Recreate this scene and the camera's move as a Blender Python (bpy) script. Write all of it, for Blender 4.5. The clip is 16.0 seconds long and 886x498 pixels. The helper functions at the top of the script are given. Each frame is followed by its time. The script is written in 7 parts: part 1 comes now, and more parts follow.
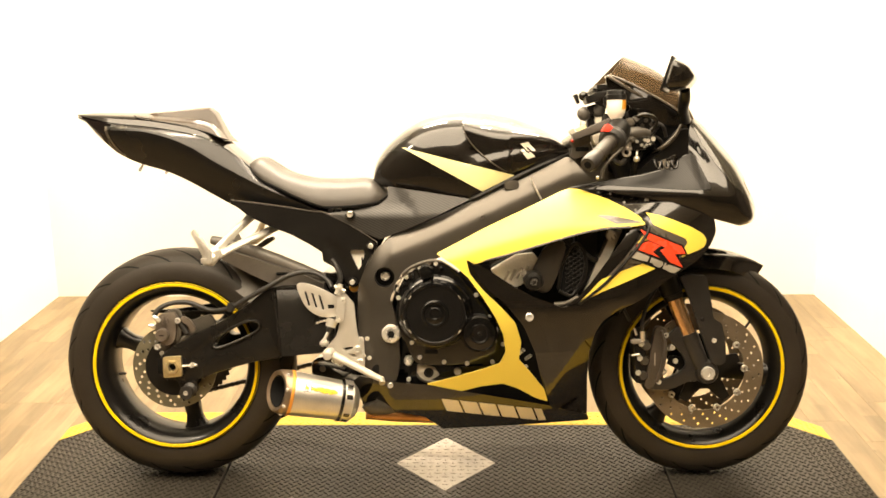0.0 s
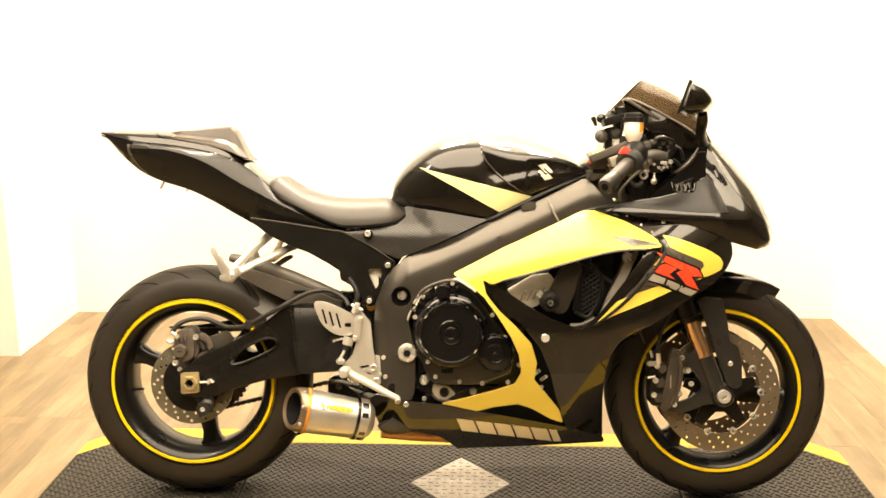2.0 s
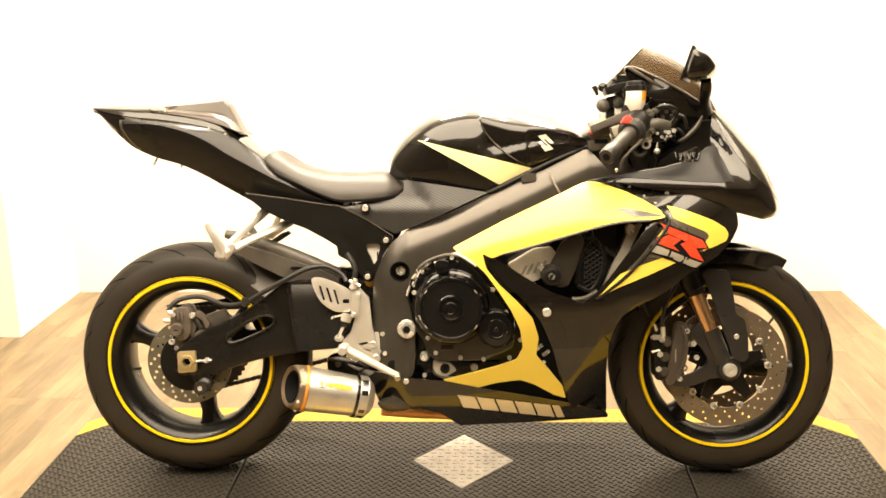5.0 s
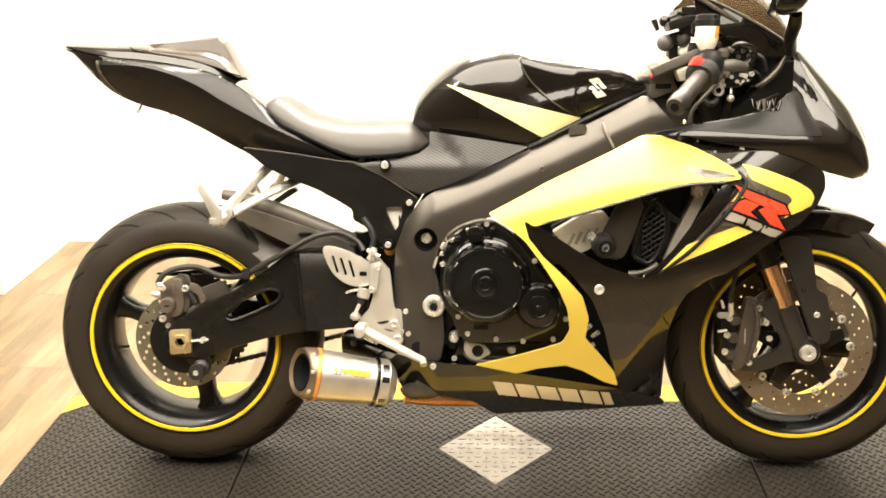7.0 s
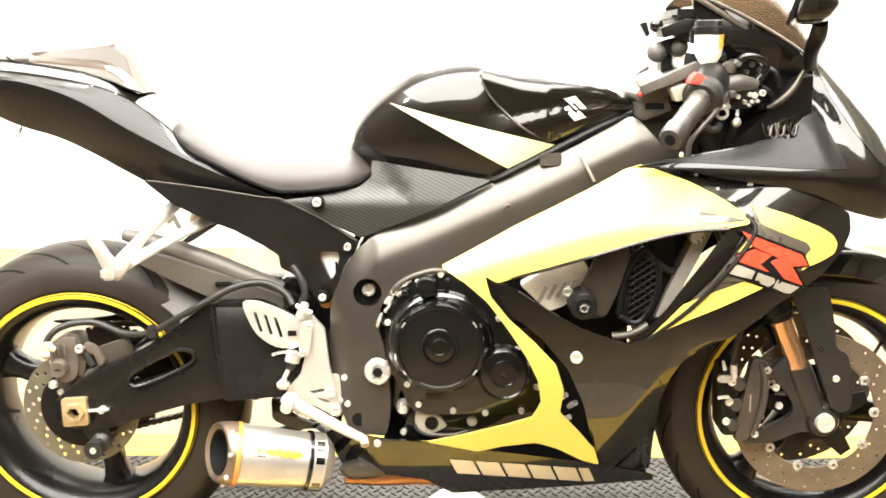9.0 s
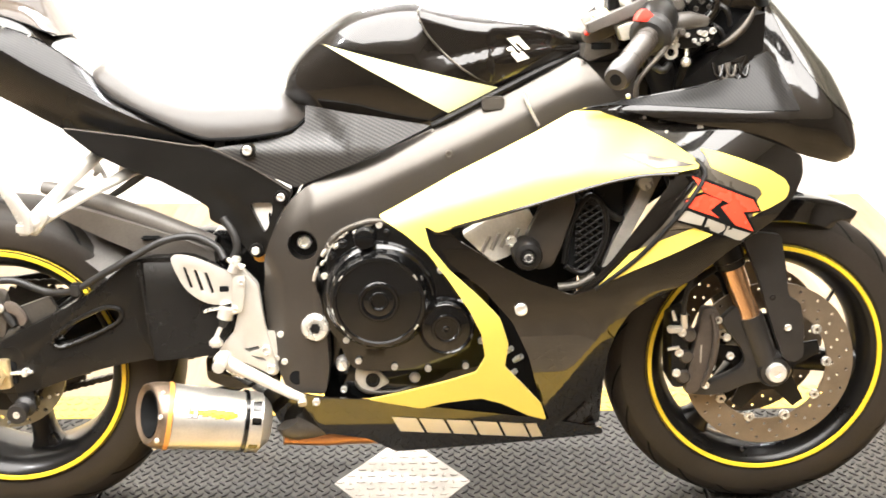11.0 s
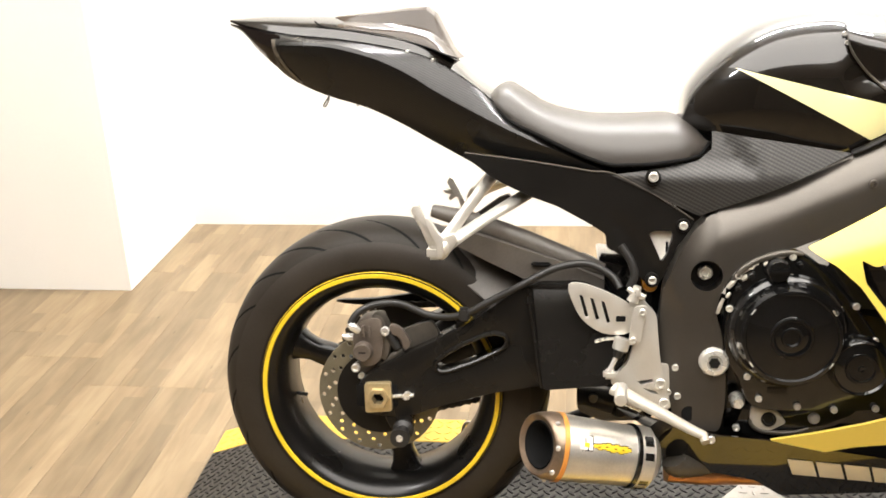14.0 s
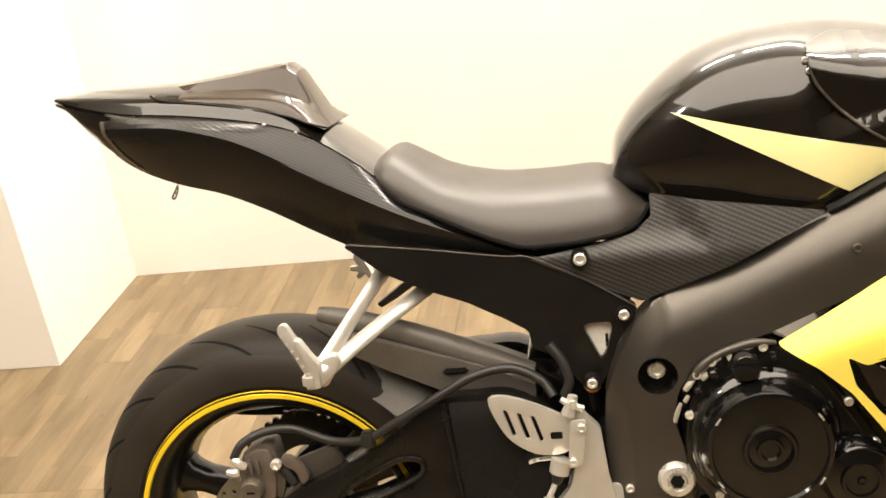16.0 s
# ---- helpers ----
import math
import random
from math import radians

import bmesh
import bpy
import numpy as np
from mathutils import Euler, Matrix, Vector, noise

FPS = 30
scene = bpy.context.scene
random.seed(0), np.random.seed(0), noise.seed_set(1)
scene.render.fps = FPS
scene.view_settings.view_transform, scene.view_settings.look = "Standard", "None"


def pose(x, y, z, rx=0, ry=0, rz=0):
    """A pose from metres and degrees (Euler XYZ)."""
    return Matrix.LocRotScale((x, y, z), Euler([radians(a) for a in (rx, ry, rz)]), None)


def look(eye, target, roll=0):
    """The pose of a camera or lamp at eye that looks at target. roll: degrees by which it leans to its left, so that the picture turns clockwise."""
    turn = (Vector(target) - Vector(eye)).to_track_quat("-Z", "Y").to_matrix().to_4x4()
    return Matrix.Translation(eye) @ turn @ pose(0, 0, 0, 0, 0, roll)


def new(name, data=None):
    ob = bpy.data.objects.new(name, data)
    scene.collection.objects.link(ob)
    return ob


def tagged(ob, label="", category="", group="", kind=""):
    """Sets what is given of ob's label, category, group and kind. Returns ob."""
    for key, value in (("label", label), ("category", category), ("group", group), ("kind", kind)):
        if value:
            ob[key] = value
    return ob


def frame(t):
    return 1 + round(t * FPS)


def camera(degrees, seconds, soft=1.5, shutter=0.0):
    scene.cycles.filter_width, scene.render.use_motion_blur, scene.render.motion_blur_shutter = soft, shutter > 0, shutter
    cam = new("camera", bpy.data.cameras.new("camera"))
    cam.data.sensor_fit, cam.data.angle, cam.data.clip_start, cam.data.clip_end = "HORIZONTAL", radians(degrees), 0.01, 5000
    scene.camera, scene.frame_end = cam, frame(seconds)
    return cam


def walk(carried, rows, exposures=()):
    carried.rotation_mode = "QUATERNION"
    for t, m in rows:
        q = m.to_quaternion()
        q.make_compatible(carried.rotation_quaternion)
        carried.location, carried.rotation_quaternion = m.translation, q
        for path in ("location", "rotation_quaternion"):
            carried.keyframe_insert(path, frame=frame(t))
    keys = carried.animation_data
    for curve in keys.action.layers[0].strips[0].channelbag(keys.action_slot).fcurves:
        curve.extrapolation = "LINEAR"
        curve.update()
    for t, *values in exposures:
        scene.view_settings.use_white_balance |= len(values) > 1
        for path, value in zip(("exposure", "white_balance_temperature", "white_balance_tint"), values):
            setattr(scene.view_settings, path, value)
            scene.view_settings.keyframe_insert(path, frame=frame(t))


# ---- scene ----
cam = camera(47.2, 16.0, soft=1.6, shutter=0.4)
PATH = [
    (0, (0.06, -2.552, 1.303), (0.023, -0.618, 0.793), -0.5),
    (0.5, (0.059, -2.553, 1.304), (0.017, -0.615, 0.811), -0.0),
    (1, (0.058, -2.556, 1.304), (0.01, -0.617, 0.817), -0.3),
    (1.5, (0.059, -2.559, 1.306), (0.004, -0.619, 0.825), -0.1),
    (2, (0.061, -2.565, 1.307), (-0.01, -0.623, 0.835), -0.1),
    (2.5, (0.062, -2.565, 1.307), (-0.002, -0.624, 0.83), 0.1),
    (3, (0.066, -2.56, 1.312), (0.003, -0.615, 0.851), 0.4),
    (3.2, (0.063, -2.561, 1.312), (-0.01, -0.616, 0.854), -0.0),
    (5.3, (0.087, -2.491, 1.278), (-0.002, -0.561, 0.761), -0.9),
    (5.5, (0.09, -2.459, 1.274), (-0.026, -0.53, 0.761), -0.4),
    (6, (0.111, -2.367, 1.262), (-0.105, -0.469, 0.67), -0.8),
    (6.5, (0.057, -2.261, 1.253), (-0.116, -0.384, 0.585), -0.8),
    (7, (0.01, -2.143, 1.27), (-0.091, -0.255, 0.617), -1.0),
    (7.5, (-0.018, -2.059, 1.288), (-0.065, -0.178, 0.608), 0.4),
    (8, (0.005, -1.957, 1.276), (-0.041, -0.104, 0.527), -0.3),
    (8.5, (0.033, -1.828, 1.296), (-0.063, 0.032, 0.569), -1.8),
    (9, (0.057, -1.726, 1.298), (-0.009, 0.138, 0.576), -0.9),
    (9.5, (0.082, -1.678, 1.289), (0.135, 0.17, 0.526), -0.4),
    (9.7, (0.081, -1.651, 1.288), (0.252, 0.178, 0.497), -0.1),
    (11.8, (0.098, -1.668, 1.243), (-0.009, 0.16, 0.44), 0.2),
    (12, (0.017, -1.681, 1.245), (-0.101, 0.151, 0.45), 1.0),
    (12.5, (-0.111, -1.667, 1.247), (-0.384, 0.157, 0.474), -0.3),
    (13, (-0.236, -1.661, 1.248), (-0.556, 0.167, 0.501), -0.9),
    (13.5, (-0.314, -1.65, 1.249), (-0.599, 0.175, 0.481), -2.0),
    (14, (-0.353, -1.627, 1.258), (-0.608, 0.207, 0.503), -2.5),
    (14.5, (-0.347, -1.568, 1.281), (-0.536, 0.277, 0.532), -4.2),
    (15, (-0.295, -1.456, 1.293), (-0.532, 0.389, 0.557), -6.9),
    (15.5, (-0.23, -1.324, 1.297), (-0.529, 0.5, 0.534), -5.8),
    (16, (-0.209, -1.225, 1.289), (-0.498, 0.585, 0.487), -8.2),
]
EXPO = [(0, -0.1, 8250, 12), (3, -0.08, 8250, 12), (5.5, 0.0, 7750, 12), (7, 0.13, 6800, 10), (8, 0.55, 6350, 10), (8.5, 0.75, 6250, 10), (9, 0.84, 6100, 10), (9.5, 0.8, 5950, 10), (12, 0.76, 5950, 13), (12.5, 0.7, 5950, 13), (13, 0.35, 5800, 10), (13.5, 0.05, 5950, 11), (14, -0.24, 6100, 12), (15, -0.49, 6500, 12), (16, -0.62, 6950, 13)]
walk(cam, [(t, look(eye, target, roll)) for t, eye, target, roll in PATH], EXPO)

# ---- light ----
world = bpy.data.worlds.new("room_world")
world.use_nodes = True
scene.world = world
world.node_tree.nodes["Background"].inputs[0].default_value = (0.9, 0.87, 0.8, 1)
world.node_tree.nodes["Background"].inputs[1].default_value = 0.02
FLOOR, CEIL = -0.06, 3.0


def area_lamp(name, place, target, size, size_y, watts, colour):
    lamp = bpy.data.lights.new(name, "AREA")
    lamp.shape, lamp.size, lamp.size_y, lamp.energy, lamp.color = "RECTANGLE", size, size_y, watts, colour
    ob = new(name, lamp)
    ob.matrix_world = look(place, target)
    return ob


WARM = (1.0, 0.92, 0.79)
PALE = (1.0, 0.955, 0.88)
# no fixture is in view: wall washers and soft panel are added sources
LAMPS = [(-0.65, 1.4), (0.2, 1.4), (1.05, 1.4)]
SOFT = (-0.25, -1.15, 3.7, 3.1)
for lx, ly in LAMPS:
    area_lamp("added_wall_washer", (lx, ly, CEIL - 0.09), (lx, ly + 0.15, 0), 0.7, 0.07, 68, PALE)
area_lamp("added_soft_light", (SOFT[0], SOFT[1], CEIL - 0.09), (SOFT[0], SOFT[1] + 0.001, 0), SOFT[2], SOFT[3], 138, WARM)
# unseen fill lamp, added to brighten the wall left of the alcove
area_lamp("wall_fill_light", (-2.3, -1.0, CEIL - 0.19), (-2.3, 1.2, 1.2), 0.3, 0.3, 38, PALE)

# ---- materials ----


def material(name):
    m = bpy.data.materials.new(name)
    m.use_nodes = True
    return m, m.node_tree.nodes, m.node_tree.links, m.node_tree.nodes["Principled BSDF"]


def paint(name, colour, rough=0.5, metal=0.0, coat=0.0, vary=0.12, scale=18.0, fine=160.0, bump=0.05, rough_vary=0.12, coat_rough=0.05, spec=0.5):
    """Colour with two scales of variation, varied gloss and fine relief."""
    m, n, l, b = material(name)
    co = n.new("ShaderNodeTexCoord")
    big = n.new("ShaderNodeTexNoise")
    big.inputs["Scale"].default_value, big.inputs["Detail"].default_value = scale, 5
    small = n.new("ShaderNodeTexNoise")
    small.inputs["Scale"].default_value, small.inputs["Detail"].default_value = fine, 3
    l.new(co.outputs["Object"], big.inputs["Vector"])
    l.new(co.outputs["Object"], small.inputs["Vector"])
    add = n.new("ShaderNodeMath")
    add.operation = "MULTIPLY_ADD"
    l.new(small.outputs["Fac"], add.inputs[0])
    add.inputs[1].default_value = 0.4
    l.new(big.outputs["Fac"], add.inputs[2])
    ramp = n.new("ShaderNodeMapRange")
    ramp.inputs["From Min"].default_value, ramp.inputs["From Max"].default_value = 0.4, 1.0
    ramp.inputs["To Min"].default_value, ramp.inputs["To Max"].default_value = 1 - vary, 1 + vary
    l.new(add.outputs[0], ramp.inputs["Value"])
    mul = n.new("ShaderNodeVectorMath")
    mul.operation = "SCALE"
    mul.inputs[0].default_value = colour
    l.new(ramp.outputs[0], mul.inputs["Scale"])
    l.new(mul.outputs[0], b.inputs["Base Color"])
    rr = n.new("ShaderNodeMapRange")
    rr.inputs["From Min"].default_value, rr.inputs["From Max"].default_value = 0.3, 0.75
    rr.inputs["To Min"].default_value, rr.inputs["To Max"].default_value = max(0.02, rough - rough_vary * rough), rough + rough_vary * rough
    l.new(big.outputs["Fac"], rr.inputs["Value"])
    l.new(rr.outputs[0], b.inputs["Roughness"])
    b.inputs["Metallic"].default_value = metal
    b.inputs["Coat Weight"].default_value = coat
    b.inputs["Coat Roughness"].default_value = coat_rough
    b.inputs["Specular IOR Level"].default_value = spec
    if bump:
        bu = n.new("ShaderNodeBump")
        bu.inputs["Strength"].default_value, bu.inputs["Distance"].default_value = bump, 0.002
        l.new(small.outputs["Fac"], bu.inputs["Height"])
        l.new(bu.outputs[0], b.inputs["Normal"])
    return m


def carbon_weave(name, pitch, rough=0.3, tone=1.0, hand=1.0, relief=0.3, spec=0.4, lacquer=0.3):
    """Twill carbon fibre under lacquer: diagonal ribs with a cross weave."""
    m, n, l, b = material(name)
    co = n.new("ShaderNodeTexCoord")
    sep = n.new("ShaderNodeSeparateXYZ")
    l.new(co.outputs["Object"], sep.inputs[0])

    def wave(kx, kz, scale):
        a = n.new("ShaderNodeMath")
        a.operation = "MULTIPLY"
        l.new(sep.outputs["X"], a.inputs[0])
        a.inputs[1].default_value = kx * scale
        c = n.new("ShaderNodeMath")
        c.operation = "MULTIPLY_ADD"
        l.new(sep.outputs["Z"], c.inputs[0])
        c.inputs[1].default_value = kz * scale
        l.new(a.outputs[0], c.inputs[2])
        s = n.new("ShaderNodeMath")
        s.operation = "SINE"
        l.new(c.outputs[0], s.inputs[0])
        return s

    rib, cross = wave(0.45 * hand if hand > 0 else 0.75, 0.9 if hand > 0 else 0.65, 2 * math.pi / pitch), wave(0.9, -0.45, 2 * math.pi / (pitch * 0.9))
    mix = n.new("ShaderNodeMath")
    mix.operation = "MULTIPLY_ADD"
    l.new(cross.outputs[0], mix.inputs[0])
    mix.inputs[1].default_value = 0.25
    l.new(rib.outputs[0], mix.inputs[2])
    noi = n.new("ShaderNodeTexNoise")
    noi.inputs["Scale"].default_value = 9
    l.new(co.outputs["Object"], noi.inputs["Vector"])
    cr_ = n.new("ShaderNodeValToRGB")
    cr_.color_ramp.elements[0].position, cr_.color_ramp.elements[0].color = 0.1, (0.006 * tone, 0.006 * tone, 0.006 * tone, 1)
    cr_.color_ramp.elements[1].position, cr_.color_ramp.elements[1].color = 0.95, (0.034 * tone, 0.031 * tone, 0.027 * tone, 1)
    mr = n.new("ShaderNodeMapRange")
    mr.inputs["From Min"].default_value, mr.inputs["From Max"].default_value = -1.2, 1.2
    l.new(mix.outputs[0], mr.inputs["Value"])
    l.new(mr.outputs[0], cr_.inputs[0])
    l.new(cr_.outputs[0], b.inputs["Base Color"])
    rr = n.new("ShaderNodeMapRange")
    rr.inputs["To Min"].default_value, rr.inputs["To Max"].default_value = rough * 0.8, rough * 1.3
    l.new(noi.outputs["Fac"], rr.inputs["Value"])
    l.new(rr.outputs[0], b.inputs["Roughness"])
    b.inputs["Coat Weight"].default_value, b.inputs["Coat Roughness"].default_value = 0.35, lacquer
    b.inputs["Specular IOR Level"].default_value = spec
    bu = n.new("ShaderNodeBump")
    bu.inputs["Strength"].default_value, bu.inputs["Distance"].default_value = relief, 0.0008
    l.new(mr.outputs[0], bu.inputs["Height"])
    l.new(bu.outputs[0], b.inputs["Normal"])
    return m


def plank_wood(name):
    """Oak-look vinyl planks: grain along y, knots, colour by plank."""
    m, n, l, b = material(name)
    co = n.new("ShaderNodeTexCoord")
    info = n.new("ShaderNodeObjectInfo")
    off = n.new("ShaderNodeVectorMath")
    off.operation = "MULTIPLY_ADD"
    comb = n.new("ShaderNodeCombineXYZ")
    for i in range(3):
        l.new(info.outputs["Random"], comb.inputs[i])
    l.new(comb.outputs[0], off.inputs[0])
    off.inputs[1].default_value = (13.0, 37.0, 5.0)
    l.new(co.outputs["Object"], off.inputs[2])
    mp = n.new("ShaderNodeMapping")
    mp.inputs["Scale"].default_value = (22, 2.2, 1)
    l.new(off.outputs[0], mp.inputs[0])
    g = n.new("ShaderNodeTexNoise")
    g.inputs["Scale"].default_value, g.inputs["Detail"].default_value, g.inputs["Distortion"].default_value = 2.2, 8, 0.7
    l.new(mp.outputs[0], g.inputs["Vector"])
    mp2 = n.new("ShaderNodeMapping")
    mp2.inputs["Scale"].default_value = (7.0, 1.6, 1)
    l.new(off.outputs[0], mp2.inputs[0])
    g2 = n.new("ShaderNodeTexNoise")
    g2.inputs["Scale"].default_value, g2.inputs["Detail"].default_value = 2.6, 4
    l.new(mp2.outputs[0], g2.inputs["Vector"])
    ramp = n.new("ShaderNodeValToRGB")
    e = ramp.color_ramp.elements
    e[0].position, e[0].color = 0.3, (0.136, 0.094, 0.047, 1)
    e[1].position, e[1].color = 0.72, (0.248, 0.187, 0.106, 1)
    mid = e.new(0.5)
    mid.color = (0.191, 0.137, 0.076, 1)
    mixf = n.new("ShaderNodeMath")
    mixf.operation = "MULTIPLY_ADD"
    l.new(g.outputs["Fac"], mixf.inputs[0])
    mixf.inputs[1].default_value = 0.4
    sub = n.new("ShaderNodeMath")
    sub.operation = "MULTIPLY"
    l.new(g2.outputs["Fac"], sub.inputs[0])
    sub.inputs[1].default_value = 0.65
    l.new(sub.outputs[0], mixf.inputs[2])
    l.new(mixf.outputs[0], ramp.inputs[0])
    tone = n.new("ShaderNodeMapRange")
    tone.inputs["To Min"].default_value, tone.inputs["To Max"].default_value = 0.86, 1.1
    l.new(info.outputs["Random"], tone.inputs["Value"])
    flat = n.new("ShaderNodeSeparateXYZ")
    l.new(off.outputs[0], flat.inputs[0])
    turned = n.new("ShaderNodeCombineXYZ")
    wob = n.new("ShaderNodeMath")
    wob.operation = "MULTIPLY_ADD"
    l.new(g2.outputs["Fac"], wob.inputs[0])
    wob.inputs[1].default_value = 0.03
    l.new(flat.outputs["X"], wob.inputs[2])
    l.new(flat.outputs["Y"], turned.inputs["X"])
    l.new(wob.outputs[0], turned.inputs["Y"])
    stave = n.new("ShaderNodeTexBrick")
    stave.offset, stave.offset_frequency, stave.squash = 0.37, 2, 1.0
    for key, val in (("Scale", 1.0), ("Mortar Size", 0.0), ("Brick Width", 0.31), ("Row Height", 0.047)):
        stave.inputs[key].default_value = val
    stave.inputs["Color1"].default_value, stave.inputs["Color2"].default_value = (0.82, 0.82, 0.82, 1), (1.12, 1.12, 1.12, 1)
    l.new(turned.outputs[0], stave.inputs["Vector"])
    vor = n.new("ShaderNodeTexVoronoi")
    vor.inputs["Scale"].default_value = 3.1
    l.new(mp2.outputs[0], vor.inputs["Vector"])
    kn = n.new("ShaderNodeMapRange")
    kn.inputs["From Min"].default_value, kn.inputs["From Max"].default_value = 0.015, 0.06
    kn.inputs["To Min"].default_value = 0.45
    l.new(vor.outputs["Distance"], kn.inputs["Value"])
    both = n.new("ShaderNodeMath")
    both.operation = "MULTIPLY"
    l.new(tone.outputs[0], both.inputs[0])
    l.new(kn.outputs[0], both.inputs[1])
    sc = n.new("ShaderNodeVectorMath")
    sc.operation = "SCALE"
    l.new(ramp.outputs[0], sc.inputs[0])
    l.new(both.outputs[0], sc.inputs["Scale"])
    figure = n.new("ShaderNodeVectorMath")
    figure.operation = "MULTIPLY"
    l.new(sc.outputs[0], figure.inputs[0])
    l.new(stave.outputs["Color"], figure.inputs[1])
    l.new(figure.outputs[0], b.inputs["Base Color"])
    b.inputs["Roughness"].default_value = 0.42
    bu = n.new("ShaderNodeBump")
    bu.inputs["Strength"].default_value, bu.inputs["Distance"].default_value = 0.15, 0.001
    l.new(g.outputs["Fac"], bu.inputs["Height"])
    l.new(bu.outputs[0], b.inputs["Normal"])
    return m


def glow(name, colour, strength):
    m, n, l, b = material(name)
    b.inputs["Emission Color"].default_value, b.inputs["Emission Strength"].default_value = (*colour, 1), strength
    return m


def tread_rubber(name):
    """Tyre rubber: dusty, with slanting sipes across the crown."""
    # the brown tint stands for light bounced off the wooden floor
    m = paint(name, (0.021, 0.0172, 0.0132), 0.5, vary=0.3, scale=7, fine=220, bump=0.12, spec=0.2)
    return m


WALL = paint("white_wall_paint", (0.82, 0.8, 0.75), 0.55, vary=0.02, scale=3, fine=90, bump=0.04)
CEILING = paint("ceiling_paint", (0.74, 0.72, 0.67), 0.8, vary=0.03, scale=4, bump=0.05)
WOOD = plank_wood("oak_plank")
SEAM = paint("plank_gap", (0.15, 0.1, 0.052), 0.7)
BASEBOARD = paint("white_base", (0.78, 0.76, 0.7), 0.5, vary=0.03)
MAT = paint("dusty_tread_vinyl", (0.031, 0.0268, 0.0205), 0.44, vary=0.4, scale=5, fine=120, bump=0.06, spec=0.35)
MAT_YELLOW = paint("worn_yellow_paint", (0.6, 0.39, 0.042), 0.45, vary=0.28, scale=7, fine=150, bump=0.08)
TREAD_PLATE = paint("aluminium_tread_plate", (0.4, 0.37, 0.33), 0.5, metal=0.3, vary=0.24, scale=14, fine=200, bump=0.1)
FLAP = paint("tan_tread_plate", (0.4, 0.32, 0.23), 0.45, metal=0.4, vary=0.18, scale=12, fine=200, bump=0.08)
RISER = paint("brown_metal_riser", (0.3, 0.2, 0.1), 0.3, metal=0.3, vary=0.15, scale=6)
# lugs darker than the deck: shade on their near sides put into colour
MAT_BASE = paint("shaded_raised_tread", (0.018, 0.0165, 0.0145), 0.42, vary=0.3, scale=5, fine=140, bump=0.1, spec=0.25)
# near-black that stands for shade in gaps and holes; also black outlines
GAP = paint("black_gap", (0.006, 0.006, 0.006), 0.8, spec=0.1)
GLOSS = paint("gloss_black_paint", (0.0062, 0.005, 0.0038), 0.25, coat=1.0, vary=0.1, scale=6, bump=0.0, coat_rough=0.018, spec=0.15)
SATIN = paint("satin_black_plastic", (0.008, 0.0073, 0.0065), 0.34, vary=0.2, scale=20, fine=500, bump=0.06, spec=0.22)
FRAME = paint("dark_grey_frame_paint", (0.074, 0.066, 0.056), 0.36, metal=0.65, vary=0.14, scale=9, fine=420, bump=0.03, coat=0.35, coat_rough=0.22)
SWING = paint("black_anodised_swingarm", (0.0095, 0.0085, 0.0073), 0.27, metal=0.1, vary=0.2, scale=10, fine=300, bump=0.03, spec=0.36)
ENGINE = paint("black_engine_enamel", (0.004, 0.004, 0.004), 0.22, vary=0.2, scale=25, bump=0.0, coat=1.0, coat_rough=0.03, spec=0.25)
CAST = paint("cast_aluminium", (0.45, 0.42, 0.36), 0.42, metal=0.5, vary=0.2, scale=30, fine=260, bump=0.12)
DARK_CAST = paint("dull_grey_casting", (0.085, 0.075, 0.062), 0.42, metal=0.5, vary=0.25, scale=26, fine=240, bump=0.12)
SILVER = paint("bead_blasted_aluminium", (0.64, 0.615, 0.56), 0.38, metal=0.6, vary=0.07, scale=20, fine=400, bump=0.04)
STEEL = paint("bolt_steel", (0.72, 0.7, 0.64), 0.28, metal=0.6, vary=0.12, scale=60)
CHROME = paint("polished_steel", (0.82, 0.8, 0.75), 0.2, metal=0.6, vary=0.05)
DISC = paint("worn_disc_steel", (0.21, 0.168, 0.118), 0.36, metal=0.6, vary=0.22, scale=22, fine=320, bump=0.05)
REAR_DISC = paint("grey_disc_steel", (0.19, 0.175, 0.125), 0.36, metal=0.6, vary=0.2, scale=22, fine=320, bump=0.05)
GOLD = paint("gold_fork_tube", (0.74, 0.45, 0.24), 0.2, metal=0.9, vary=0.1)
BRASS = paint("bronze_axle_block", (0.62, 0.5, 0.28), 0.32, metal=0.7, vary=0.2, scale=40)
YELLOW = paint("yellow_bodywork_paint", (0.78, 0.61, 0.1), 0.42, coat=0.5, vary=0.03, scale=6, bump=0.0, coat_rough=0.34, spec=0.3)
YELLOW_TAPE = paint("yellow_rim_tape", (0.74, 0.52, 0.02), 0.32, vary=0.12, scale=20)
# yellow paled to stand for lamp glare on the tank stripe
TANK_STRIPE = paint("pale_yellow_and_glare", (0.86, 0.79, 0.4), 0.34, coat=0.8, vary=0.04, bump=0.0)
GREY_DECAL = paint("graphite_decal", (0.09, 0.078, 0.062), 0.28, coat=0.7, vary=0.1, bump=0.0, metal=0.2)
RED_DECAL = paint("red_decal", (0.82, 0.07, 0.03), 0.28, coat=0.5, vary=0.04, bump=0.0)
SILVER_DECAL = paint("silver_decal", (0.7, 0.66, 0.57), 0.35, metal=0.2, vary=0.06, bump=0.0)
BURNT = paint("heat_browned_steel", (0.23, 0.17, 0.12), 0.35, metal=0.7, vary=0.35, scale=24, fine=240, bump=0.06)
# casting paled in place of the light these shaded parts would get
LIT_CAST = paint("brightened_casting", (0.82, 0.79, 0.72), 0.45, metal=0.15, vary=0.2, scale=24, fine=220, bump=0.12)
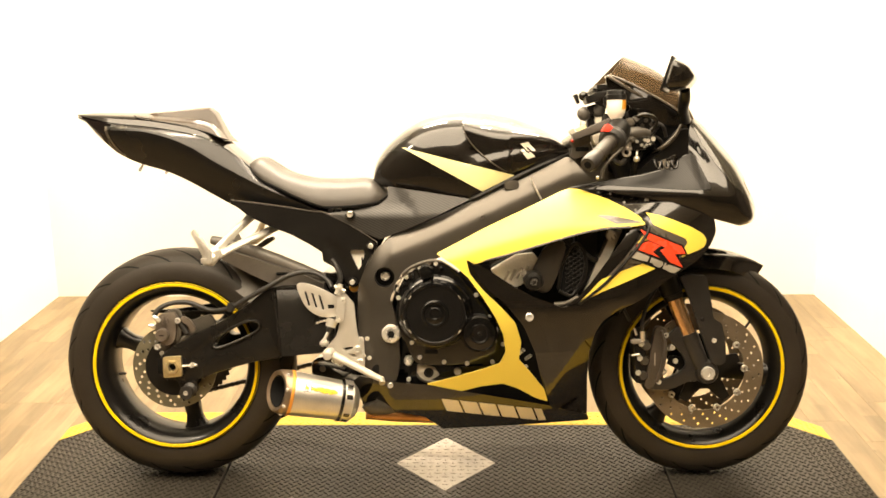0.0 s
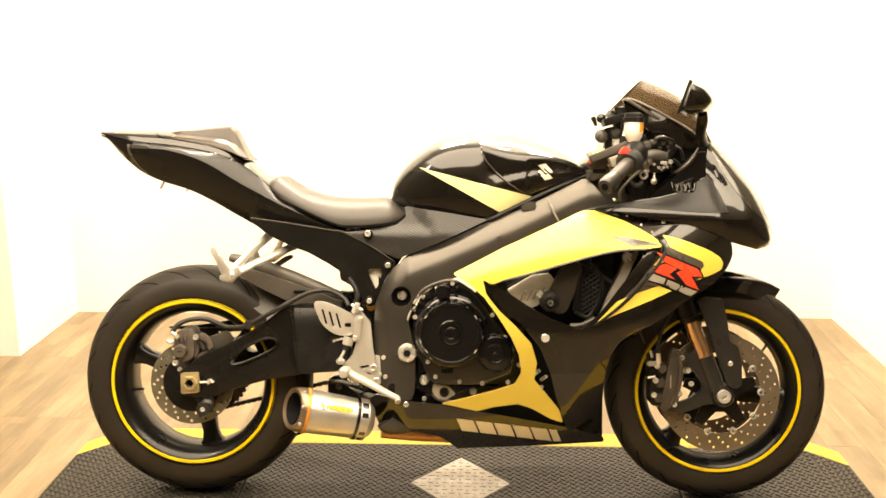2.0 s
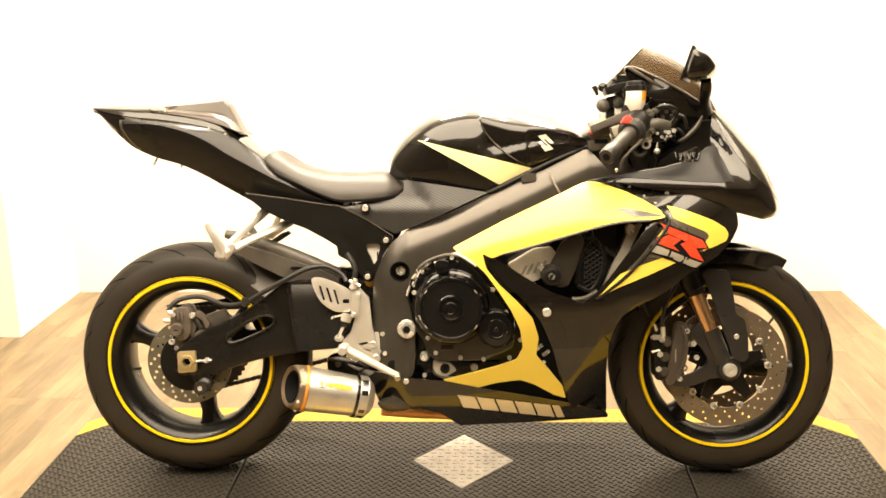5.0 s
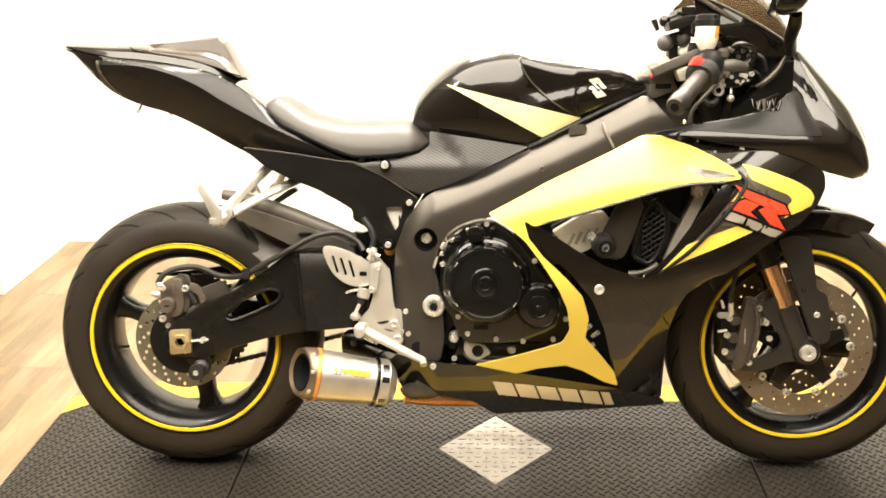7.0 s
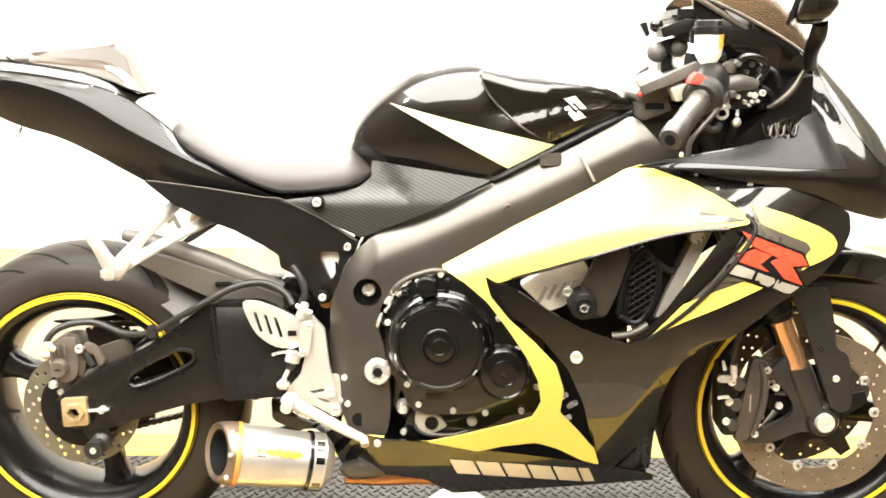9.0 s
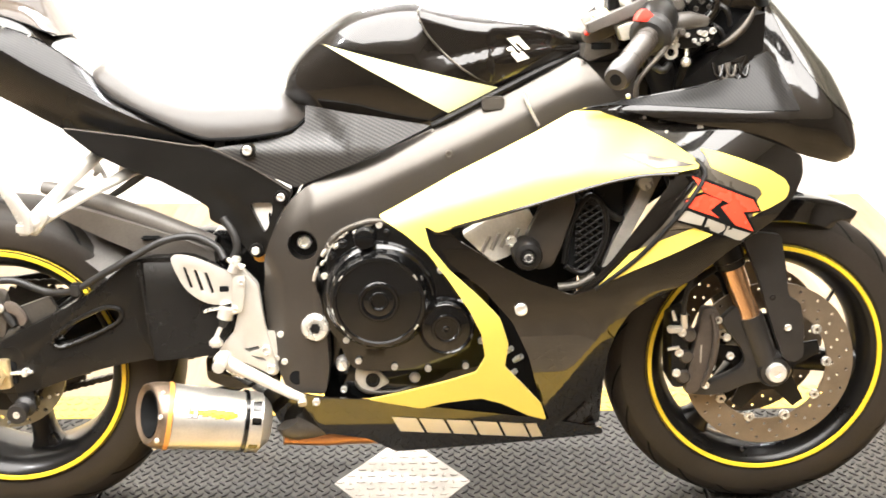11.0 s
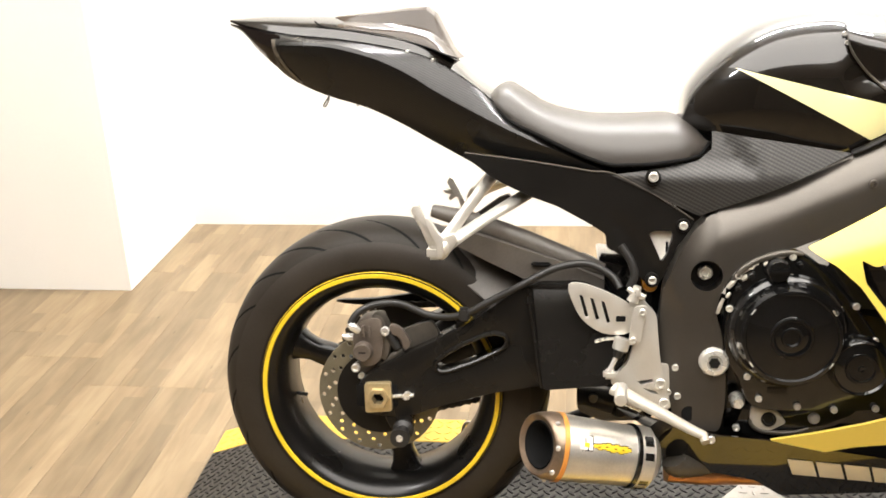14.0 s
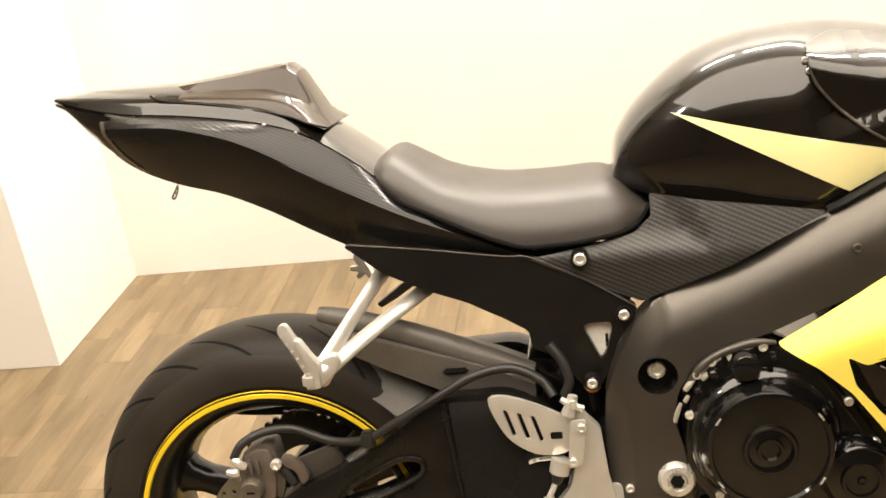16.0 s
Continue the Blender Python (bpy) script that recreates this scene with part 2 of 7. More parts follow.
DULL_SILVER = paint("dull_silver_decal", (0.4, 0.37, 0.31), 0.35, metal=0.2, vary=0.08, bump=0.0)
WHITE_DECAL = paint("white_decal", (0.8, 0.78, 0.72), 0.35, vary=0.05, bump=0.0)
RUBBER = paint("black_rubber", (0.014, 0.013, 0.012), 0.5, vary=0.2, scale=30, fine=300, bump=0.1)
WORN_RUBBER = paint("worn_grip_rubber", (0.034, 0.028, 0.022), 0.45, vary=0.25, scale=30, fine=300, bump=0.08)
TYRE = tread_rubber("tyre_rubber")
# dusty flank, with floor bounce put into the brown as well
SIDEWALL = paint("dusty_bounce_brown_rubber", (0.0235, 0.0188, 0.0142), 0.48, vary=0.25, scale=12, fine=200, bump=0.08, spec=0.28)
VINYL = paint("black_seat_vinyl", (0.036, 0.031, 0.026), 0.42, vary=0.14, scale=8, fine=420, bump=0.14, spec=0.55)
CARBON = carbon_weave("carbon_fibre", 0.0058, 0.4, 1.15, 1.0, 0.25, 0.38)
GREY_PLASTIC = paint("worn_grey_plastic", (0.07, 0.063, 0.055), 0.45, vary=0.25, scale=30, fine=300, bump=0.08)
CARBON_NOSE = carbon_weave("nose_carbon_fibre", 0.0048, 0.3, 0.4, -1.0, 0.25, 0.12, 0.25)
CARBON_FINE = carbon_weave("fine_carbon_fibre", 0.0036, 0.27, 0.32, 1.0, 0.3, 0.2, 0.16)
# gloss black cowl; the brown stands for the room mirrored in it
COWL = paint("black_cowl_brown_reflection", (0.034, 0.024, 0.016), 0.3, coat=0.6, vary=0.1, scale=8, bump=0.0, coat_rough=0.05, spec=0.15)
WHEEL_BLACK = paint("satin_black_wheel", (0.006, 0.0055, 0.005), 0.3, vary=0.15, scale=12, bump=0.0, coat=0.25, coat_rough=0.15, spec=0.25)
CALIPER_BROWN = paint("brown_grey_caliper_casting", (0.125, 0.102, 0.083), 0.45, metal=0.35, vary=0.28, scale=30, fine=260, bump=0.12)
CALIPER = paint("dark_anodised_caliper", (0.085, 0.07, 0.057), 0.42, metal=0.3, vary=0.3, scale=26, fine=240, bump=0.08)
FORK_BLACK = paint("worn_black_casting", (0.022, 0.02, 0.018), 0.34, vary=0.25, scale=25, fine=260, bump=0.06, spec=0.5)
CAN = paint("brushed_titanium_sleeve", (0.64, 0.61, 0.55), 0.32, metal=0.8, vary=0.2, scale=12, fine=300, bump=0.04)
ORANGE = paint("orange_band", (0.7, 0.3, 0.06), 0.35, metal=0.3, vary=0.12)
COPPER = paint("heat_tinted_header", (0.4, 0.19, 0.08), 0.3, metal=0.85, vary=0.25, scale=12)
FLUID = paint("brake_fluid_pot", (0.8, 0.77, 0.68), 0.3, vary=0.06)
AMBER = paint("amber_fluid", (0.8, 0.36, 0.05), 0.3, vary=0.1)
RED_SWITCH = paint("red_switch", (0.75, 0.05, 0.03), 0.4)
LENS = paint("smoked_lens", (0.006, 0.004, 0.004), 0.12, coat=0.3, spec=0.3, bump=0.0)
# grey stands for dust and for the white wall mirrored in the hugger
HUGGER_GREY = paint("dusty_sheen_plastic", (0.098, 0.088, 0.077), 0.45, vary=0.3, scale=14, fine=260, bump=0.08, spec=0.5)
HEADLIGHT = paint("headlight_glass", (0.05, 0.045, 0.04), 0.06, coat=1.0, vary=0.2, scale=30, bump=0.0)
LAMP_GLOW = glow("lamp_diffuser", (1.0, 0.93, 0.82), 6.0)
# dark colour of the unseen walls, keeps reflections in the bodywork dark
FAR_WALL = paint("dark_unseen_wall", (0.12, 0.1, 0.08), 0.6, vary=0.1, scale=2)
DULL_STEEL = paint("dull_steel", (0.32, 0.29, 0.25), 0.4, metal=0.6, vary=0.2, scale=40)
MIRROR_GLASS = paint("mirror_glass", (0.8, 0.8, 0.8), 0.03, metal=1.0, vary=0.0, bump=0.0)


def smoked_glass(name):
    m, n, l, b = material(name)
    b.inputs["Base Color"].default_value = (0.13, 0.088, 0.05, 1)
    b.inputs["Transmission Weight"].default_value = 0.6
    b.inputs["Roughness"].default_value = 0.16
    b.inputs["IOR"].default_value = 1.2
    return m


SCREEN = smoked_glass("smoked_acrylic")

# ---- mesh helpers ----


def finish(bm, angle=38):
    """Smooth faces with sharp edges kept."""
    bmesh.ops.recalc_face_normals(bm, faces=bm.faces)
    for f in bm.faces:
        f.smooth = True
    me = bpy.data.meshes.new("mesh")
    lay = bm.verts.layers.float_vector.get("flow")
    flow = [Vector(v[lay]) for v in bm.verts] if lay else None
    bm.to_mesh(me)
    bm.free()
    me.set_sharp_from_angle(angle=radians(angle))
    if flow:
        # panels take the normals of the surface they are laid on
        out = [(0, 0, 0)] * len(me.loops)
        for p in me.polygons:
            for li in p.loop_indices:
                n_ = flow[me.loops[li].vertex_index]
                if n_.length > 0.5 and n_.dot(p.normal) > 0.35:
                    out[li] = tuple(n_)
        me.normals_split_custom_set(out)
        me.attributes.remove(me.attributes["flow"])
    return me


def part(name, bm, mat, parent=None, label="", angle=38):
    """Link a bmesh as one mesh object under a thing or a part."""
    me = finish(bm, angle)
    me.materials.append(mat)
    ob = new(name, me)
    if parent is not None:
        ob.parent = parent
    if label:
        ob["label"] = label
    return ob


def mirrored(source, name, parent, mat=None):
    """The same part on the other side of the motorcycle."""
    me = source.data.copy()
    if "custom_normal" in me.attributes:
        me.attributes.remove(me.attributes["custom_normal"])
    co = np.empty(len(me.vertices) * 3)
    me.vertices.foreach_get("co", co)
    co[1::3] *= -1
    me.vertices.foreach_set("co", co)
    me.flip_normals()
    if mat is not None:
        me.materials[0] = mat
    ob = new(name, me)
    ob.parent = parent
    return ob


def smooth_line(pts, n=6, closed=False):
    """Catmull-Rom through points of any dimension."""
    p = [np.array(q, float) for q in pts]
    k, out = len(p), []
    for i in range(k if closed else k - 1):
        a = p[(i - 1) % k] if closed or i else p[0]
        b, c = p[i], p[(i + 1) % k]
        d = p[(i + 2) % k] if closed or i + 2 < k else p[-1]
        for s in range(n):
            t = s / n
            out.append(0.5 * (2 * b + (c - a) * t + (2 * a - 5 * b + 4 * c - d) * t * t + (3 * b - a - 3 * c + d) * t**3))
    if not closed:
        out.append(p[-1])
    return out


def rounded(pts, r=0.006, n=3):
    """Outline with its corners rounded by about r."""
    k, out = len(pts), []
    for i in range(k):
        a, b, c = (np.array(pts[(i + j) % k], float) for j in (-1, 0, 1))
        u, v = a - b, c - b
        lu, lv = np.linalg.norm(u), np.linalg.norm(v)
        d = min(r, 0.45 * lu, 0.45 * lv)
        s, e = b + u / lu * d, b + v / lv * d
        for j in range(n + 1):
            t = j / n
            out.append((1 - t) ** 2 * s + 2 * t * (1 - t) * b + t * t * e)
    return out


def loop_edges(bm, pts, y=0.0):
    vs = [bm.verts.new((q[0], y, q[1])) for q in pts]
    return [bm.edges.new((vs[i], vs[(i + 1) % len(vs)])) for i in range(len(vs))]


def soften(bm, width, limit=50, seg=2):
    """Bevel the sharp edges."""
    if width <= 0:
        return
    bm.normal_update()
    edges = [e for e in bm.edges if len(e.link_faces) == 2 and e.calc_face_angle(0) > radians(limit)]
    if edges:
        bmesh.ops.bevel(bm, geom=edges, offset=width, segments=seg, profile=0.6, affect="EDGES", clamp_overlap=True)


def plate(pts, y0, y1, bev=0.002, holes=()):
    """A plate cut to an x-z outline, from y0 to y1, with holes and softened edges."""
    bm = bmesh.new()
    edges = loop_edges(bm, pts, y0)
    for h in holes:
        edges += loop_edges(bm, h, y0)
    bmesh.ops.triangle_fill(bm, use_beauty=True, use_dissolve=True, edges=edges)
    faces = list(bm.faces)
    got = bmesh.ops.extrude_face_region(bm, geom=faces)
    bmesh.ops.translate(bm, verts=[v for v in got["geom"] if isinstance(v, bmesh.types.BMVert)], vec=(0, y1 - y0, 0))
    bmesh.ops.recalc_face_normals(bm, faces=bm.faces)
    soften(bm, bev)
    return bm


def skin(pts, yf, thick=0.003, step=0.025, bev=0.0012, holes=()):
    """A curved shell panel: an x-z outline laid on the surface y = yf(x, z), with a thickness inwards."""
    bm = bmesh.new()
    edges = loop_edges(bm, pts)
    for h in holes:
        edges += loop_edges(bm, h)
    bmesh.ops.triangle_fill(bm, use_beauty=True, use_dissolve=False, edges=edges)
    xs, zs = [q[0] for q in pts], [q[1] for q in pts]
    for axis, lo, hi in ((0, min(xs), max(xs)), (2, min(zs), max(zs))):
        k = max(1, int((hi - lo) / step))
        for i in range(1, k):
            at = [0, 0, 0]
            no = [0, 0, 0]
            at[axis], no[axis] = lo + (hi - lo) * i / k, 1
            bmesh.ops.bisect_plane(bm, geom=bm.verts[:] + bm.edges[:] + bm.faces[:], plane_co=at, plane_no=no, dist=1e-6)
    bmesh.ops.dissolve_degenerate(bm, edges=bm.edges, dist=1e-5)
    for v in bm.verts:
        v.co.y = yf(v.co.x, v.co.z)
    if thick:
        got = bmesh.ops.extrude_face_region(bm, geom=bm.faces[:])
        bmesh.ops.translate(bm, verts=[v for v in got["geom"] if isinstance(v, bmesh.types.BMVert)], vec=(0, thick, 0))
        bmesh.ops.recalc_face_normals(bm, faces=bm.faces)
        soften(bm, bev, 60, 1)
    lay = bm.verts.layers.float_vector.new("flow")
    e = 0.005
    for v in bm.verts:
        x, z = v.co.x, v.co.z
        if abs(v.co.y - yf(x, z)) < 2e-4:
            v[lay] = Vector(((yf(x + e, z) - yf(x - e, z)) / (2 * e), -1.0, (yf(x, z + e) - yf(x, z - e)) / (2 * e))).normalized()
    return bm


def lathe(profile, x=0.0, z=0.0, seg=64, closed=False, a0=0.0, a1=360.0):
    """Revolve (radius, y) pairs round the y axis through x, z."""
    bm = bmesh.new()
    full = a1 - a0 >= 359.9
    rings = []
    for i in range(seg if full else seg + 1):
        a = radians(a0 + (a1 - a0) * i / seg)
        rings.append([bm.verts.new((x + r * math.cos(a), y, z + r * math.sin(a))) for r, y in profile])
    k = len(profile)
    for i in range(seg):
        p, q = rings[i], rings[(i + 1) % len(rings)]
        for j in range(k if closed else k - 1):
            bm.faces.new((p[j], q[j], q[(j + 1) % k], p[(j + 1) % k]))
    bmesh.ops.remove_doubles(bm, verts=bm.verts, dist=1e-5)
    return bm


def tube(pts, r, seg=12, n=5, caps=True, squash=1.0):
    """A round bar along a smooth path; r is a number or one per point."""
    path = smooth_line(pts, n) if n > 1 else [np.array(q, float) for q in pts]
    rad = np.interp(np.linspace(0, 1, len(path)), np.linspace(0, 1, len(r)), r) if isinstance(r, (list, tuple)) else [r] * len(path)
    bm = bmesh.new()
    rings, side = [], None
    for i, q in enumerate(path):
        d = Vector(path[min(i + 1, len(path) - 1)] - path[max(i - 1, 0)]).normalized()
        if side is None:
            side = d.orthogonal().normalized()
        side = (side - d * side.dot(d)).normalized()
        up = d.cross(side)
        rings.append([bm.verts.new(Vector(q) + float(rad[i]) * (math.cos(2 * math.pi * j / seg) * side + squash * math.sin(2 * math.pi * j / seg) * up)) for j in range(seg)])
    for a, b in zip(rings, rings[1:]):
        for j in range(seg):
            bm.faces.new((a[j], a[(j + 1) % seg], b[(j + 1) % seg], b[j]))
    if caps:
        bm.faces.new(rings[0][::-1])
        bm.faces.new(rings[-1])
    return bm


def loft(rings, closed=True, caps=True):
    """Skin a list of rings of 3D points."""
    bm = bmesh.new()
    vs = [[bm.verts.new(q) for q in ring] for ring in rings]
    k = len(rings[0])
    for a, b in zip(vs, vs[1:]):
        for j in range(k if closed else k - 1):
            bm.faces.new((a[j], a[(j + 1) % k], b[(j + 1) % k], b[j]))
    if caps and closed:
        bm.faces.new(vs[0][::-1])
        bm.faces.new(vs[-1])
    bmesh.ops.remove_doubles(bm, verts=bm.verts, dist=1e-5)
    return bm


def box(x0, x1, y0, y1, z0, z1, bev=0.002, seg=2):
    bm = bmesh.new()
    bmesh.ops.create_cube(bm, size=1)
    for v in bm.verts:
        v.co = ((x0 + x1) / 2 + v.co.x * (x1 - x0), (y0 + y1) / 2 + v.co.y * (y1 - y0), (z0 + z1) / 2 + v.co.z * (z1 - z0))
    if bev:
        bmesh.ops.bevel(bm, geom=bm.edges[:], offset=bev, segments=seg, affect="EDGES", clamp_overlap=True)
    return bm


def join(*bms):
    """Several pieces of one part in one bmesh."""
    out = bms[0]
    for b in bms[1:]:
        me = bpy.data.meshes.new("tmp")
        b.to_mesh(me)
        b.free()
        out.from_mesh(me)
        bpy.data.meshes.remove(me)
    return out


def moved(bm, m):
    bmesh.ops.transform(bm, matrix=m, verts=bm.verts)
    return bm


def disc_pts(x, z, r, k=10, a=0.0):
    return [(x + r * math.cos(a + 2 * math.pi * i / k), z + r * math.sin(a + 2 * math.pi * i / k)) for i in range(k)]


def curve_fn(table):
    """A smooth curve through (x, y) pairs that never overshoots."""
    xs, ys = np.array([a for a, _ in table], float), np.array([b for _, b in table], float)
    h = np.diff(xs)
    d = np.diff(ys) / h
    m = np.concatenate([[d[0]], np.zeros(len(xs) - 2), [d[-1]]])
    for i in range(1, len(xs) - 1):
        if d[i - 1] * d[i] > 0:
            w0, w1 = 2 * h[i] + h[i - 1], h[i] + 2 * h[i - 1]
            m[i] = (w0 + w1) / (w0 / d[i - 1] + w1 / d[i])
    fx, fy = [], []
    for i in range(len(h)):
        for t in np.linspace(0, 1, 12, endpoint=False):
            fx.append(xs[i] + h[i] * t)
            fy.append(ys[i] * (1 + 2 * t) * (1 - t) ** 2 + h[i] * m[i] * t * (1 - t) ** 2 + ys[i + 1] * t * t * (3 - 2 * t) + h[i] * m[i + 1] * t * t * (t - 1))
    fx.append(xs[-1])
    fy.append(ys[-1])
    return lambda v: float(np.interp(v, fx, fy))


def ease(v, k=0.012):
    """A softened max(0, v)."""
    return 0.5 * (v + math.sqrt(v * v + k * k)) - 0.5 * k if v > 0 else 0.5 * (v + math.sqrt(v * v + k * k)) - 0.5 * k


def screw(r, h):
    """A socket-head screw along -y, its seat at y = 0."""
    return lathe([(0.0, -h * 0.45), (r * 0.5, -h * 0.45), (r * 0.55, -h), (r * 0.85, -h), (r, -h * 0.8), (r, 0.0)], seg=12)


bolt_mesh = {}


def bolt(parent, x, y, z, r=0.006, h=0.005, mat=None, name="bolt"):
    """A bolt head on the right-hand side, sharing its mesh with alike ones."""
    mat = mat or STEEL
    key = (round(r, 4), round(h, 4), mat.name)
    if key not in bolt_mesh:
        me = finish(screw(r, h))
        me.materials.append(mat)
        bolt_mesh[key] = me
    ob = new(name, bolt_mesh[key])
    ob.parent = parent
    ob.location = (x, y, z)
    return ob

# ---- the room ----
LEFT, RIGHT, BACK, JOG, NEAR, FARL, FARR = -1.765, 1.63, 1.80, 1.2, -6.5, -3.2, 3.4


def slab(name, x0, x1, y0, y1, z0, z1, mat, label, category, bev=0.0):
    ob = part(name, box(x0, x1, y0, y1, z0, z1, bev), mat)
    tagged(ob, label, category, kind="structure")
    return ob


slab("wall_north", LEFT, RIGHT, BACK, BACK + 0.1, FLOOR, CEIL, WALL, "plain white painted wall behind the motorcycle", "wall")
slab("wall_west", LEFT - 0.1, LEFT, JOG + 0.1, BACK + 0.1, FLOOR, CEIL, WALL, "short white return wall of the alcove", "wall")
slab("wall_west_front", FARL, LEFT, JOG, JOG + 0.1, FLOOR, CEIL, WALL, "white wall beside the alcove", "wall")
east = slab("wall_east", RIGHT, RIGHT + 0.1, 0.8, BACK + 0.1, FLOOR, CEIL, WALL, "plain white side wall", "wall")
# raised grey strip whose colour stands for the seam's shadow line
part("panel_seam", box(RIGHT - 0.0025, RIGHT + 0.001, 0.81, 1.69, 1.2305, 1.2365, 0.0005), paint("grey_seam_shadow", (0.42, 0.4, 0.36), 0.6, vary=0.2, scale=12), east, "faint grey seam across the wall")
# unseen walls, added dark so that the black paint mirrors a dim room
slab("wall_east_front", RIGHT + 0.1, FARR, 0.8, 0.9, FLOOR, CEIL, FAR_WALL, "unseen dark wall added beside the alcove", "wall")
slab("wall_far_east", FARR, FARR + 0.1, NEAR, 0.9, FLOOR, CEIL, FAR_WALL, "unseen dark side wall added to close the room", "wall")
slab("wall_far_west", FARL - 0.1, FARL, NEAR, JOG + 0.1, FLOOR, CEIL, FAR_WALL, "unseen dark closing wall added on the left", "wall")
slab("wall_south", FARL - 0.1, FARR + 0.1, NEAR - 0.1, NEAR, FLOOR, CEIL, FAR_WALL, "unseen dark wall added behind the viewer", "wall")
slab("ceiling", FARL - 0.1, FARR + 0.1, NEAR - 0.1, BACK + 0.1, CEIL, CEIL + 0.1, CEILING, "plain light grey ceiling", "ceiling")
floor = slab("floor", FARL - 0.1, FARR + 0.1, NEAR - 0.1, BACK + 0.1, FLOOR - 0.1, FLOOR - 0.004, SEAM, "light oak plank floor with visible grain and knots", "floor")


def added_ceiling_light(x, y, sx, sy, deep, label, group):
    body = new("added_ceiling_light")
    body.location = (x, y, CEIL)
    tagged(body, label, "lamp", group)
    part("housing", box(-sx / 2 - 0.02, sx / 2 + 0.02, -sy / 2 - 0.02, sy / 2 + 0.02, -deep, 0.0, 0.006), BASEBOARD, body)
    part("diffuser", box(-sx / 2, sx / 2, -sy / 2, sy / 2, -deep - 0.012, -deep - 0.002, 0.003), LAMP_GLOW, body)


# fixtures for the added lamps, all out of view
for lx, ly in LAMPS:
    added_ceiling_light(lx, ly, 0.74, 0.1, 0.05, "unseen strip light added above the wall", "ceiling strip lights")
added_ceiling_light(SOFT[0], SOFT[1], SOFT[2] + 0.03, SOFT[3] + 0.03, 0.05, "unseen luminous panel added above the motorcycle", "ceiling panel lights")
# fixture added for the fill lamp, out of view
added_ceiling_light(-2.3, -1.0, 0.32, 0.32, 0.05, "unseen ceiling light added to brighten the side wall", "ceiling panel lights")

# ---- the display platform ----
PX, PLOW, PY0, PY1 = 1.035, 1.185, -0.302, 0.388
platform = new("display_platform")
platform.location = (0, 0, FLOOR)
tagged(platform, "low display platform with black tread vinyl top and yellow edges", "platform")
H = -FLOOR


def platform_top(x):
    """Height of the platform's surface above the floor."""
    return H if abs(x) < PX else H - (abs(x) - PX) / (PLOW - PX) * (H - 0.008)


def deck(x0, x1, y0, y1, lift, depth, mat, name, label=""):
    xs = sorted({x0, x1, *(v for v in (-PX, PX) if x0 < v < x1)})
    rings = [[(x, y0, platform_top(x) + lift), (x, y1, platform_top(x) + lift), (x, y1, max(0.001, platform_top(x) + lift - depth)), (x, y0, max(0.001, platform_top(x) + lift - depth))] for x in xs]
    bm = loft(rings)
    soften(bm, 0.0015, 50, 1)
    return part(name, bm, mat, platform, label, 25)


SEAMS = [-PLOW, -0.592, 0.617, PLOW]
for a, b in zip(SEAMS, SEAMS[1:]):
    deck(a + 0.003, b - 0.003, -0.208, 0.293, 0, 0.012, MAT, "deck_panel")
    deck(a + 0.003, b - 0.003, PY0, -0.2085, 0, 0.012, MAT_YELLOW, "yellow_edge", "worn yellow painted edge strip")
    deck(a + 0.003, b - 0.003, 0.2935, PY1, 0, 0.012, MAT_YELLOW, "yellow_edge", "worn yellow painted edge strip")
deck(-PLOW + 0.002, PLOW - 0.002, PY0 + 0.004, PY1 - 0.004, -0.0125, 0.06, GAP, "platform_core", "black core under the top")
for a, b in zip(SEAMS, SEAMS[1:]):
    a2, b2 = max(a + 0.006, -PLOW + 0.02), min(b - 0.006, PLOW - 0.02)
    xs = sorted({a2, b2, *(v for v in (-PX, PX) if a2 < v < b2)})
    part("riser", loft([[(x, PY0 + 0.001, 0.006), (x, PY0 + 0.004, 0.006), (x, PY0 + 0.004, max(0.007, platform_top(x) - 0.0125)), (x, PY0 + 0.001, max(0.007, platform_top(x) - 0.0125))] for x in xs]), RISER, platform, "brown metal riser")

# inlaid tread-plate diamond
DIA = [(-0.125, 0.036), (0.013, 0.2), (0.151, 0.038), (0.013, -0.122)]


def flat_poly(pts, z0, z1):
    bm = bmesh.new()
    lo = [bm.verts.new((x, y, z0)) for x, y in pts]
    hi = [bm.verts.new((x, y, z1)) for x, y in pts]
    bm.faces.new(hi)
    bm.faces.new(lo[::-1])
    for i in range(len(pts)):
        j = (i + 1) % len(pts)
        bm.faces.new((lo[i], lo[j], hi[j], hi[i]))
    return bm


def lugs(points, length, width, height, zf):
    """Raised lozenges of a tread pattern, each turned by its own angle."""
    verts, faces = [], []
    for x, y, a in points:
        c, s = math.cos(a), math.sin(a)
        base = len(verts)
        for k, h in ((1.0, 0.0), (0.76, height)):
            for u, v in ((-1, 0), (-0.45, -1), (0.45, -1), (1, 0), (0.45, 1), (-0.45, 1)):
                du, dv = u * k * length / 2, v * k * width / 2
                px, py = x + du * c - dv * s, y + du * s + dv * c
                verts.append((px, py, zf(px) + h))
        faces.append(tuple(range(base + 6, base + 12)))
        for i in range(6):
            j = (i + 1) % 6
            faces.append((base + i, base + j, base + 6 + j, base + 6 + i))
    me = bpy.data.meshes.new("lugs")
    me.from_pydata(verts, [], faces)
    return me


def in_diamond(x, y):
    return abs(x - 0.013) / 0.142 + abs(y - 0.038) / 0.165 < 1.0


part("tread_plate_inlay", flat_poly(DIA, H + 0.0003, H + 0.0016), TREAD_PLATE, platform, "silver diamond of aluminium tread plate")
pitch, pts = 0.0178, []
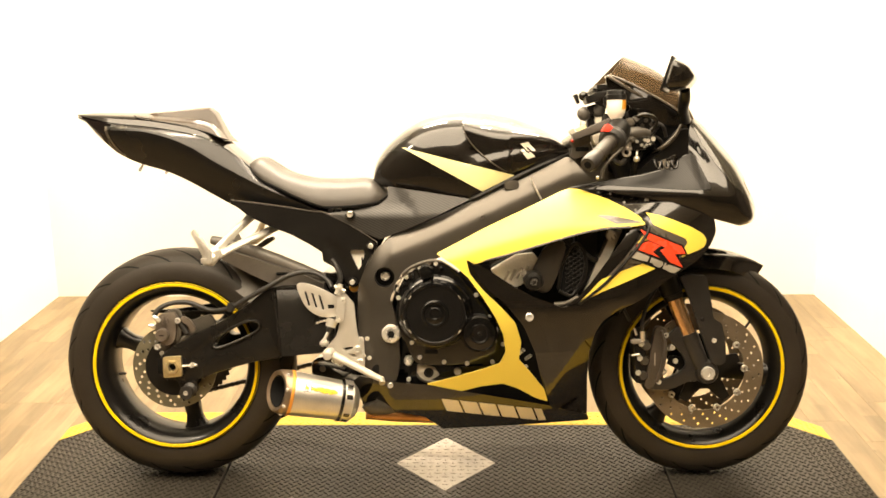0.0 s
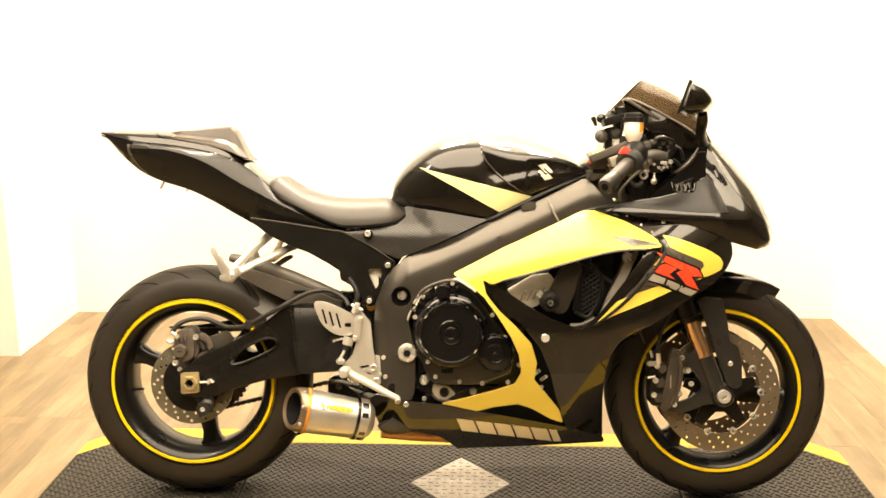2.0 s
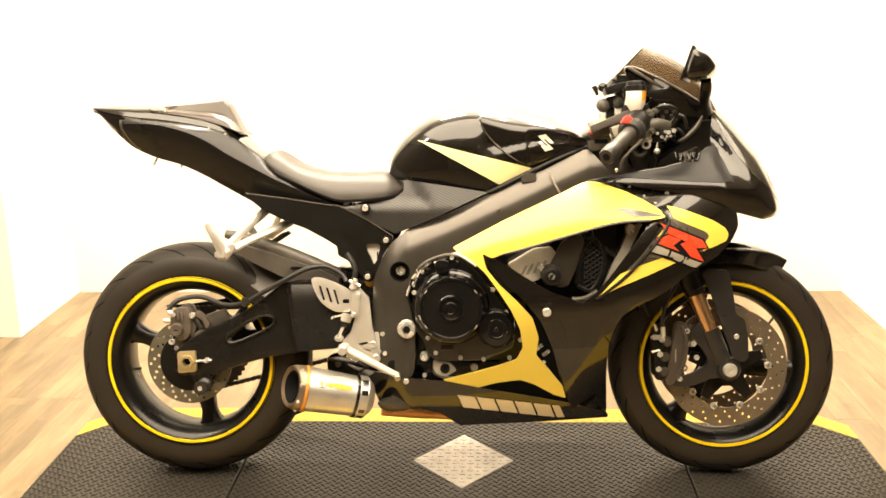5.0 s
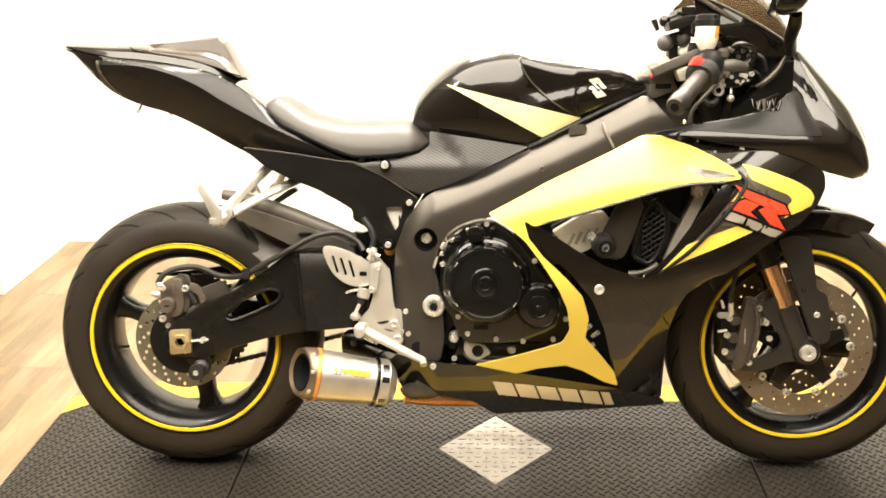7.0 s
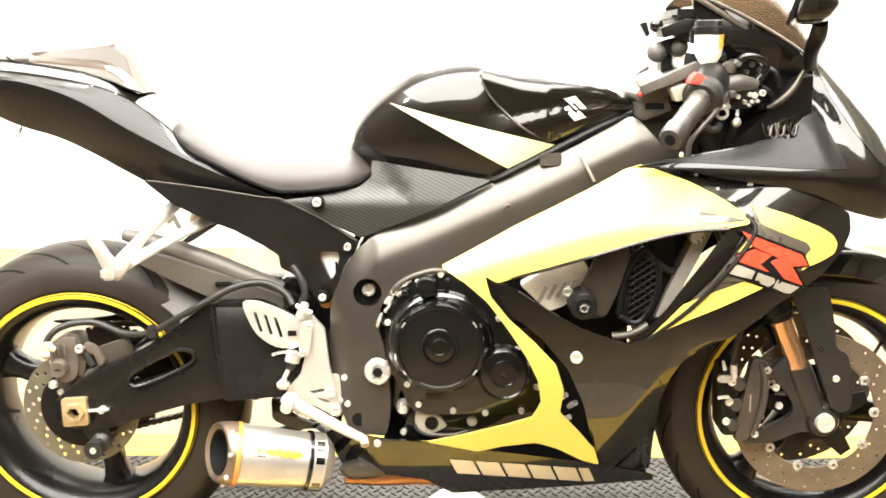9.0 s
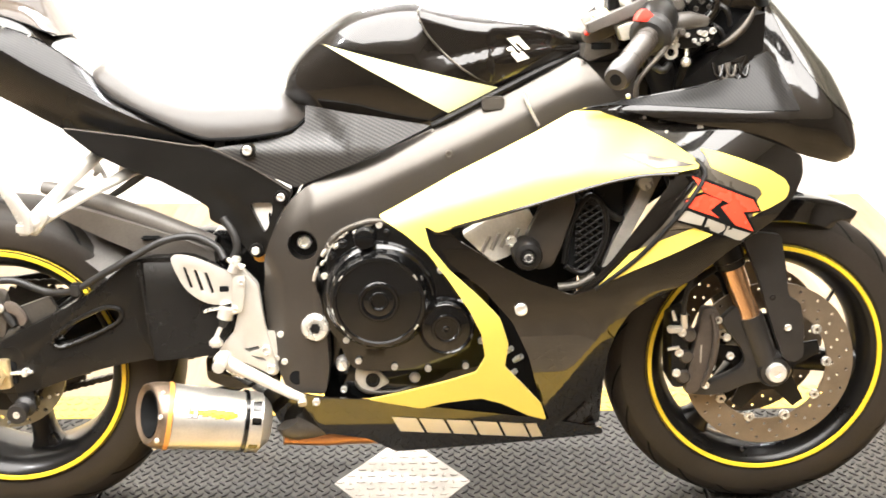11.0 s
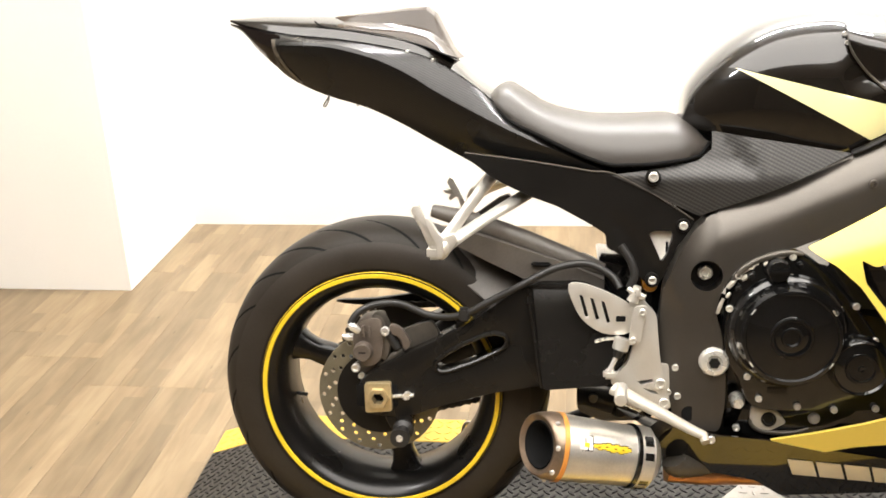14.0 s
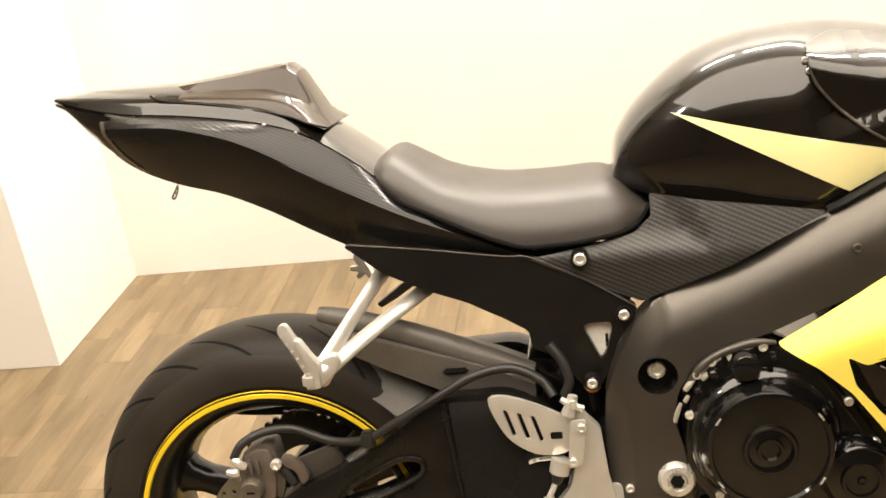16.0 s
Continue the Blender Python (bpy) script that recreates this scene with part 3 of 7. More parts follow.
for i in range(-100, 101):
    for j in range(-100, 101):
        x, y = (i - j) * pitch / math.sqrt(2), 0.043 + (i + j) * pitch / math.sqrt(2)
        if abs(x) < PLOW - 0.014 and -0.2 < y < 0.286 and not in_diamond(x, y) and all(abs(x - s) > 0.01 for s in SEAMS[1:3]):
            pts.append((x, y, radians(45 if (i + j) % 2 else -45)))
me = lugs(pts, 0.0225, 0.0064, 0.002, lambda x: platform_top(x))
me.materials.append(MAT_BASE)
ob = new("tread_relief", me)
ob.parent = platform
tagged(ob, kind="stuff")
pts = [(0.013 + i * 0.021, 0.038 + j * 0.021, radians(90 if (i + j) % 2 else 0)) for i in range(-7, 8) for j in range(-8, 9) if abs(i * 0.021) / 0.13 + abs(j * 0.021) / 0.152 < 1]
me = lugs(pts, 0.0185, 0.0055, 0.0015, lambda x: H + 0.0016)
me.materials.append(TREAD_PLATE)
ob = new("inlay_relief", me)
ob.parent = platform
tagged(ob, kind="stuff")
pitch = 0.0222
pts = [(-PLOW + 0.02 + i * pitch, y, radians(38 if (i + j) % 2 else -38)) for i in range(int(2 * PLOW / pitch) - 1) for j, y in enumerate((-0.29, -0.2655, -0.241, -0.2165, 0.306, 0.3305, 0.355, 0.3765))]
me = lugs([p for p in pts if all(abs(p[0] - s) > 0.016 for s in SEAMS[1:3])], 0.02, 0.006, 0.0012, lambda x: platform_top(x))
me.materials.append(MAT_YELLOW)
ob = new("edge_relief", me)
ob.parent = platform
tagged(ob, kind="stuff")

part("locking_pin", tube([(-0.594, 0.3, H - 0.004), (-0.594, 0.3, H + 0.028), (-0.589, 0.301, H + 0.044), (-0.58, 0.303, H + 0.047), (-0.575, 0.305, H + 0.04), (-0.574, 0.306, H + 0.02)], 0.0036, 10), DULL_STEEL, platform, "bent steel locking pin")

# loading flap in front of the platform
flap = new("loading_flap")
flap.location = (0, 0, FLOOR)
tagged(flap, "tan aluminium tread plate loading flap leaning on the platform", "ramp")
FW = [(-0.505, -0.3035, 0.056), (0.53, -0.3035, 0.056), (0.42, -0.47, 0.003), (-0.40, -0.47, 0.003)]
bm = bmesh.new()
top = [bm.verts.new(p) for p in FW]
low = [bm.verts.new((p[0], p[1] - 0.001, p[2] - 0.003)) for p in FW]
bm.faces.new(top)
bm.faces.new(low[::-1])
for i in range(4):
    bm.faces.new((low[i], low[(i + 1) % 4], top[(i + 1) % 4], top[i]))
part("plate", bm, FLAP, flap)
rows = [(-0.5 + i * 0.03, -0.318 - j * 0.03, radians(45 if (i + j) % 2 else -45)) for i in range(35) for j in range(5)]
rows = [p for p in rows if -0.505 + (-0.3035 - p[1]) * 0.64 + 0.02 < p[0] < 0.53 - (-0.3035 - p[1]) * 0.66 - 0.02]
me = lugs(rows, 0.026, 0.007, 0.0012, lambda x: 0.0)
for v in me.vertices:
    v.co.z += 0.056 - (-0.3035 - v.co.y) / 0.1665 * 0.053
me.materials.append(FLAP)
ob = new("flap_relief", me)
ob.parent = flap
tagged(ob, kind="stuff")

# ---- the motorcycle ----
bike = new("motorcycle")
bike.matrix_basis = Matrix.Translation((0, -0.01, 0)) @ Matrix.Rotation(radians(-10), 4, "X")
tagged(bike, "black and yellow sport motorcycle on its side stand", "motorcycle")

# -- wheels --
RAX, FAX = (-0.702, 0.312), (0.697, 0.298)


def spoke(angle, r0, r1, w0, w1, half):
    """A tapered cast spoke with rounded flanks, flaring into the rim."""
    rings = []
    for t in np.linspace(0, 1, 9):
        r = r0 + (r1 - r0) * t
        w = w0 + (w1 - w0) * t + 0.022 * max(0, t - 0.72) ** 2 * 12
        h = half * (1 - 0.25 * math.sin(math.pi * t))
        ring = []
        for k in range(12):
            a = 2 * math.pi * k / 12
            ring.append((r, h * np.sign(math.cos(a)) * abs(math.cos(a)) ** 0.6, w * np.sign(math.sin(a)) * abs(math.sin(a)) ** 0.6))
        rings.append(ring)
    return moved(loft(rings), Matrix.Rotation(-radians(angle), 4, "Y"))


def tyre_point(rim_r, depth, hw, a):
    """Radius and y of the tyre's section: steep flank, round crown."""
    c, s = math.cos(a), math.sin(a)
    return (rim_r + 0.008 + depth * s ** 0.85, -hw * np.sign(c) * abs(c) ** 0.8 * (0.86 + 0.14 * s ** 0.5))


def wheel(name, place, tyre_r, tyre_w, rim_r, rim_w, spokes, label):
    rimh = rim_w / 2
    barrel = [(rim_r + 0.012, -rimh), (rim_r + 0.013, -rimh + 0.006), (rim_r, -rimh + 0.012), (rim_r - 0.012, -rimh + 0.03), (rim_r - 0.02, 0), (rim_r - 0.012, rimh - 0.03), (rim_r, rimh - 0.012), (rim_r + 0.013, rimh - 0.006), (rim_r + 0.012, rimh)]
    inner = [(rim_r + 0.004, rimh), (rim_r - 0.014, rimh - 0.014), (rim_r - 0.024, rimh - 0.035), (rim_r - 0.028, 0), (rim_r - 0.024, -rimh + 0.035), (rim_r - 0.014, -rimh + 0.014), (rim_r + 0.004, -rimh)]
    rim = part(name, lathe(barrel + inner, seg=96, closed=True), WHEEL_BLACK, bike, label)
    rim.location = (place[0], 0, place[1])
    # tyre: round crown, flat flanks, bead
    prof = []
    hw = tyre_w / 2
    depth = tyre_r - rim_r - 0.008
    for k in range(21):
        a = math.pi * k / 20
        c, s = math.cos(a), math.sin(a)
        prof.append(tyre_point(rim_r, depth, hw, a))
    prof += [(rim_r + 0.002, rimh - 0.014), (rim_r + 0.002, -rimh + 0.014)]
    tyre = part("tyre", lathe(prof, seg=128, closed=True), TYRE, rim, "worn black sport tyre", 50)
    wall = [tyre_point(rim_r + 0.0004, depth, hw + 0.0005, math.pi * k / 40) for k in range(1, 9)]
    part("sidewall", lathe(wall, seg=128), SIDEWALL, rim, "dusty tyre flank", 60)
    for side in (-1,):
        stripe = lathe([(rim_r + 0.0135, side * rimh * 0.985 + 0.0035), (rim_r + 0.0095, side * rimh - 0.0012), (rim_r + 0.0035, side * rimh - 0.0012), (rim_r + 0.001, side * rimh + 0.0035), (rim_r + 0.005, side * rimh + 0.006)], seg=96, closed=True)
        part("rim_stripe", stripe, YELLOW_TAPE, rim, "yellow rim tape")
    part("hub", lathe([(0.0, -0.055), (0.035, -0.055), (0.045, -0.04), (0.04, -0.02), (0.038, 0.02), (0.045, 0.04), (0.035, 0.06), (0.0, 0.06)], seg=40), WHEEL_BLACK, rim)
    for a in spokes:
        part("spoke", spoke(a, 0.03, rim_r - 0.02, 0.03, 0.017, 0.026), WHEEL_BLACK, rim)
    return rim


def groove_strips(rim, tyre_r, tyre_w, rim_r, count):
    """Sipes: slim black strips on the tyre's flank, the cuts' shade put into colour."""
    depth, hw = tyre_r - rim_r - 0.008, tyre_w / 2
    verts, faces = [], []
    for i in range(count):
        for side in (-1, 1):
            a0 = 2 * math.pi * (i + (0.5 if side > 0 else 0)) / count
            prev = None
            for k in range(9):
                t = k / 8
                ang = math.pi * (0.17 + 0.27 * t)
                r, y = tyre_point(rim_r, depth, hw, ang)
                r, y = r + 0.0004, side * abs(y)
                th = a0 + 0.3 * t + 0.1 * t * t
                w = 0.0024 / tyre_r * (1.0 + 1.2 * math.sin(math.pi * t))
                base = len(verts)
                verts += [(r * math.cos(th - w), y, r * math.sin(th - w)), (r * math.cos(th + w), y, r * math.sin(th + w))]
                if prev is not None:
                    faces.append((prev, prev + 1, base + 1, base))
                prev = base
    me = bpy.data.meshes.new("sipes")
    me.from_pydata(verts, [], faces)
    me.materials.append(GAP)
    ob = new("tread_pattern", me)
    ob.parent = rim
    tagged(ob, kind="stuff")


def brake_disc(parent, r0, r1, y, holes, mat, drill=0.0031, thick=0.005):
    hs = []
    for k in range(holes):
        a = 2 * math.pi * k / holes
        for j, f in enumerate((0.22, 0.5, 0.78)):
            rr = r0 + (r1 - r0) * f
            aa = a + j * 2.1 / holes
            hs.append(disc_pts(rr * math.cos(aa), rr * math.sin(aa), drill, 7))
    hs.append(disc_pts(0, 0, r0, 48))
    return part("brake_disc", plate(disc_pts(0, 0, r1, 72), y, y + thick, 0.0, hs), mat, parent, "drilled steel brake disc")


rear = wheel("rear_wheel", RAX, 0.309, 0.176, 0.21, 0.168, (160, 280, 40), "black three-spoke rear wheel with yellow rim tape")
front = wheel("front_wheel", FAX, 0.294, 0.12, 0.208, 0.112, (231, 351, 111), "black three-spoke front wheel with yellow rim tape")
groove_strips(rear, 0.309, 0.176, 0.21, 20)
groove_strips(front, 0.294, 0.12, 0.208, 20)
for rim, ang in ((rear, 192), (front, 40)):
    v = Vector((math.cos(radians(ang)), 0, math.sin(radians(ang))))
    part("valve_stem", tube([tuple(v * 0.185), tuple(v * 0.172 + Vector((0, -0.012, 0))), tuple(v * 0.158 + Vector((0, -0.022, 0)))], 0.0035, 8), RUBBER, rim)
brake_disc(rear, 0.075, 0.112, -0.088, 17, REAR_DISC, 0.0042)
part("disc_carrier", lathe([(0.03, -0.09), (0.078, -0.0895), (0.08, -0.084), (0.03, -0.08)], seg=36), SATIN, rear)
part("sprocket", plate([q for k in range(43) for q in ((0.112 * math.cos(2 * math.pi * k / 43), 0.112 * math.sin(2 * math.pi * k / 43)), (0.119 * math.cos(2 * math.pi * (k + 0.35) / 43), 0.119 * math.sin(2 * math.pi * (k + 0.35) / 43)), (0.119 * math.cos(2 * math.pi * (k + 0.6) / 43), 0.119 * math.sin(2 * math.pi * (k + 0.6) / 43)))], 0.084, 0.09, 0.0, [disc_pts(0, 0, 0.06, 30)]), DARK_CAST, rear)
for y in (-0.078, 0.073):
    brake_disc(front, 0.108, 0.156, y, 24, DISC)
    spider = []
    for k in range(5):
        a = radians(72 * k + 20)
        for da, rr in ((-0.42, 0.052), (-0.12, 0.098), (0.12, 0.098), (0.42, 0.052)):
            spider.append((rr * math.cos(a + da), rr * math.sin(a + da)))
    part("disc_carrier", plate(spider, y + 0.0005, y + 0.006, 0.001, [disc_pts(0, 0, 0.034, 24)]), SATIN, front)
    if y < 0:
        for k in range(10):
            a = radians(36 * k + 2)
            b_ = part("disc_button", lathe([(0.0035, y - 0.004), (0.0085, y - 0.004), (0.0095, y - 0.002), (0.0095, y + 0.002)], x=0.107 * math.cos(a), z=0.107 * math.sin(a), seg=14), STEEL, front)

# -- chain, guard, swingarm --
sw = [(-0.735, 0.33), (-0.712, 0.36), (-0.656, 0.395), (-0.59, 0.427), (-0.512, 0.472), (-0.45, 0.518), (-0.42, 0.528), (-0.383, 0.53), (-0.333, 0.53), (-0.285, 0.5), (-0.265, 0.454), (-0.262, 0.402), (-0.29, 0.357), (-0.388, 0.346), (-0.491, 0.328), (-0.596, 0.297), (-0.635, 0.283), (-0.687, 0.28), (-0.728, 0.29)]
hole = [(-0.592, 0.377), (-0.585, 0.392), (-0.55, 0.415), (-0.50, 0.438), (-0.475, 0.438), (-0.466, 0.428), (-0.474, 0.412), (-0.52, 0.388), (-0.57, 0.369), (-0.585, 0.369)]
swing = part("swingarm", plate(smooth_line(sw, 3, True), -0.128, -0.078, 0.007, [smooth_line(hole, 3, True)]), SWING, bike, "black aluminium swingarm")
mirrored(swing, "swingarm", bike)
lip = smooth_line(hole, 3, True)
part("window_lip", tube([(p[0], -0.1285, p[1]) for p in lip + lip[:1]], 0.0042, 8, 1), SWING, swing)
part("pivot_cover", skin(rounded([(-0.421, 0.524), (-0.385, 0.53), (-0.335, 0.529), (-0.291, 0.501), (-0.27, 0.455), (-0.267, 0.405), (-0.292, 0.362), (-0.402, 0.352), (-0.41, 0.42)], 0.008), lambda x, z: -0.158 + 0.19 * (z - 0.38) + 0.25 * ease(z - 0.5, 0.02), 0.03, 0.012, 0.004), SWING, swing, "black block at the swingarm pivot")
part("weld_bead", tube([(-0.428, -0.129, 0.522), (-0.42, -0.138, 0.46), (-0.41, -0.15, 0.39), (-0.404, -0.152, 0.352)], 0.0048, 8), SWING, swing)
part("pivot_cross_tube", lathe([(0.0, -0.12), (0.05, -0.12), (0.055, -0.11), (0.055, 0.11), (0.05, 0.12), (0.0, 0.12)], x=-0.18, z=0.42, seg=28), SWING, swing)
part("swingarm_brace", box(-0.42, -0.30, -0.1, 0.1, 0.38, 0.50, 0.02), SWING, swing)
blk = part("axle_block", plate(rounded([(-0.728, 0.337), (-0.68, 0.34), (-0.678, 0.286), (-0.727, 0.282)], 0.006), -0.14, -0.127, 0.002, [disc_pts(-0.702, 0.312, 0.013, 16)]), BRASS, swing, "bronze axle adjuster block")
blk.location = (0.009, 0, 0.009)
part("axle_nut", lathe([(0.011, -0.13), (0.0115, -0.149), (0.0185, -0.149), (0.0195, -0.147), (0.0195, -0.139)], x=-0.693, z=0.321, seg=6), BRASS, swing)
part("adjuster_screw", tube([(-0.671, -0.133, 0.321), (-0.631, -0.133, 0.324)], 0.0035, 8, 1), STEEL, swing)
part("adjuster_head", lathe([(0.0, -0.141), (0.007, -0.141), (0.007, -0.127)], x=-0.643, z=0.324, seg=6), STEEL, swing)
part("adjuster_slot", plate(rounded([(-0.735, 0.342), (-0.66, 0.342), (-0.66, 0.3), (-0.735, 0.3)], 0.006), -0.1305, -0.127, 0.001), GAP, swing)
part("axle_tube", lathe([(0.011, -0.125), (0.011, 0.13)], x=-0.702, z=0.312, seg=16), DARK_CAST, swing)
part("paddock_bobbin", lathe([(0.006, -0.172), (0.017, -0.172), (0.018, -0.165), (0.012, -0.158), (0.012, -0.14), (0.019, -0.134), (0.019, -0.128)], x=-0.652, z=0.258, seg=20), RUBBER, swing)
part("bobbin_bolt", lathe([(0.0, -0.1735), (0.006, -0.1735), (0.0065, -0.168)], x=-0.652, z=0.258, seg=12), STEEL, swing)
part("bobbin_boss", plate(rounded([(-0.69, 0.284), (-0.635, 0.284), (-0.637, 0.245), (-0.668, 0.243)], 0.01), -0.126, -0.1, 0.003), SWING, swing)
chain = new("drive_chain")
chain.parent = bike
link = plate(smooth_line([(-0.0105, 0.0), (-0.008, 0.0065), (0.0, 0.0042), (0.008, 0.0065), (0.0105, 0.0), (0.008, -0.0065), (0.0, -0.0042), (-0.008, -0.0065)], 2, True), 0.078, 0.096, 0.0006)
me = finish(link)
me.materials.append(DARK_CAST)
for (x0, z0), (x1, z1) in (((-0.675, 0.204), (-0.16, 0.335)), ((-0.72, 0.43), (-0.16, 0.45))):
    k = int(math.hypot(x1 - x0, z1 - z0) / 0.0159)
    for i in range(k):
        ob = new("link", me)
        ob.parent = chain
        ob.location = (x0 + (x1 - x0) * i / k, 0.001 if i % 2 else -0.001, z0 + (z1 - z0) * i / k)
        ob.rotation_euler = (0, -math.atan2(z1 - z0, x1 - x0), 0)
part("chain_guard", plate(smooth_line([(-0.815, 0.437), (-0.734, 0.442), (-0.595, 0.465), (-0.45, 0.49), (-0.45, 0.45), (-0.61, 0.425), (-0.721, 0.426), (-0.80, 0.43)], 3, True), 0.085, 0.1, 0.002), SATIN, bike)
# rear hugger over the tyre
rings = []
for t in np.linspace(0, 1, 14):
    a = radians(24 + 38 * (1 - t))
    r = 0.327 + 0.022 * t
    hw = 0.06 + 0.035 * t
    row = []
    for k in range(9):
        u = -1 + 2 * k / 8
        rr = r - 0.075 * abs(u) ** 3
        row.append((-0.702 + rr * math.cos(a), hw * u * 1.12, 0.312 + rr * math.sin(a)))
    row2 = [(p[0] - 0.003 * math.cos(a), p[1] * 0.97, p[2] - 0.003 * math.sin(a)) for p in row[::-1]]
    rings.append(row + row2)
hug = part("rear_hugger", loft(rings), HUGGER_GREY, bike, "black plastic tyre hugger")
part("hugger_arm", loft([[(x, -0.112, z + h), (x, -0.075, z + h + 0.008), (x, 0.05, z + h - 0.024), (x, 0.05, z - h), (x, -0.105, z - h)] for x, z, h in ((-0.565, 0.61, 0.014), (-0.5, 0.584, 0.022), (-0.42, 0.552, 0.028), (-0.36, 0.53, 0.03), (-0.30, 0.509, 0.024))]), HUGGER_GREY, hug)
part("hugger_rail", tube([(-0.598, -0.08, 0.647), (-0.55, -0.086, 0.636), (-0.505, -0.088, 0.622), (-0.432, -0.09, 0.596), (-0.361, -0.092, 0.568), (-0.30, -0.094, 0.548)], [0.011, 0.0155, 0.0175, 0.018, 0.017, 0.01], 14), HUGGER_GREY, hug)
part("hugger_slot", box(-0.425, -0.39, -0.1175, -0.108, 0.556, 0.564, 0.003), GAP, hug)
# rear caliper and hose
cal = part("rear_caliper", plate(smooth_line([(-0.737, 0.40), (-0.739, 0.435), (-0.728, 0.455), (-0.705, 0.462), (-0.688, 0.458), (-0.684, 0.425), (-0.688, 0.39), (-0.702, 0.376), (-0.722, 0.374)], 3, True), -0.126, -0.066, 0.006), CALIPER_BROWN, bike, "brown-grey cast rear brake caliper")
part("caliper_piston", lathe([(0.0, -0.1405), (0.0145, -0.1405), (0.016, -0.1385), (0.0172, -0.135), (0.0178, -0.124)], x=-0.72, z=0.403, seg=28), CALIPER_BROWN, cal)
part("piston_slot", box(-0.726, -0.714, -0.1412, -0.1402, 0.4015, 0.4045, 0.0003), GAP, cal)
part("caliper_bridge", plate(smooth_line([(-0.706, 0.464), (-0.69, 0.466), (-0.678, 0.45), (-0.672, 0.415), (-0.68, 0.385), (-0.69, 0.388), (-0.695, 0.42)], 3, True), -0.121, -0.09, 0.004), DARK_CAST, cal, "dark caliper bridge")
part("pad_plate", plate(smooth_line([(-0.672, 0.45), (-0.655, 0.446), (-0.642, 0.43), (-0.636, 0.415), (-0.648, 0.405), (-0.655, 0.425), (-0.67, 0.434)], 3, True), -0.124, -0.112, 0.003), CALIPER_BROWN, cal)
part("caliper_bracket", plate(rounded([(-0.672, 0.43), (-0.60, 0.455), (-0.585, 0.43), (-0.63, 0.385), (-0.675, 0.35), (-0.735, 0.352), (-0.745, 0.372), (-0.70, 0.385)], 0.008), -0.106, -0.094, 0.003), DARK_CAST, cal)
part("bracket_rib", tube([(-0.702, -0.108, 0.362), (-0.672, -0.112, 0.388), (-0.652, -0.112, 0.402)], [0.006, 0.008, 0.005], 10), DARK_CAST, cal)
part("slide_pin_boot", tube([(-0.675, -0.116, 0.43), (-0.66, -0.118, 0.405)], [0.009, 0.007], 12, 1), RUBBER, cal)
for x, z in ((-0.68, 0.44), (-0.735, 0.371)):
    bolt(cal, x, -0.124, z, 0.0082, 0.009, CHROME)
bolt(cal, -0.728, -0.112, 0.352, 0.006, 0.006)
part("bleed_nipple", tube([(-0.738, -0.112, 0.424), (-0.75, -0.116, 0.424), (-0.76, -0.117, 0.427)], [0.006, 0.0072, 0.004], 12, 2), CHROME, cal)
part("banjo_bolt", tube([(-0.728, -0.126, 0.438), (-0.736, -0.13, 0.447), (-0.744, -0.128, 0.453)], [0.0062, 0.0078, 0.005], 12, 2), CHROME, cal)
for k in range(3):
    part("caliper_rib", tube([(-0.73 + 0.011 * k, -0.128, 0.452 - 0.002 * k), (-0.728 + 0.011 * k, -0.1295, 0.428)], [0.0026, 0.0036, 0.002], 8, 2), CALIPER_BROWN, cal)
part("rear_brake_hose", tube([(-0.742, -0.128, 0.452), (-0.728, -0.122, 0.472), (-0.698, -0.112, 0.484), (-0.655, -0.105, 0.484), (-0.60, -0.11, 0.465), (-0.545, -0.13, 0.472), (-0.49, -0.138, 0.502), (-0.43, -0.138, 0.535), (-0.38, -0.135, 0.56), (-0.33, -0.13, 0.566), (-0.29, -0.135, 0.548), (-0.275, -0.145, 0.528)], 0.0065, 10), RUBBER, bike, "black rubber brake hose")
part("hose_clip", box(-0.548, -0.53, -0.142, -0.124, 0.463, 0.487, 0.003), RUBBER, bike)
part("hose_loop", tube([(-0.275, -0.14, 0.60), (-0.258, -0.145, 0.575), (-0.252, -0.148, 0.55), (-0.26, -0.148, 0.53)], 0.0068, 10), RUBBER, bike)

# -- frame --
spar_out = [(0.335, 0.862), (0.23, 0.81), (0.159, 0.778), (0.076, 0.742), (-0.02, 0.697), (-0.125, 0.655), (-0.159, 0.628), (-0.184, 0.586), (-0.204, 0.536), (-0.21, 0.461), (-0.206, 0.386), (-0.192, 0.335), (-0.174, 0.292), (-0.108, 0.287), (-0.1, 0.336), (-0.101, 0.386), (-0.109, 0.455), (-0.121, 0.495), (-0.112, 0.536), (-0.087, 0.573), (-0.044, 0.595), (-0.001, 0.604), (0.06, 0.63), (0.14, 0.66), (0.26, 0.72), (0.33, 0.76), (0.40, 0.79)]


def spar_y(x, z):
    """The frame's outer face: flat flank, chamfered to the top and rear edges."""
    line = float(np.interp(x, [-0.2, -0.125, -0.02, 0.159, 0.335], [0.56, 0.655, 0.697, 0.778, 0.862]))
    edge = ease(0.042 - (line - z) * 0.9, 0.01) * max(0.0, min(1.0, (x + 0.19) / 0.06))
    rear_edge = ease(0.034 - (x + 0.21 + 0.5 * ease(z - 0.5)), 0.01)
    flare = 0.03 * max(0.0, min(1.0, (x - 0.15) / 0.25))
    lip = ease(0.012 - (line - z), 0.006) * (1.0 if x > -0.12 else 0.0)
    return -0.165 + 0.5 * max(edge, rear_edge) + 0.6 * lip + flare


well = disc_pts(-0.137, 0.556, 0.0255, 28)
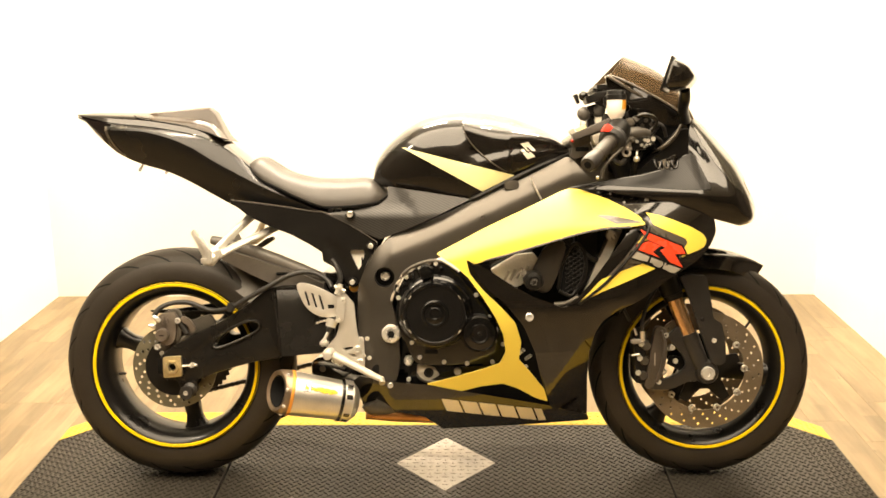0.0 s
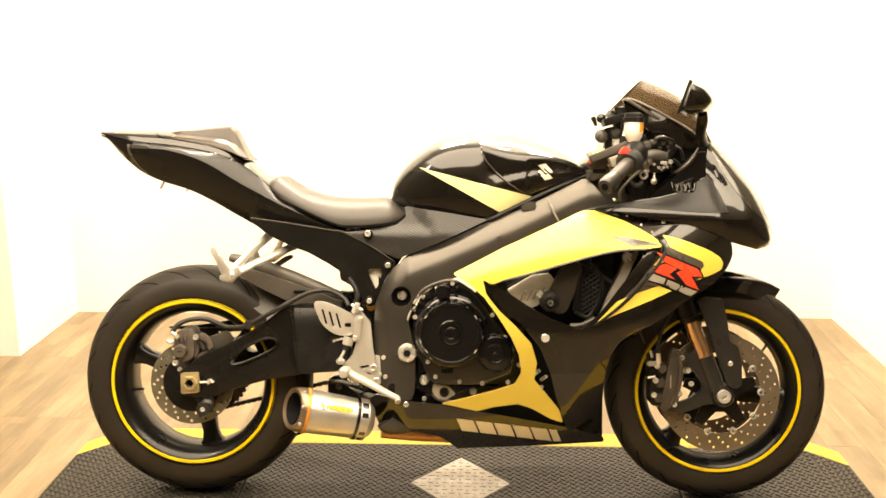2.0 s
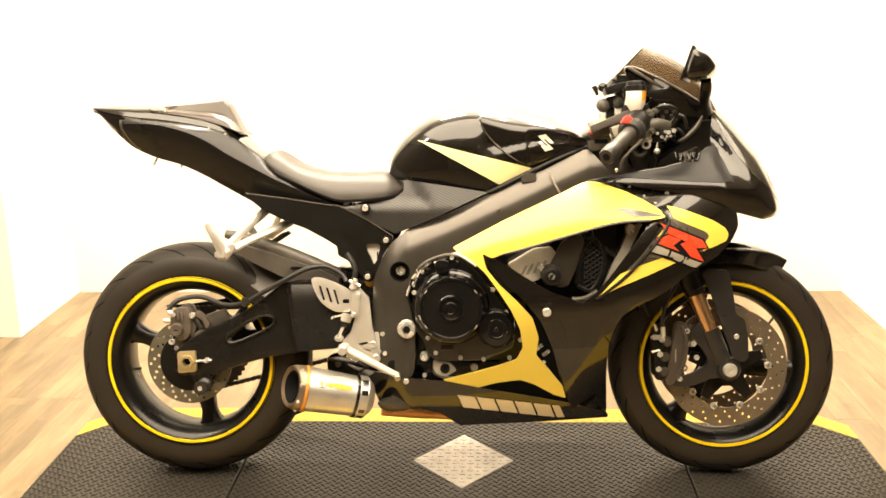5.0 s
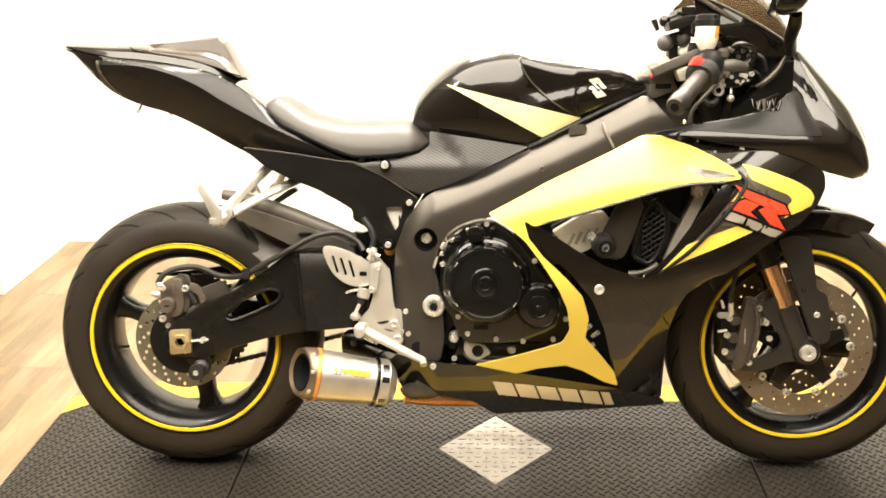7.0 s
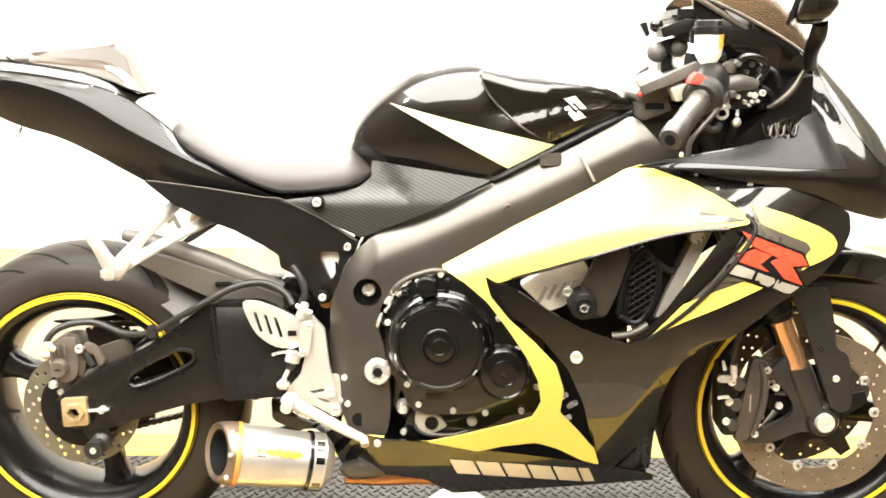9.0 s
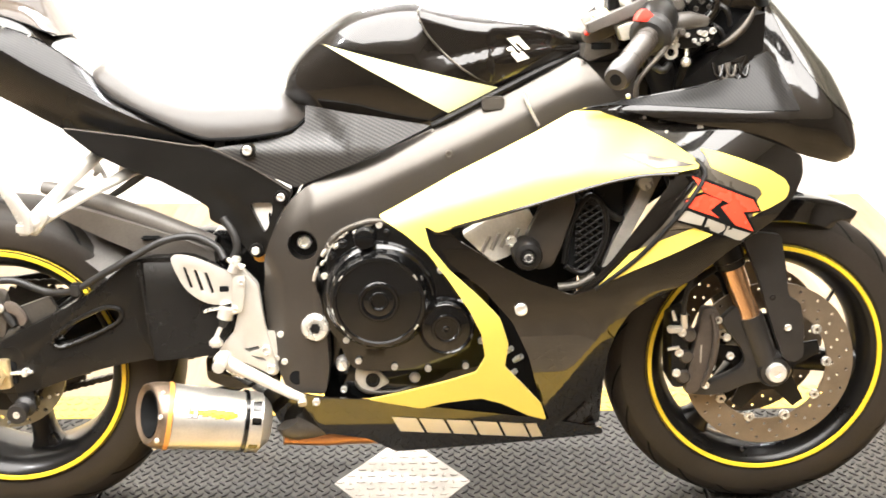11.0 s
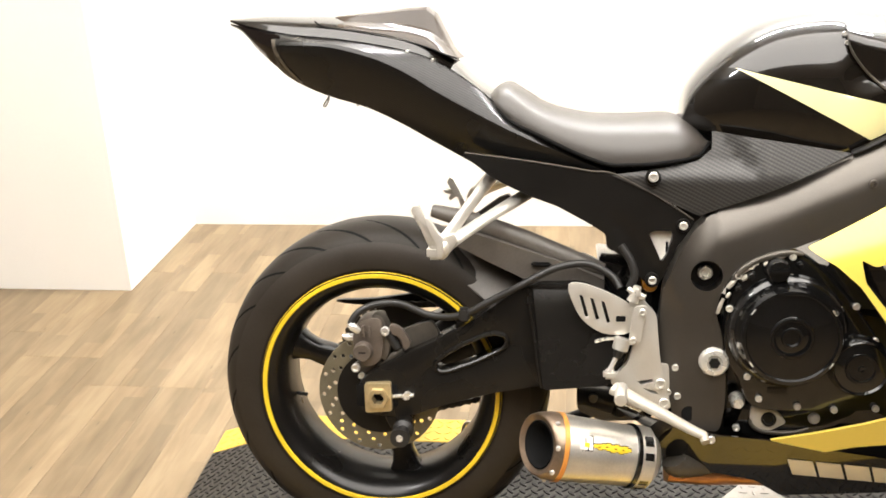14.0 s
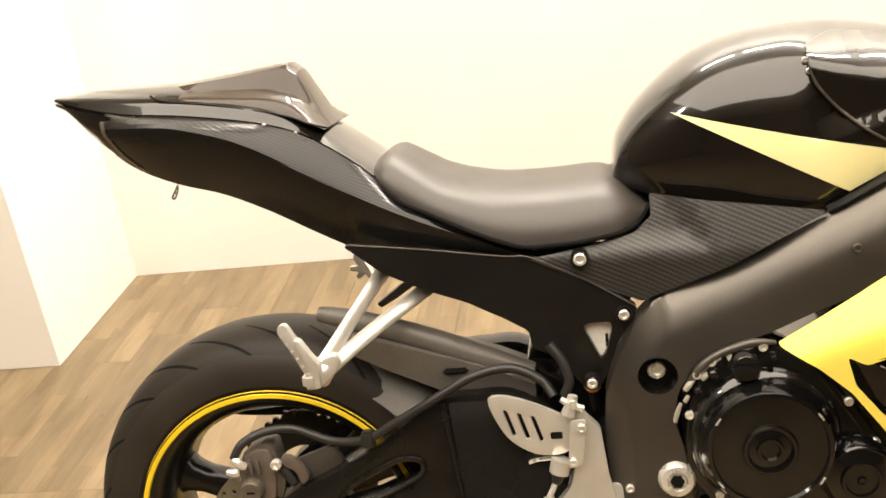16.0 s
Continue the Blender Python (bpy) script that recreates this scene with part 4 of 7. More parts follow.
spar = part("main_frame", skin(rounded(spar_out, 0.012), spar_y, 0.045, 0.008, 0.003, [well]), FRAME, bike, "dark grey aluminium twin-spar frame")
mirrored(spar, "main_frame", bike)
part("bolt_well", lathe([(0.0255, -0.165), (0.0255, -0.135), (0.0, -0.132)], x=-0.137, z=0.556, seg=28), SATIN, spar)
bolt(spar, -0.137, -0.134, 0.556, 0.0125, 0.014)
part("pivot_nut", lathe([(0.0, -0.176), (0.0115, -0.176), (0.0135, -0.179), (0.021, -0.178), (0.024, -0.174), (0.025, -0.165)], x=-0.121, z=0.411, seg=32), STEEL, spar, "polished swingarm pivot nut")
part("pivot_socket", lathe([(0.0, -0.1796), (0.0092, -0.1796), (0.0095, -0.1765)], x=-0.121, z=0.411, seg=6), GAP, spar)
bolt(spar, 0.112, -0.166, 0.708, 0.0065, 0.005, DARK_CAST)
for x, z in ((-0.183, 0.398), (-0.178, 0.348)):
    bolt(spar, x, -0.163, z, 0.0058, 0.006)
part("frame_hole", lathe([(0.0, -0.1665), (0.013, -0.1665), (0.0135, -0.163)], x=-0.158, z=0.318, seg=20), GAP, spar)
part("weld_seam", tube([(0.236, -0.16, 0.806), (0.247, -0.163, 0.78), (0.262, -0.158, 0.752)], 0.0026, 6), SILVER, spar)
part("headstock", box(0.30, 0.46, -0.085, 0.085, 0.74, 0.87, 0.02), FRAME, spar)
part("spar_bracket", box(0.168, 0.205, -0.152, -0.13, 0.776, 0.80, 0.003), DARK_CAST, spar)

# -- tail and seat --
z_seam = curve_fn([(-0.97, 0.977), (-0.90, 0.961), (-0.836, 0.95), (-0.772, 0.944), (-0.709, 0.935), (-0.634, 0.92), (-0.59, 0.905), (-0.522, 0.862), (-0.49, 0.835), (-0.46, 0.806), (-0.414, 0.784), (-0.367, 0.762), (-0.32, 0.743), (-0.28, 0.73)])
z_crease = curve_fn([(-0.97, 0.966), (-0.88, 0.938), (-0.83, 0.938), (-0.787, 0.937), (-0.70, 0.919), (-0.639, 0.894), (-0.578, 0.857), (-0.516, 0.824), (-0.455, 0.792), (-0.38, 0.758), (-0.30, 0.724), (-0.27, 0.715)])
z_under = curve_fn([(-0.97, 0.97), (-0.943, 0.958), (-0.918, 0.932), (-0.887, 0.905), (-0.844, 0.873), (-0.781, 0.846), (-0.718, 0.828), (-0.655, 0.80), (-0.592, 0.765), (-0.542, 0.738), (-0.498, 0.715), (-0.42, 0.70), (-0.27, 0.69)])
z_top = curve_fn([(-0.97, 0.979), (-0.90, 0.984), (-0.80, 0.983), (-0.70, 0.976), (-0.62, 0.955), (-0.56, 0.905), (-0.52, 0.868), (-0.46, 0.83), (-0.28, 0.76)])
w_tail = curve_fn([(-0.97, 0.012), (-0.92, 0.05), (-0.88, 0.07), (-0.82, 0.09), (-0.74, 0.104), (-0.62, 0.115), (-0.5, 0.122), (-0.27, 0.128)])


def tail_side(x, t):
    """A point on the right flank: t from 0 at the seam over the crease to 1 below."""
    zs, zc, zu, w = z_seam(x), z_crease(x), z_under(x), w_tail(x)
    if t < 0.3:
        s = t / 0.3
        return (x, -(0.74 * w + 0.26 * w * s ** 0.8), zs + (zc - zs) * s)
    s = (t - 0.3) / 0.7
    return (x, -w * (1 - 0.42 * s ** 1.8), zc + (zu - zc) * s)


xs_tail = np.linspace(-0.872, -0.285, 34)
rings = []
for x in xs_tail:
    right = [tail_side(x - 0.0, t) for t in np.linspace(0, 1, 13)]
    rings.append(right + [(p[0], -p[1], p[2]) for p in right[::-1]])
tail = part("tail_side_fairing", loft(rings, closed=True), CARBON_FINE, bike, "carbon-look tail fairing", 30)
rings = []
for x in np.linspace(-0.968, -0.30, 40):
    zs, zt, w = z_seam(x), z_top(x), w_tail(x) * 0.74
    row = []
    zk = min(zs + 0.0165, zs + 0.45 * max(zt - zs, 0.002))
    for u in (-1, -0.97, -0.9, -0.84, -0.6, -0.3, 0, 0.3, 0.6, 0.84, 0.9, 0.97, 1):
        v = abs(u)
        z = zs + 0.002 + (zk - zs) * (1 - v) / 0.16 if v > 0.839 else zk + 0.002 + (max(zt, zk) - zk) * (1 - (v / 0.84) ** 1.6)
        row.append((x, w * u * 0.985, z))
    d_ = 0.006 * min(1.0, (x + 0.9685) / 0.06)
    row += [(x, w * 0.9, zs - d_), (x, -w * 0.9, zs - d_)]
    rings.append(row)
part("tail_upper_cover", loft(rings), GLOSS, tail, "gloss black tail cover", 40)
rings = []
for x in np.linspace(-0.966, -0.86, 10):
    zs, zu, w = z_seam(x) - 0.002, max(z_under(x), 0.885 if x > -0.88 else 0), w_tail(x) * 0.9
    zu = min(zu, zs - 0.002)
    rings.append([(x, -w, zs), (x, -w * 0.95, (zs + zu) / 2), (x, -w * 0.6, zu), (x, w * 0.6, zu), (x, w * 0.95, (zs + zu) / 2), (x, w, zs)])
part("tail_lamp", loft(rings), LENS, tail, "dark smoked tail lamp")


def tail_y(off):
    def f(x, z):
        zs, zc, zu, w = z_seam(x), z_crease(x), z_under(x), w_tail(x)
        if z > zc:
            s = min(1.0, (zs - z) / max(1e-4, zs - zc)) if z < zs else 0.0
            return -(0.74 * w + 0.26 * w * max(0, s) ** 0.8) - off
        s = min(1.0, (zc - z) / max(1e-4, zc - zu))
        return -w * (1 - 0.42 * s ** 1.8) - off
    return f


part("tail_lens_edge", skin(rounded([(-0.876, 0.946), (-0.868, 0.944), (-0.866, 0.925), (-0.85, 0.895), (-0.825, 0.868), (-0.83, 0.867), (-0.855, 0.893), (-0.871, 0.922)], 0.002), tail_y(0.002), 0.004, 0.012), GREY_DECAL, tail, "thin grey lamp lens edge")
part("cowl_gap", tube([(-0.80, -w_tail(-0.8) * 0.6, 0.9735), (-0.78, -w_tail(-0.78) * 0.615, 0.9635), (-0.711, -w_tail(-0.711) * 0.615, 0.9525), (-0.64, -w_tail(-0.64) * 0.62, 0.937), (-0.60, -w_tail(-0.6) * 0.65, 0.9265), (-0.575, -w_tail(-0.575) * 0.68, 0.916), (-0.548, -w_tail(-0.548) * 0.66, 0.9075)], 0.0016, 6), GAP, tail)
# seat cowl
rings = []
for x in np.linspace(-0.815, -0.553, 20):
    t = (x + 0.815) / 0.262
    zb = float(np.interp(x, [-0.815, -0.711, -0.61, -0.553], [0.968, 0.951, 0.929, 0.906]))
    hump = float(np.interp(x, [-0.815, -0.76, -0.70, -0.64, -0.60, -0.583, -0.565, -0.553], [0.976, 0.983, 0.988, 0.994, 0.996, 0.962, 0.925, 0.907]))
    side = float(np.interp(x, [-0.815, -0.75, -0.64, -0.602, -0.58, -0.553], [0.972, 0.972, 0.962, 0.953, 0.935, 0.906]))
    w = w_tail(x) * (0.6 + 0.08 * max(0.0, min(1.0, (x + 0.64) / 0.07))) * min(1.0, 0.35 + 3 * t)
    h_ = side - zb
    k_ = hump - side
    half = [(1.0, zb), (0.975, zb + 0.25 * h_), (0.9, zb + 0.55 * h_), (0.8, zb + 0.76 * h_), (0.68, zb + 0.92 * h_), (0.61, side + 0.0015), (0.57, side + 0.12 * k_), (0.49, side + 0.55 * k_), (0.42, side + 0.86 * k_), (0.33, hump - 0.001), (0.15, hump + 0.001)]
    rings.append([(x, -w * u, z) for u, z in half] + [(x, w * u, z) for u, z in half[::-1]])
cowl = part("seat_cowl", loft(rings), COWL, bike, "black single-seat cowl", 24)
for x, z in ((-0.635, 0.917), (-0.592, 0.902)):
    part("cowl_clip", lathe([(0.0, -0.002), (0.0018, -0.0015), (0.0026, 0.0)], seg=12), CHROME, cowl).location = (x, -w_tail(x) * 0.745, z + 0.004)
# tail hooks
for x, y in ((-0.775, -0.075), (-0.745, 0.06)):
    z = z_under(x) + 0.004
    part("luggage_hook", tube([(x, y, z), (x - 0.006, y, z - 0.009), (x - 0.011, y, z - 0.017), (x - 0.008, y, z - 0.019), (x - 0.003, y, z - 0.011), (x, y, z - 0.002)], 0.0014, 8), DARK_CAST, tail)
# seat
zt_seat = curve_fn([(-0.50, 0.85), (-0.487, 0.868), (-0.468, 0.874), (-0.445, 0.862), (-0.416, 0.844), (-0.374, 0.828), (-0.315, 0.818), (-0.255, 0.817), (-0.197, 0.819), (-0.165, 0.81), (-0.143, 0.79), (-0.128, 0.772)])
ze_seat = curve_fn([(-0.50, 0.842), (-0.488, 0.83), (-0.461, 0.806), (-0.414, 0.784), (-0.367, 0.762), (-0.32, 0.743), (-0.289, 0.735), (-0.242, 0.736), (-0.195, 0.74), (-0.156, 0.746), (-0.137, 0.757), (-0.128, 0.768)])
w_seat = curve_fn([(-0.50, 0.075), (-0.48, 0.098), (-0.45, 0.11), (-0.40, 0.124), (-0.32, 0.137), (-0.24, 0.14), (-0.18, 0.132), (-0.15, 0.115), (-0.128, 0.08)])
rings = []
for x in np.linspace(-0.4995, -0.1285, 44):
    zt, ze, w = zt_seat(x), ze_seat(x), w_seat(x)
    row = []
    for k in range(21):
        a = math.pi * k / 20
        c, s = math.cos(a), math.sin(a)
        u = np.sign(c) * abs(c) ** 0.72
        row.append((x, -w * u, ze + (zt - 0.007 - ze) * s ** 0.95 - 0.006 * (1 - abs(u)) * (0.5 if x < -0.42 else 1)))
    row += [(x, w * 0.9, ze - 0.006), (x, -w * 0.9, ze - 0.006)]
    rings.append(row)
seat = part("seat", loft(rings), VINYL, bike, "padded black vinyl rider seat", 60)
edge = [(x, -w_seat(x) * 0.99, ze_seat(x) - 0.001) for x in np.linspace(-0.497, -0.13, 22)]
part("seat_piping", tube(edge, 0.0035, 8, 2), GAP, seat)
# side cover under the seat
sub_out = [(-0.54, 0.752), (-0.425, 0.738), (-0.327, 0.723), (-0.287, 0.718), (-0.217, 0.681), (-0.155, 0.641), (-0.163, 0.625), (-0.182, 0.597), (-0.202, 0.545), (-0.21, 0.528), (-0.226, 0.524), (-0.248, 0.552), (-0.262, 0.573), (-0.28, 0.585), (-0.298, 0.594), (-0.30, 0.618), (-0.33, 0.637), (-0.38, 0.664), (-0.429, 0.682), (-0.488, 0.71)]
tri = [(-0.229, 0.619), (-0.221, 0.624), (-0.192, 0.624), (-0.19, 0.612), (-0.199, 0.582), (-0.207, 0.57)]


def sub_y(x, z):
    scoop = 0.005 * math.exp(-(((x + 0.262) * 0.8 + (z - 0.612) * 0.6) / 0.016) ** 2) * max(0.0, min(1.0, (x + 0.33) / 0.05)) * max(0.0, min(1.0, (0.66 - z) / 0.03))
    return -0.132 + 0.06 * ease(-0.35 - x, 0.05) + 0.09 * ease(0.62 - z, 0.05) + scoop


sub = part("subframe_cover", skin(rounded(sub_out, 0.006), sub_y, 0.02, 0.012, 0.003, [rounded(tri, 0.004)]), SATIN, bike, "matt black subframe cover")
mirrored(sub, "subframe_cover", bike)
part("cover_edge_trim", tube([(-0.535, -0.124, 0.754), (-0.425, -0.131, 0.74), (-0.327, -0.135, 0.7245), (-0.287, -0.136, 0.7195), (-0.217, -0.136, 0.6825), (-0.158, -0.136, 0.644)], 0.0012, 8), DARK_CAST, sub, "thin paler line along the cover's edge")
for x, z in ((-0.174, 0.634), (-0.222, 0.541)):
    part("washer", lathe([(0.0, -0.139), (0.0105, -0.139), (0.0115, -0.137), (0.0115, -0.128)], x=x, z=z, seg=20), SATIN, sub)
    bolt(sub, x, -0.139, z, 0.0072, 0.005)
part("spring_mount", plate(rounded([(-0.242, 0.632), (-0.17, 0.632), (-0.18, 0.56), (-0.215, 0.55)], 0.004), -0.118, -0.1, 0.002), LIT_CAST, sub)
part("spring_mark", box(-0.2, -0.196, -0.1195, -0.117, 0.583, 0.603, 0.001), GAP, sub)
part("shock_reservoir", lathe([(0.0, -0.10), (0.011, -0.10), (0.013, -0.095), (0.013, -0.05)], x=-0.222, z=0.522, seg=20), AMBER, bike, "amber brake fluid pot")
# tank side carbon cover
car = [(-0.292, 0.717), (-0.215, 0.727), (-0.154, 0.738), (-0.13, 0.757), (-0.13, 0.786), (-0.02, 0.77), (0.083, 0.753), (-0.032, 0.698), (-0.149, 0.65)]


def car_y(x, z):
    crease = 0.712 + 0.08 * max(0, -0.2 - x)
    ridge = 0.006 * max(0.0, min(1.0, 0.5 - (x + 0.075 + (z - 0.74) * 0.6) / 0.03))
    return -0.137 + 0.32 * max(0, z - crease) - 0.25 * max(0.0, min(0.09, (x + 0.14))) + ridge * max(0.0, min(1.0, (z - 0.712) / 0.025))


cover = part("tank_side_cover", skin(rounded(car, 0.004), car_y, 0.006, 0.012, 0.0012), CARBON, bike, "carbon fibre side cover")
mirrored(cover, "tank_side_cover", bike)
part("washer", lathe([(0.0, -0.148), (0.011, -0.148), (0.0125, -0.145), (0.0125, -0.13)], x=-0.225, z=0.714, seg=20), SATIN, cover)
bolt(cover, -0.225, -0.147, 0.716, 0.0085, 0.006, CHROME)

# -- tank --
zt_tank = curve_fn([(-0.174, 0.80), (-0.168, 0.842), (-0.155, 0.868), (-0.137, 0.892), (-0.11, 0.918), (-0.085, 0.937), (-0.05, 0.957), (-0.021, 0.967), (0.029, 0.976), (0.075, 0.979), (0.118, 0.977), (0.168, 0.969), (0.244, 0.946), (0.307, 0.915), (0.352, 0.877)])
zb_tank = curve_fn([(-0.174, 0.79), (-0.132, 0.782), (-0.02, 0.766), (0.083, 0.751), (0.113, 0.765), (0.196, 0.806), (0.232, 0.82), (0.279, 0.841), (0.352, 0.866)])
w_tank = curve_fn([(-0.174, 0.045), (-0.165, 0.062), (-0.14, 0.084), (-0.10, 0.105), (-0.05, 0.123), (0.02, 0.137), (0.09, 0.142), (0.18, 0.138), (0.25, 0.118), (0.31, 0.09), (0.352, 0.05)])


ridge = curve_fn([(0.06, 0.937), (0.106, 0.921), (0.147, 0.91), (0.185, 0.907), (0.256, 0.906), (0.31, 0.896), (0.345, 0.874)])


def tank_w(x, z):
    """Half width of the tank at a height."""
    zt, zb, w = zt_tank(x), zb_tank(x), w_tank(x)
    zm = zb + 0.42 * (zt - zb)
    if z >= zm:
        s = min(1.0, (z - zm) / max(1e-4, zt - zm))
        b_ = max(0.0, min(1.0, (x - 0.055) / 0.04))
        zr = ridge(x)
        roof = max(0.0, 1 - ((z - zr) / max(1e-4, zt - zr)) ** 1.35) ** 0.7 if z > zr else 1.0
        return w * ((1 - b_) * max(0.0, 1 - s ** 2.6) ** (1 / 2.1) + b_ * 0.92 * roof)
    s = (zm - z) / max(1e-4, zm - zb)
    return w * (1 - 0.10 * min(1.0, s) ** 2)


rings = []
for x in np.concatenate([np.linspace(-0.174, -0.13, 10), np.linspace(-0.12, 0.351, 40)]):
    zt, zb = zt_tank(x), zb_tank(x)
    right = []
    for k in range(20):
        t = k / 19
        z = zb + (zt - zb) * (1 - (1 - t) ** 2.2)
        right.append((x, -tank_w(x, z), z))
    rings.append(right[:-1] + [(x, 0, zt)] + [(p[0], -p[1], p[2]) for p in right[-2::-1]])
tank = part("fuel_tank", loft(rings), GLOSS, bike, "gloss black fuel tank", 70)
on_tank = lambda off: (lambda x, z: -tank_w(x, z) - off)
part("tank_stripe", skin([(-0.096, 0.887), (0.05, 0.849), (0.196, 0.813), (0.113, 0.772), (0.01, 0.829)], on_tank(0.0012), 0.0, 0.012), TANK_STRIPE, tank, "yellow wedge decal")




def cover_fold(x, z):
    zr, zt = ridge(x), zt_tank(x) + 0.003
    w = 0.965 * w_tank(x) + 0.005
    if z > zr:
        s = min(1.0, (z - zr) / max(1e-4, zt - zr))
        return -w * (1 - s ** 1.35) ** 0.7
    step = max(0.0, min(1.0, (x - 0.18) / 0.014))
    hollow = 0.007 * step * step * (3 - 2 * step)
    p, q = tank_w(x, z) + 0.006, w - 0.12 * (zr - z)
    return -0.5 * (p + q + math.sqrt((p - q) ** 2 + 0.0001)) + 0.003 + hollow


def cover_y(x, z):
    """The front cover: an upright flank with a scoop, folded over a soft ridge to a broad top facet."""
    return sum(cover_fold(x, z + d) for d in (-0.009, -0.006, -0.003, 0.0, 0.003, 0.006, 0.009)) / 7


fc = rounded([(0.07, 0.956), (0.066, 0.937), (0.074, 0.912), (0.095, 0.88), (0.131, 0.848), (0.18, 0.821), (0.215, 0.818), (0.285, 0.848), (0.345, 0.868), (0.338, 0.882), (0.30, 0.903), (0.24, 0.932), (0.165, 0.959), (0.11, 0.967)], 0.01)
tc = part("tank_front_cover", skin(fc, cover_y, 0.008, 0.007, 0.002), GLOSS, tank, "gloss black tank cover")
mirrored(tc, "tank_front_cover", tank)
for x, z in ((0.066, 0.938), (0.069, 0.925)):
    bolt(tank, x, -tank_w(x, z) - 0.002, z, 0.004, 0.004, CHROME)
emb = lambda x, z: cover_y(x, z) - 0.0042
for pts in ([(0.21, 0.893), (0.23, 0.898), (0.252, 0.874), (0.242, 0.873), (0.229, 0.885), (0.225, 0.884), (0.25, 0.86), (0.229, 0.854), (0.21, 0.877), (0.218, 0.881), (0.231, 0.868), (0.235, 0.869)],):
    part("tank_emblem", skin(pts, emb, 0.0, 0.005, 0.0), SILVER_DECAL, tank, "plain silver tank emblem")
part("cover_lip", tube([(x, cover_y(x + 0.004, z) + 0.001, z) for x, z in ((0.066, 0.937), (0.073, 0.913), (0.085, 0.895), (0.106, 0.872), (0.131, 0.85), (0.16, 0.831), (0.19, 0.818))], [0.001, 0.002, 0.002, 0.0022, 0.002, 0.0018, 0.001], 8, 3), DARK_CAST, tank)
part("tank_base_trim", tube([(0.085, -0.138, 0.752), (0.113, -0.14, 0.765), (0.196, -0.132, 0.806), (0.279, -0.1, 0.843), (0.345, -0.07, 0.866)], 0.006, 8), SATIN, tank)

# -- side fairing --


def fair_y(x, z):
    a = 0.262 - 0.95 * max(0, x - 0.42) ** 2 - 0.46 * ease(0.46 - z, 0.05) - 1.15 * max(0, z - 0.60) ** 2 - 0.25 * max(0, 0.12 - x) ** 2
    return -a


black_out = [(0.36, 0.784), (0.42, 0.778), (0.464, 0.766), (0.567, 0.75), (0.667, 0.714), (0.692, 0.70), (0.694, 0.669), (0.677, 0.636), (0.64, 0.6), (0.606, 0.58), (0.562, 0.556), (0.506, 0.514), (0.438, 0.476), (0.406, 0.456), (0.389, 0.421), (0.379, 0.373), (0.381, 0.298), (0.398, 0.162), (0.318, 0.168), (0.29, 0.212), (0.262, 0.292), (0.242, 0.372), (0.212, 0.444), (0.166, 0.501), (0.108, 0.549), (0.077, 0.612), (0.12, 0.588), (0.179, 0.549), (0.238, 0.516), (0.273, 0.504), (0.308, 0.49), (0.343, 0.501), (0.388, 0.537), (0.438, 0.588), (0.48, 0.65), (0.504, 0.684), (0.512, 0.7), (0.495, 0.713), (0.464, 0.733), (0.411, 0.759), (0.358, 0.78)]


def shoulder(x, z):
    """How far the top of the fairing rolls inwards."""
    c0 = float(np.interp(x, [0.0, 0.1, 0.25, 0.33, 0.42, 0.5, 0.6, 0.7], [0.60, 0.637, 0.684, 0.698, 0.696, 0.684, 0.68, 0.67]))
    return 0.62 * ease(z - c0, 0.01) + 3.0 * max(0.0, z - c0) ** 2


def black_y(x, z):
    """Side fairing with a fold along its lower edge and a dished lower flank."""
    fold = float(np.interp(x, [0.2, 0.3, 0.42, 0.55, 0.7], [0.44, 0.462, 0.492, 0.57, 0.66]))
    y = fair_y(x, z) + 0.1 * ease(fold - z, 0.012)
    y += shoulder(x, z) * max(0.0, min(1.0, (0.68 - x) / 0.2)) * (1 if z > 0.6 else 0)
    d = 0.9 * x - 0.43 * z - 0.156
    y += (0.36 * ease(d + 0.012, 0.004) + 0.3 * ease(d - 0.05 + 0.25 * max(0.0, 0.3 - z), 0.005)) * max(0.0, min(1.0, (0.5 - z) / 0.03))
    return y


fair = part("side_fairing", skin(rounded(black_out, 0.008), black_y, 0.006, 0.010, 0.0015), GLOSS, bike, "gloss black side fairing")
fair_left = mirrored(fair, "side_fairing", bike)
yel = [(-0.002, 0.624), (0.12, 0.687), (0.246, 0.744), (0.313, 0.775), (0.341, 0.782), (0.381, 0.769), (0.42, 0.755), (0.464, 0.733), (0.497, 0.711), (0.508, 0.699), (0.504, 0.693), (0.463, 0.688), (0.406, 0.686), (0.338, 0.672), (0.247, 0.646), (0.155, 0.62), (0.092, 0.6), (0.071, 0.611), (0.08, 0.575), (0.11, 0.537), (0.156, 0.493), (0.191, 0.454), (0.206, 0.404), (0.201, 0.357), (0.233, 0.318), (0.268, 0.272), (0.278, 0.237), (0.247, 0.247), (0.199, 0.276), (0.162, 0.289), (0.102, 0.28), (0.059, 0.267), (-0.031, 0.286), (0.041, 0.307), (0.113, 0.33), (0.154, 0.346), (0.168, 0.377), (0.161, 0.424), (0.142, 0.468), (0.11, 0.519), (0.075, 0.567), (0.039, 0.599)]


def yellow_y(x, z):
    return fair_y(x, z) - 0.007 + shoulder(x, z) + 0.03 * ease(0.33 - z, 0.03)


yel_panel = part("yellow_panel", skin(rounded(yel, 0.005), yellow_y, 0.008, 0.011, 0.002), YELLOW, fair, "bright yellow fairing panel")
mirrored(yel_panel, "yellow_panel", fair_left)
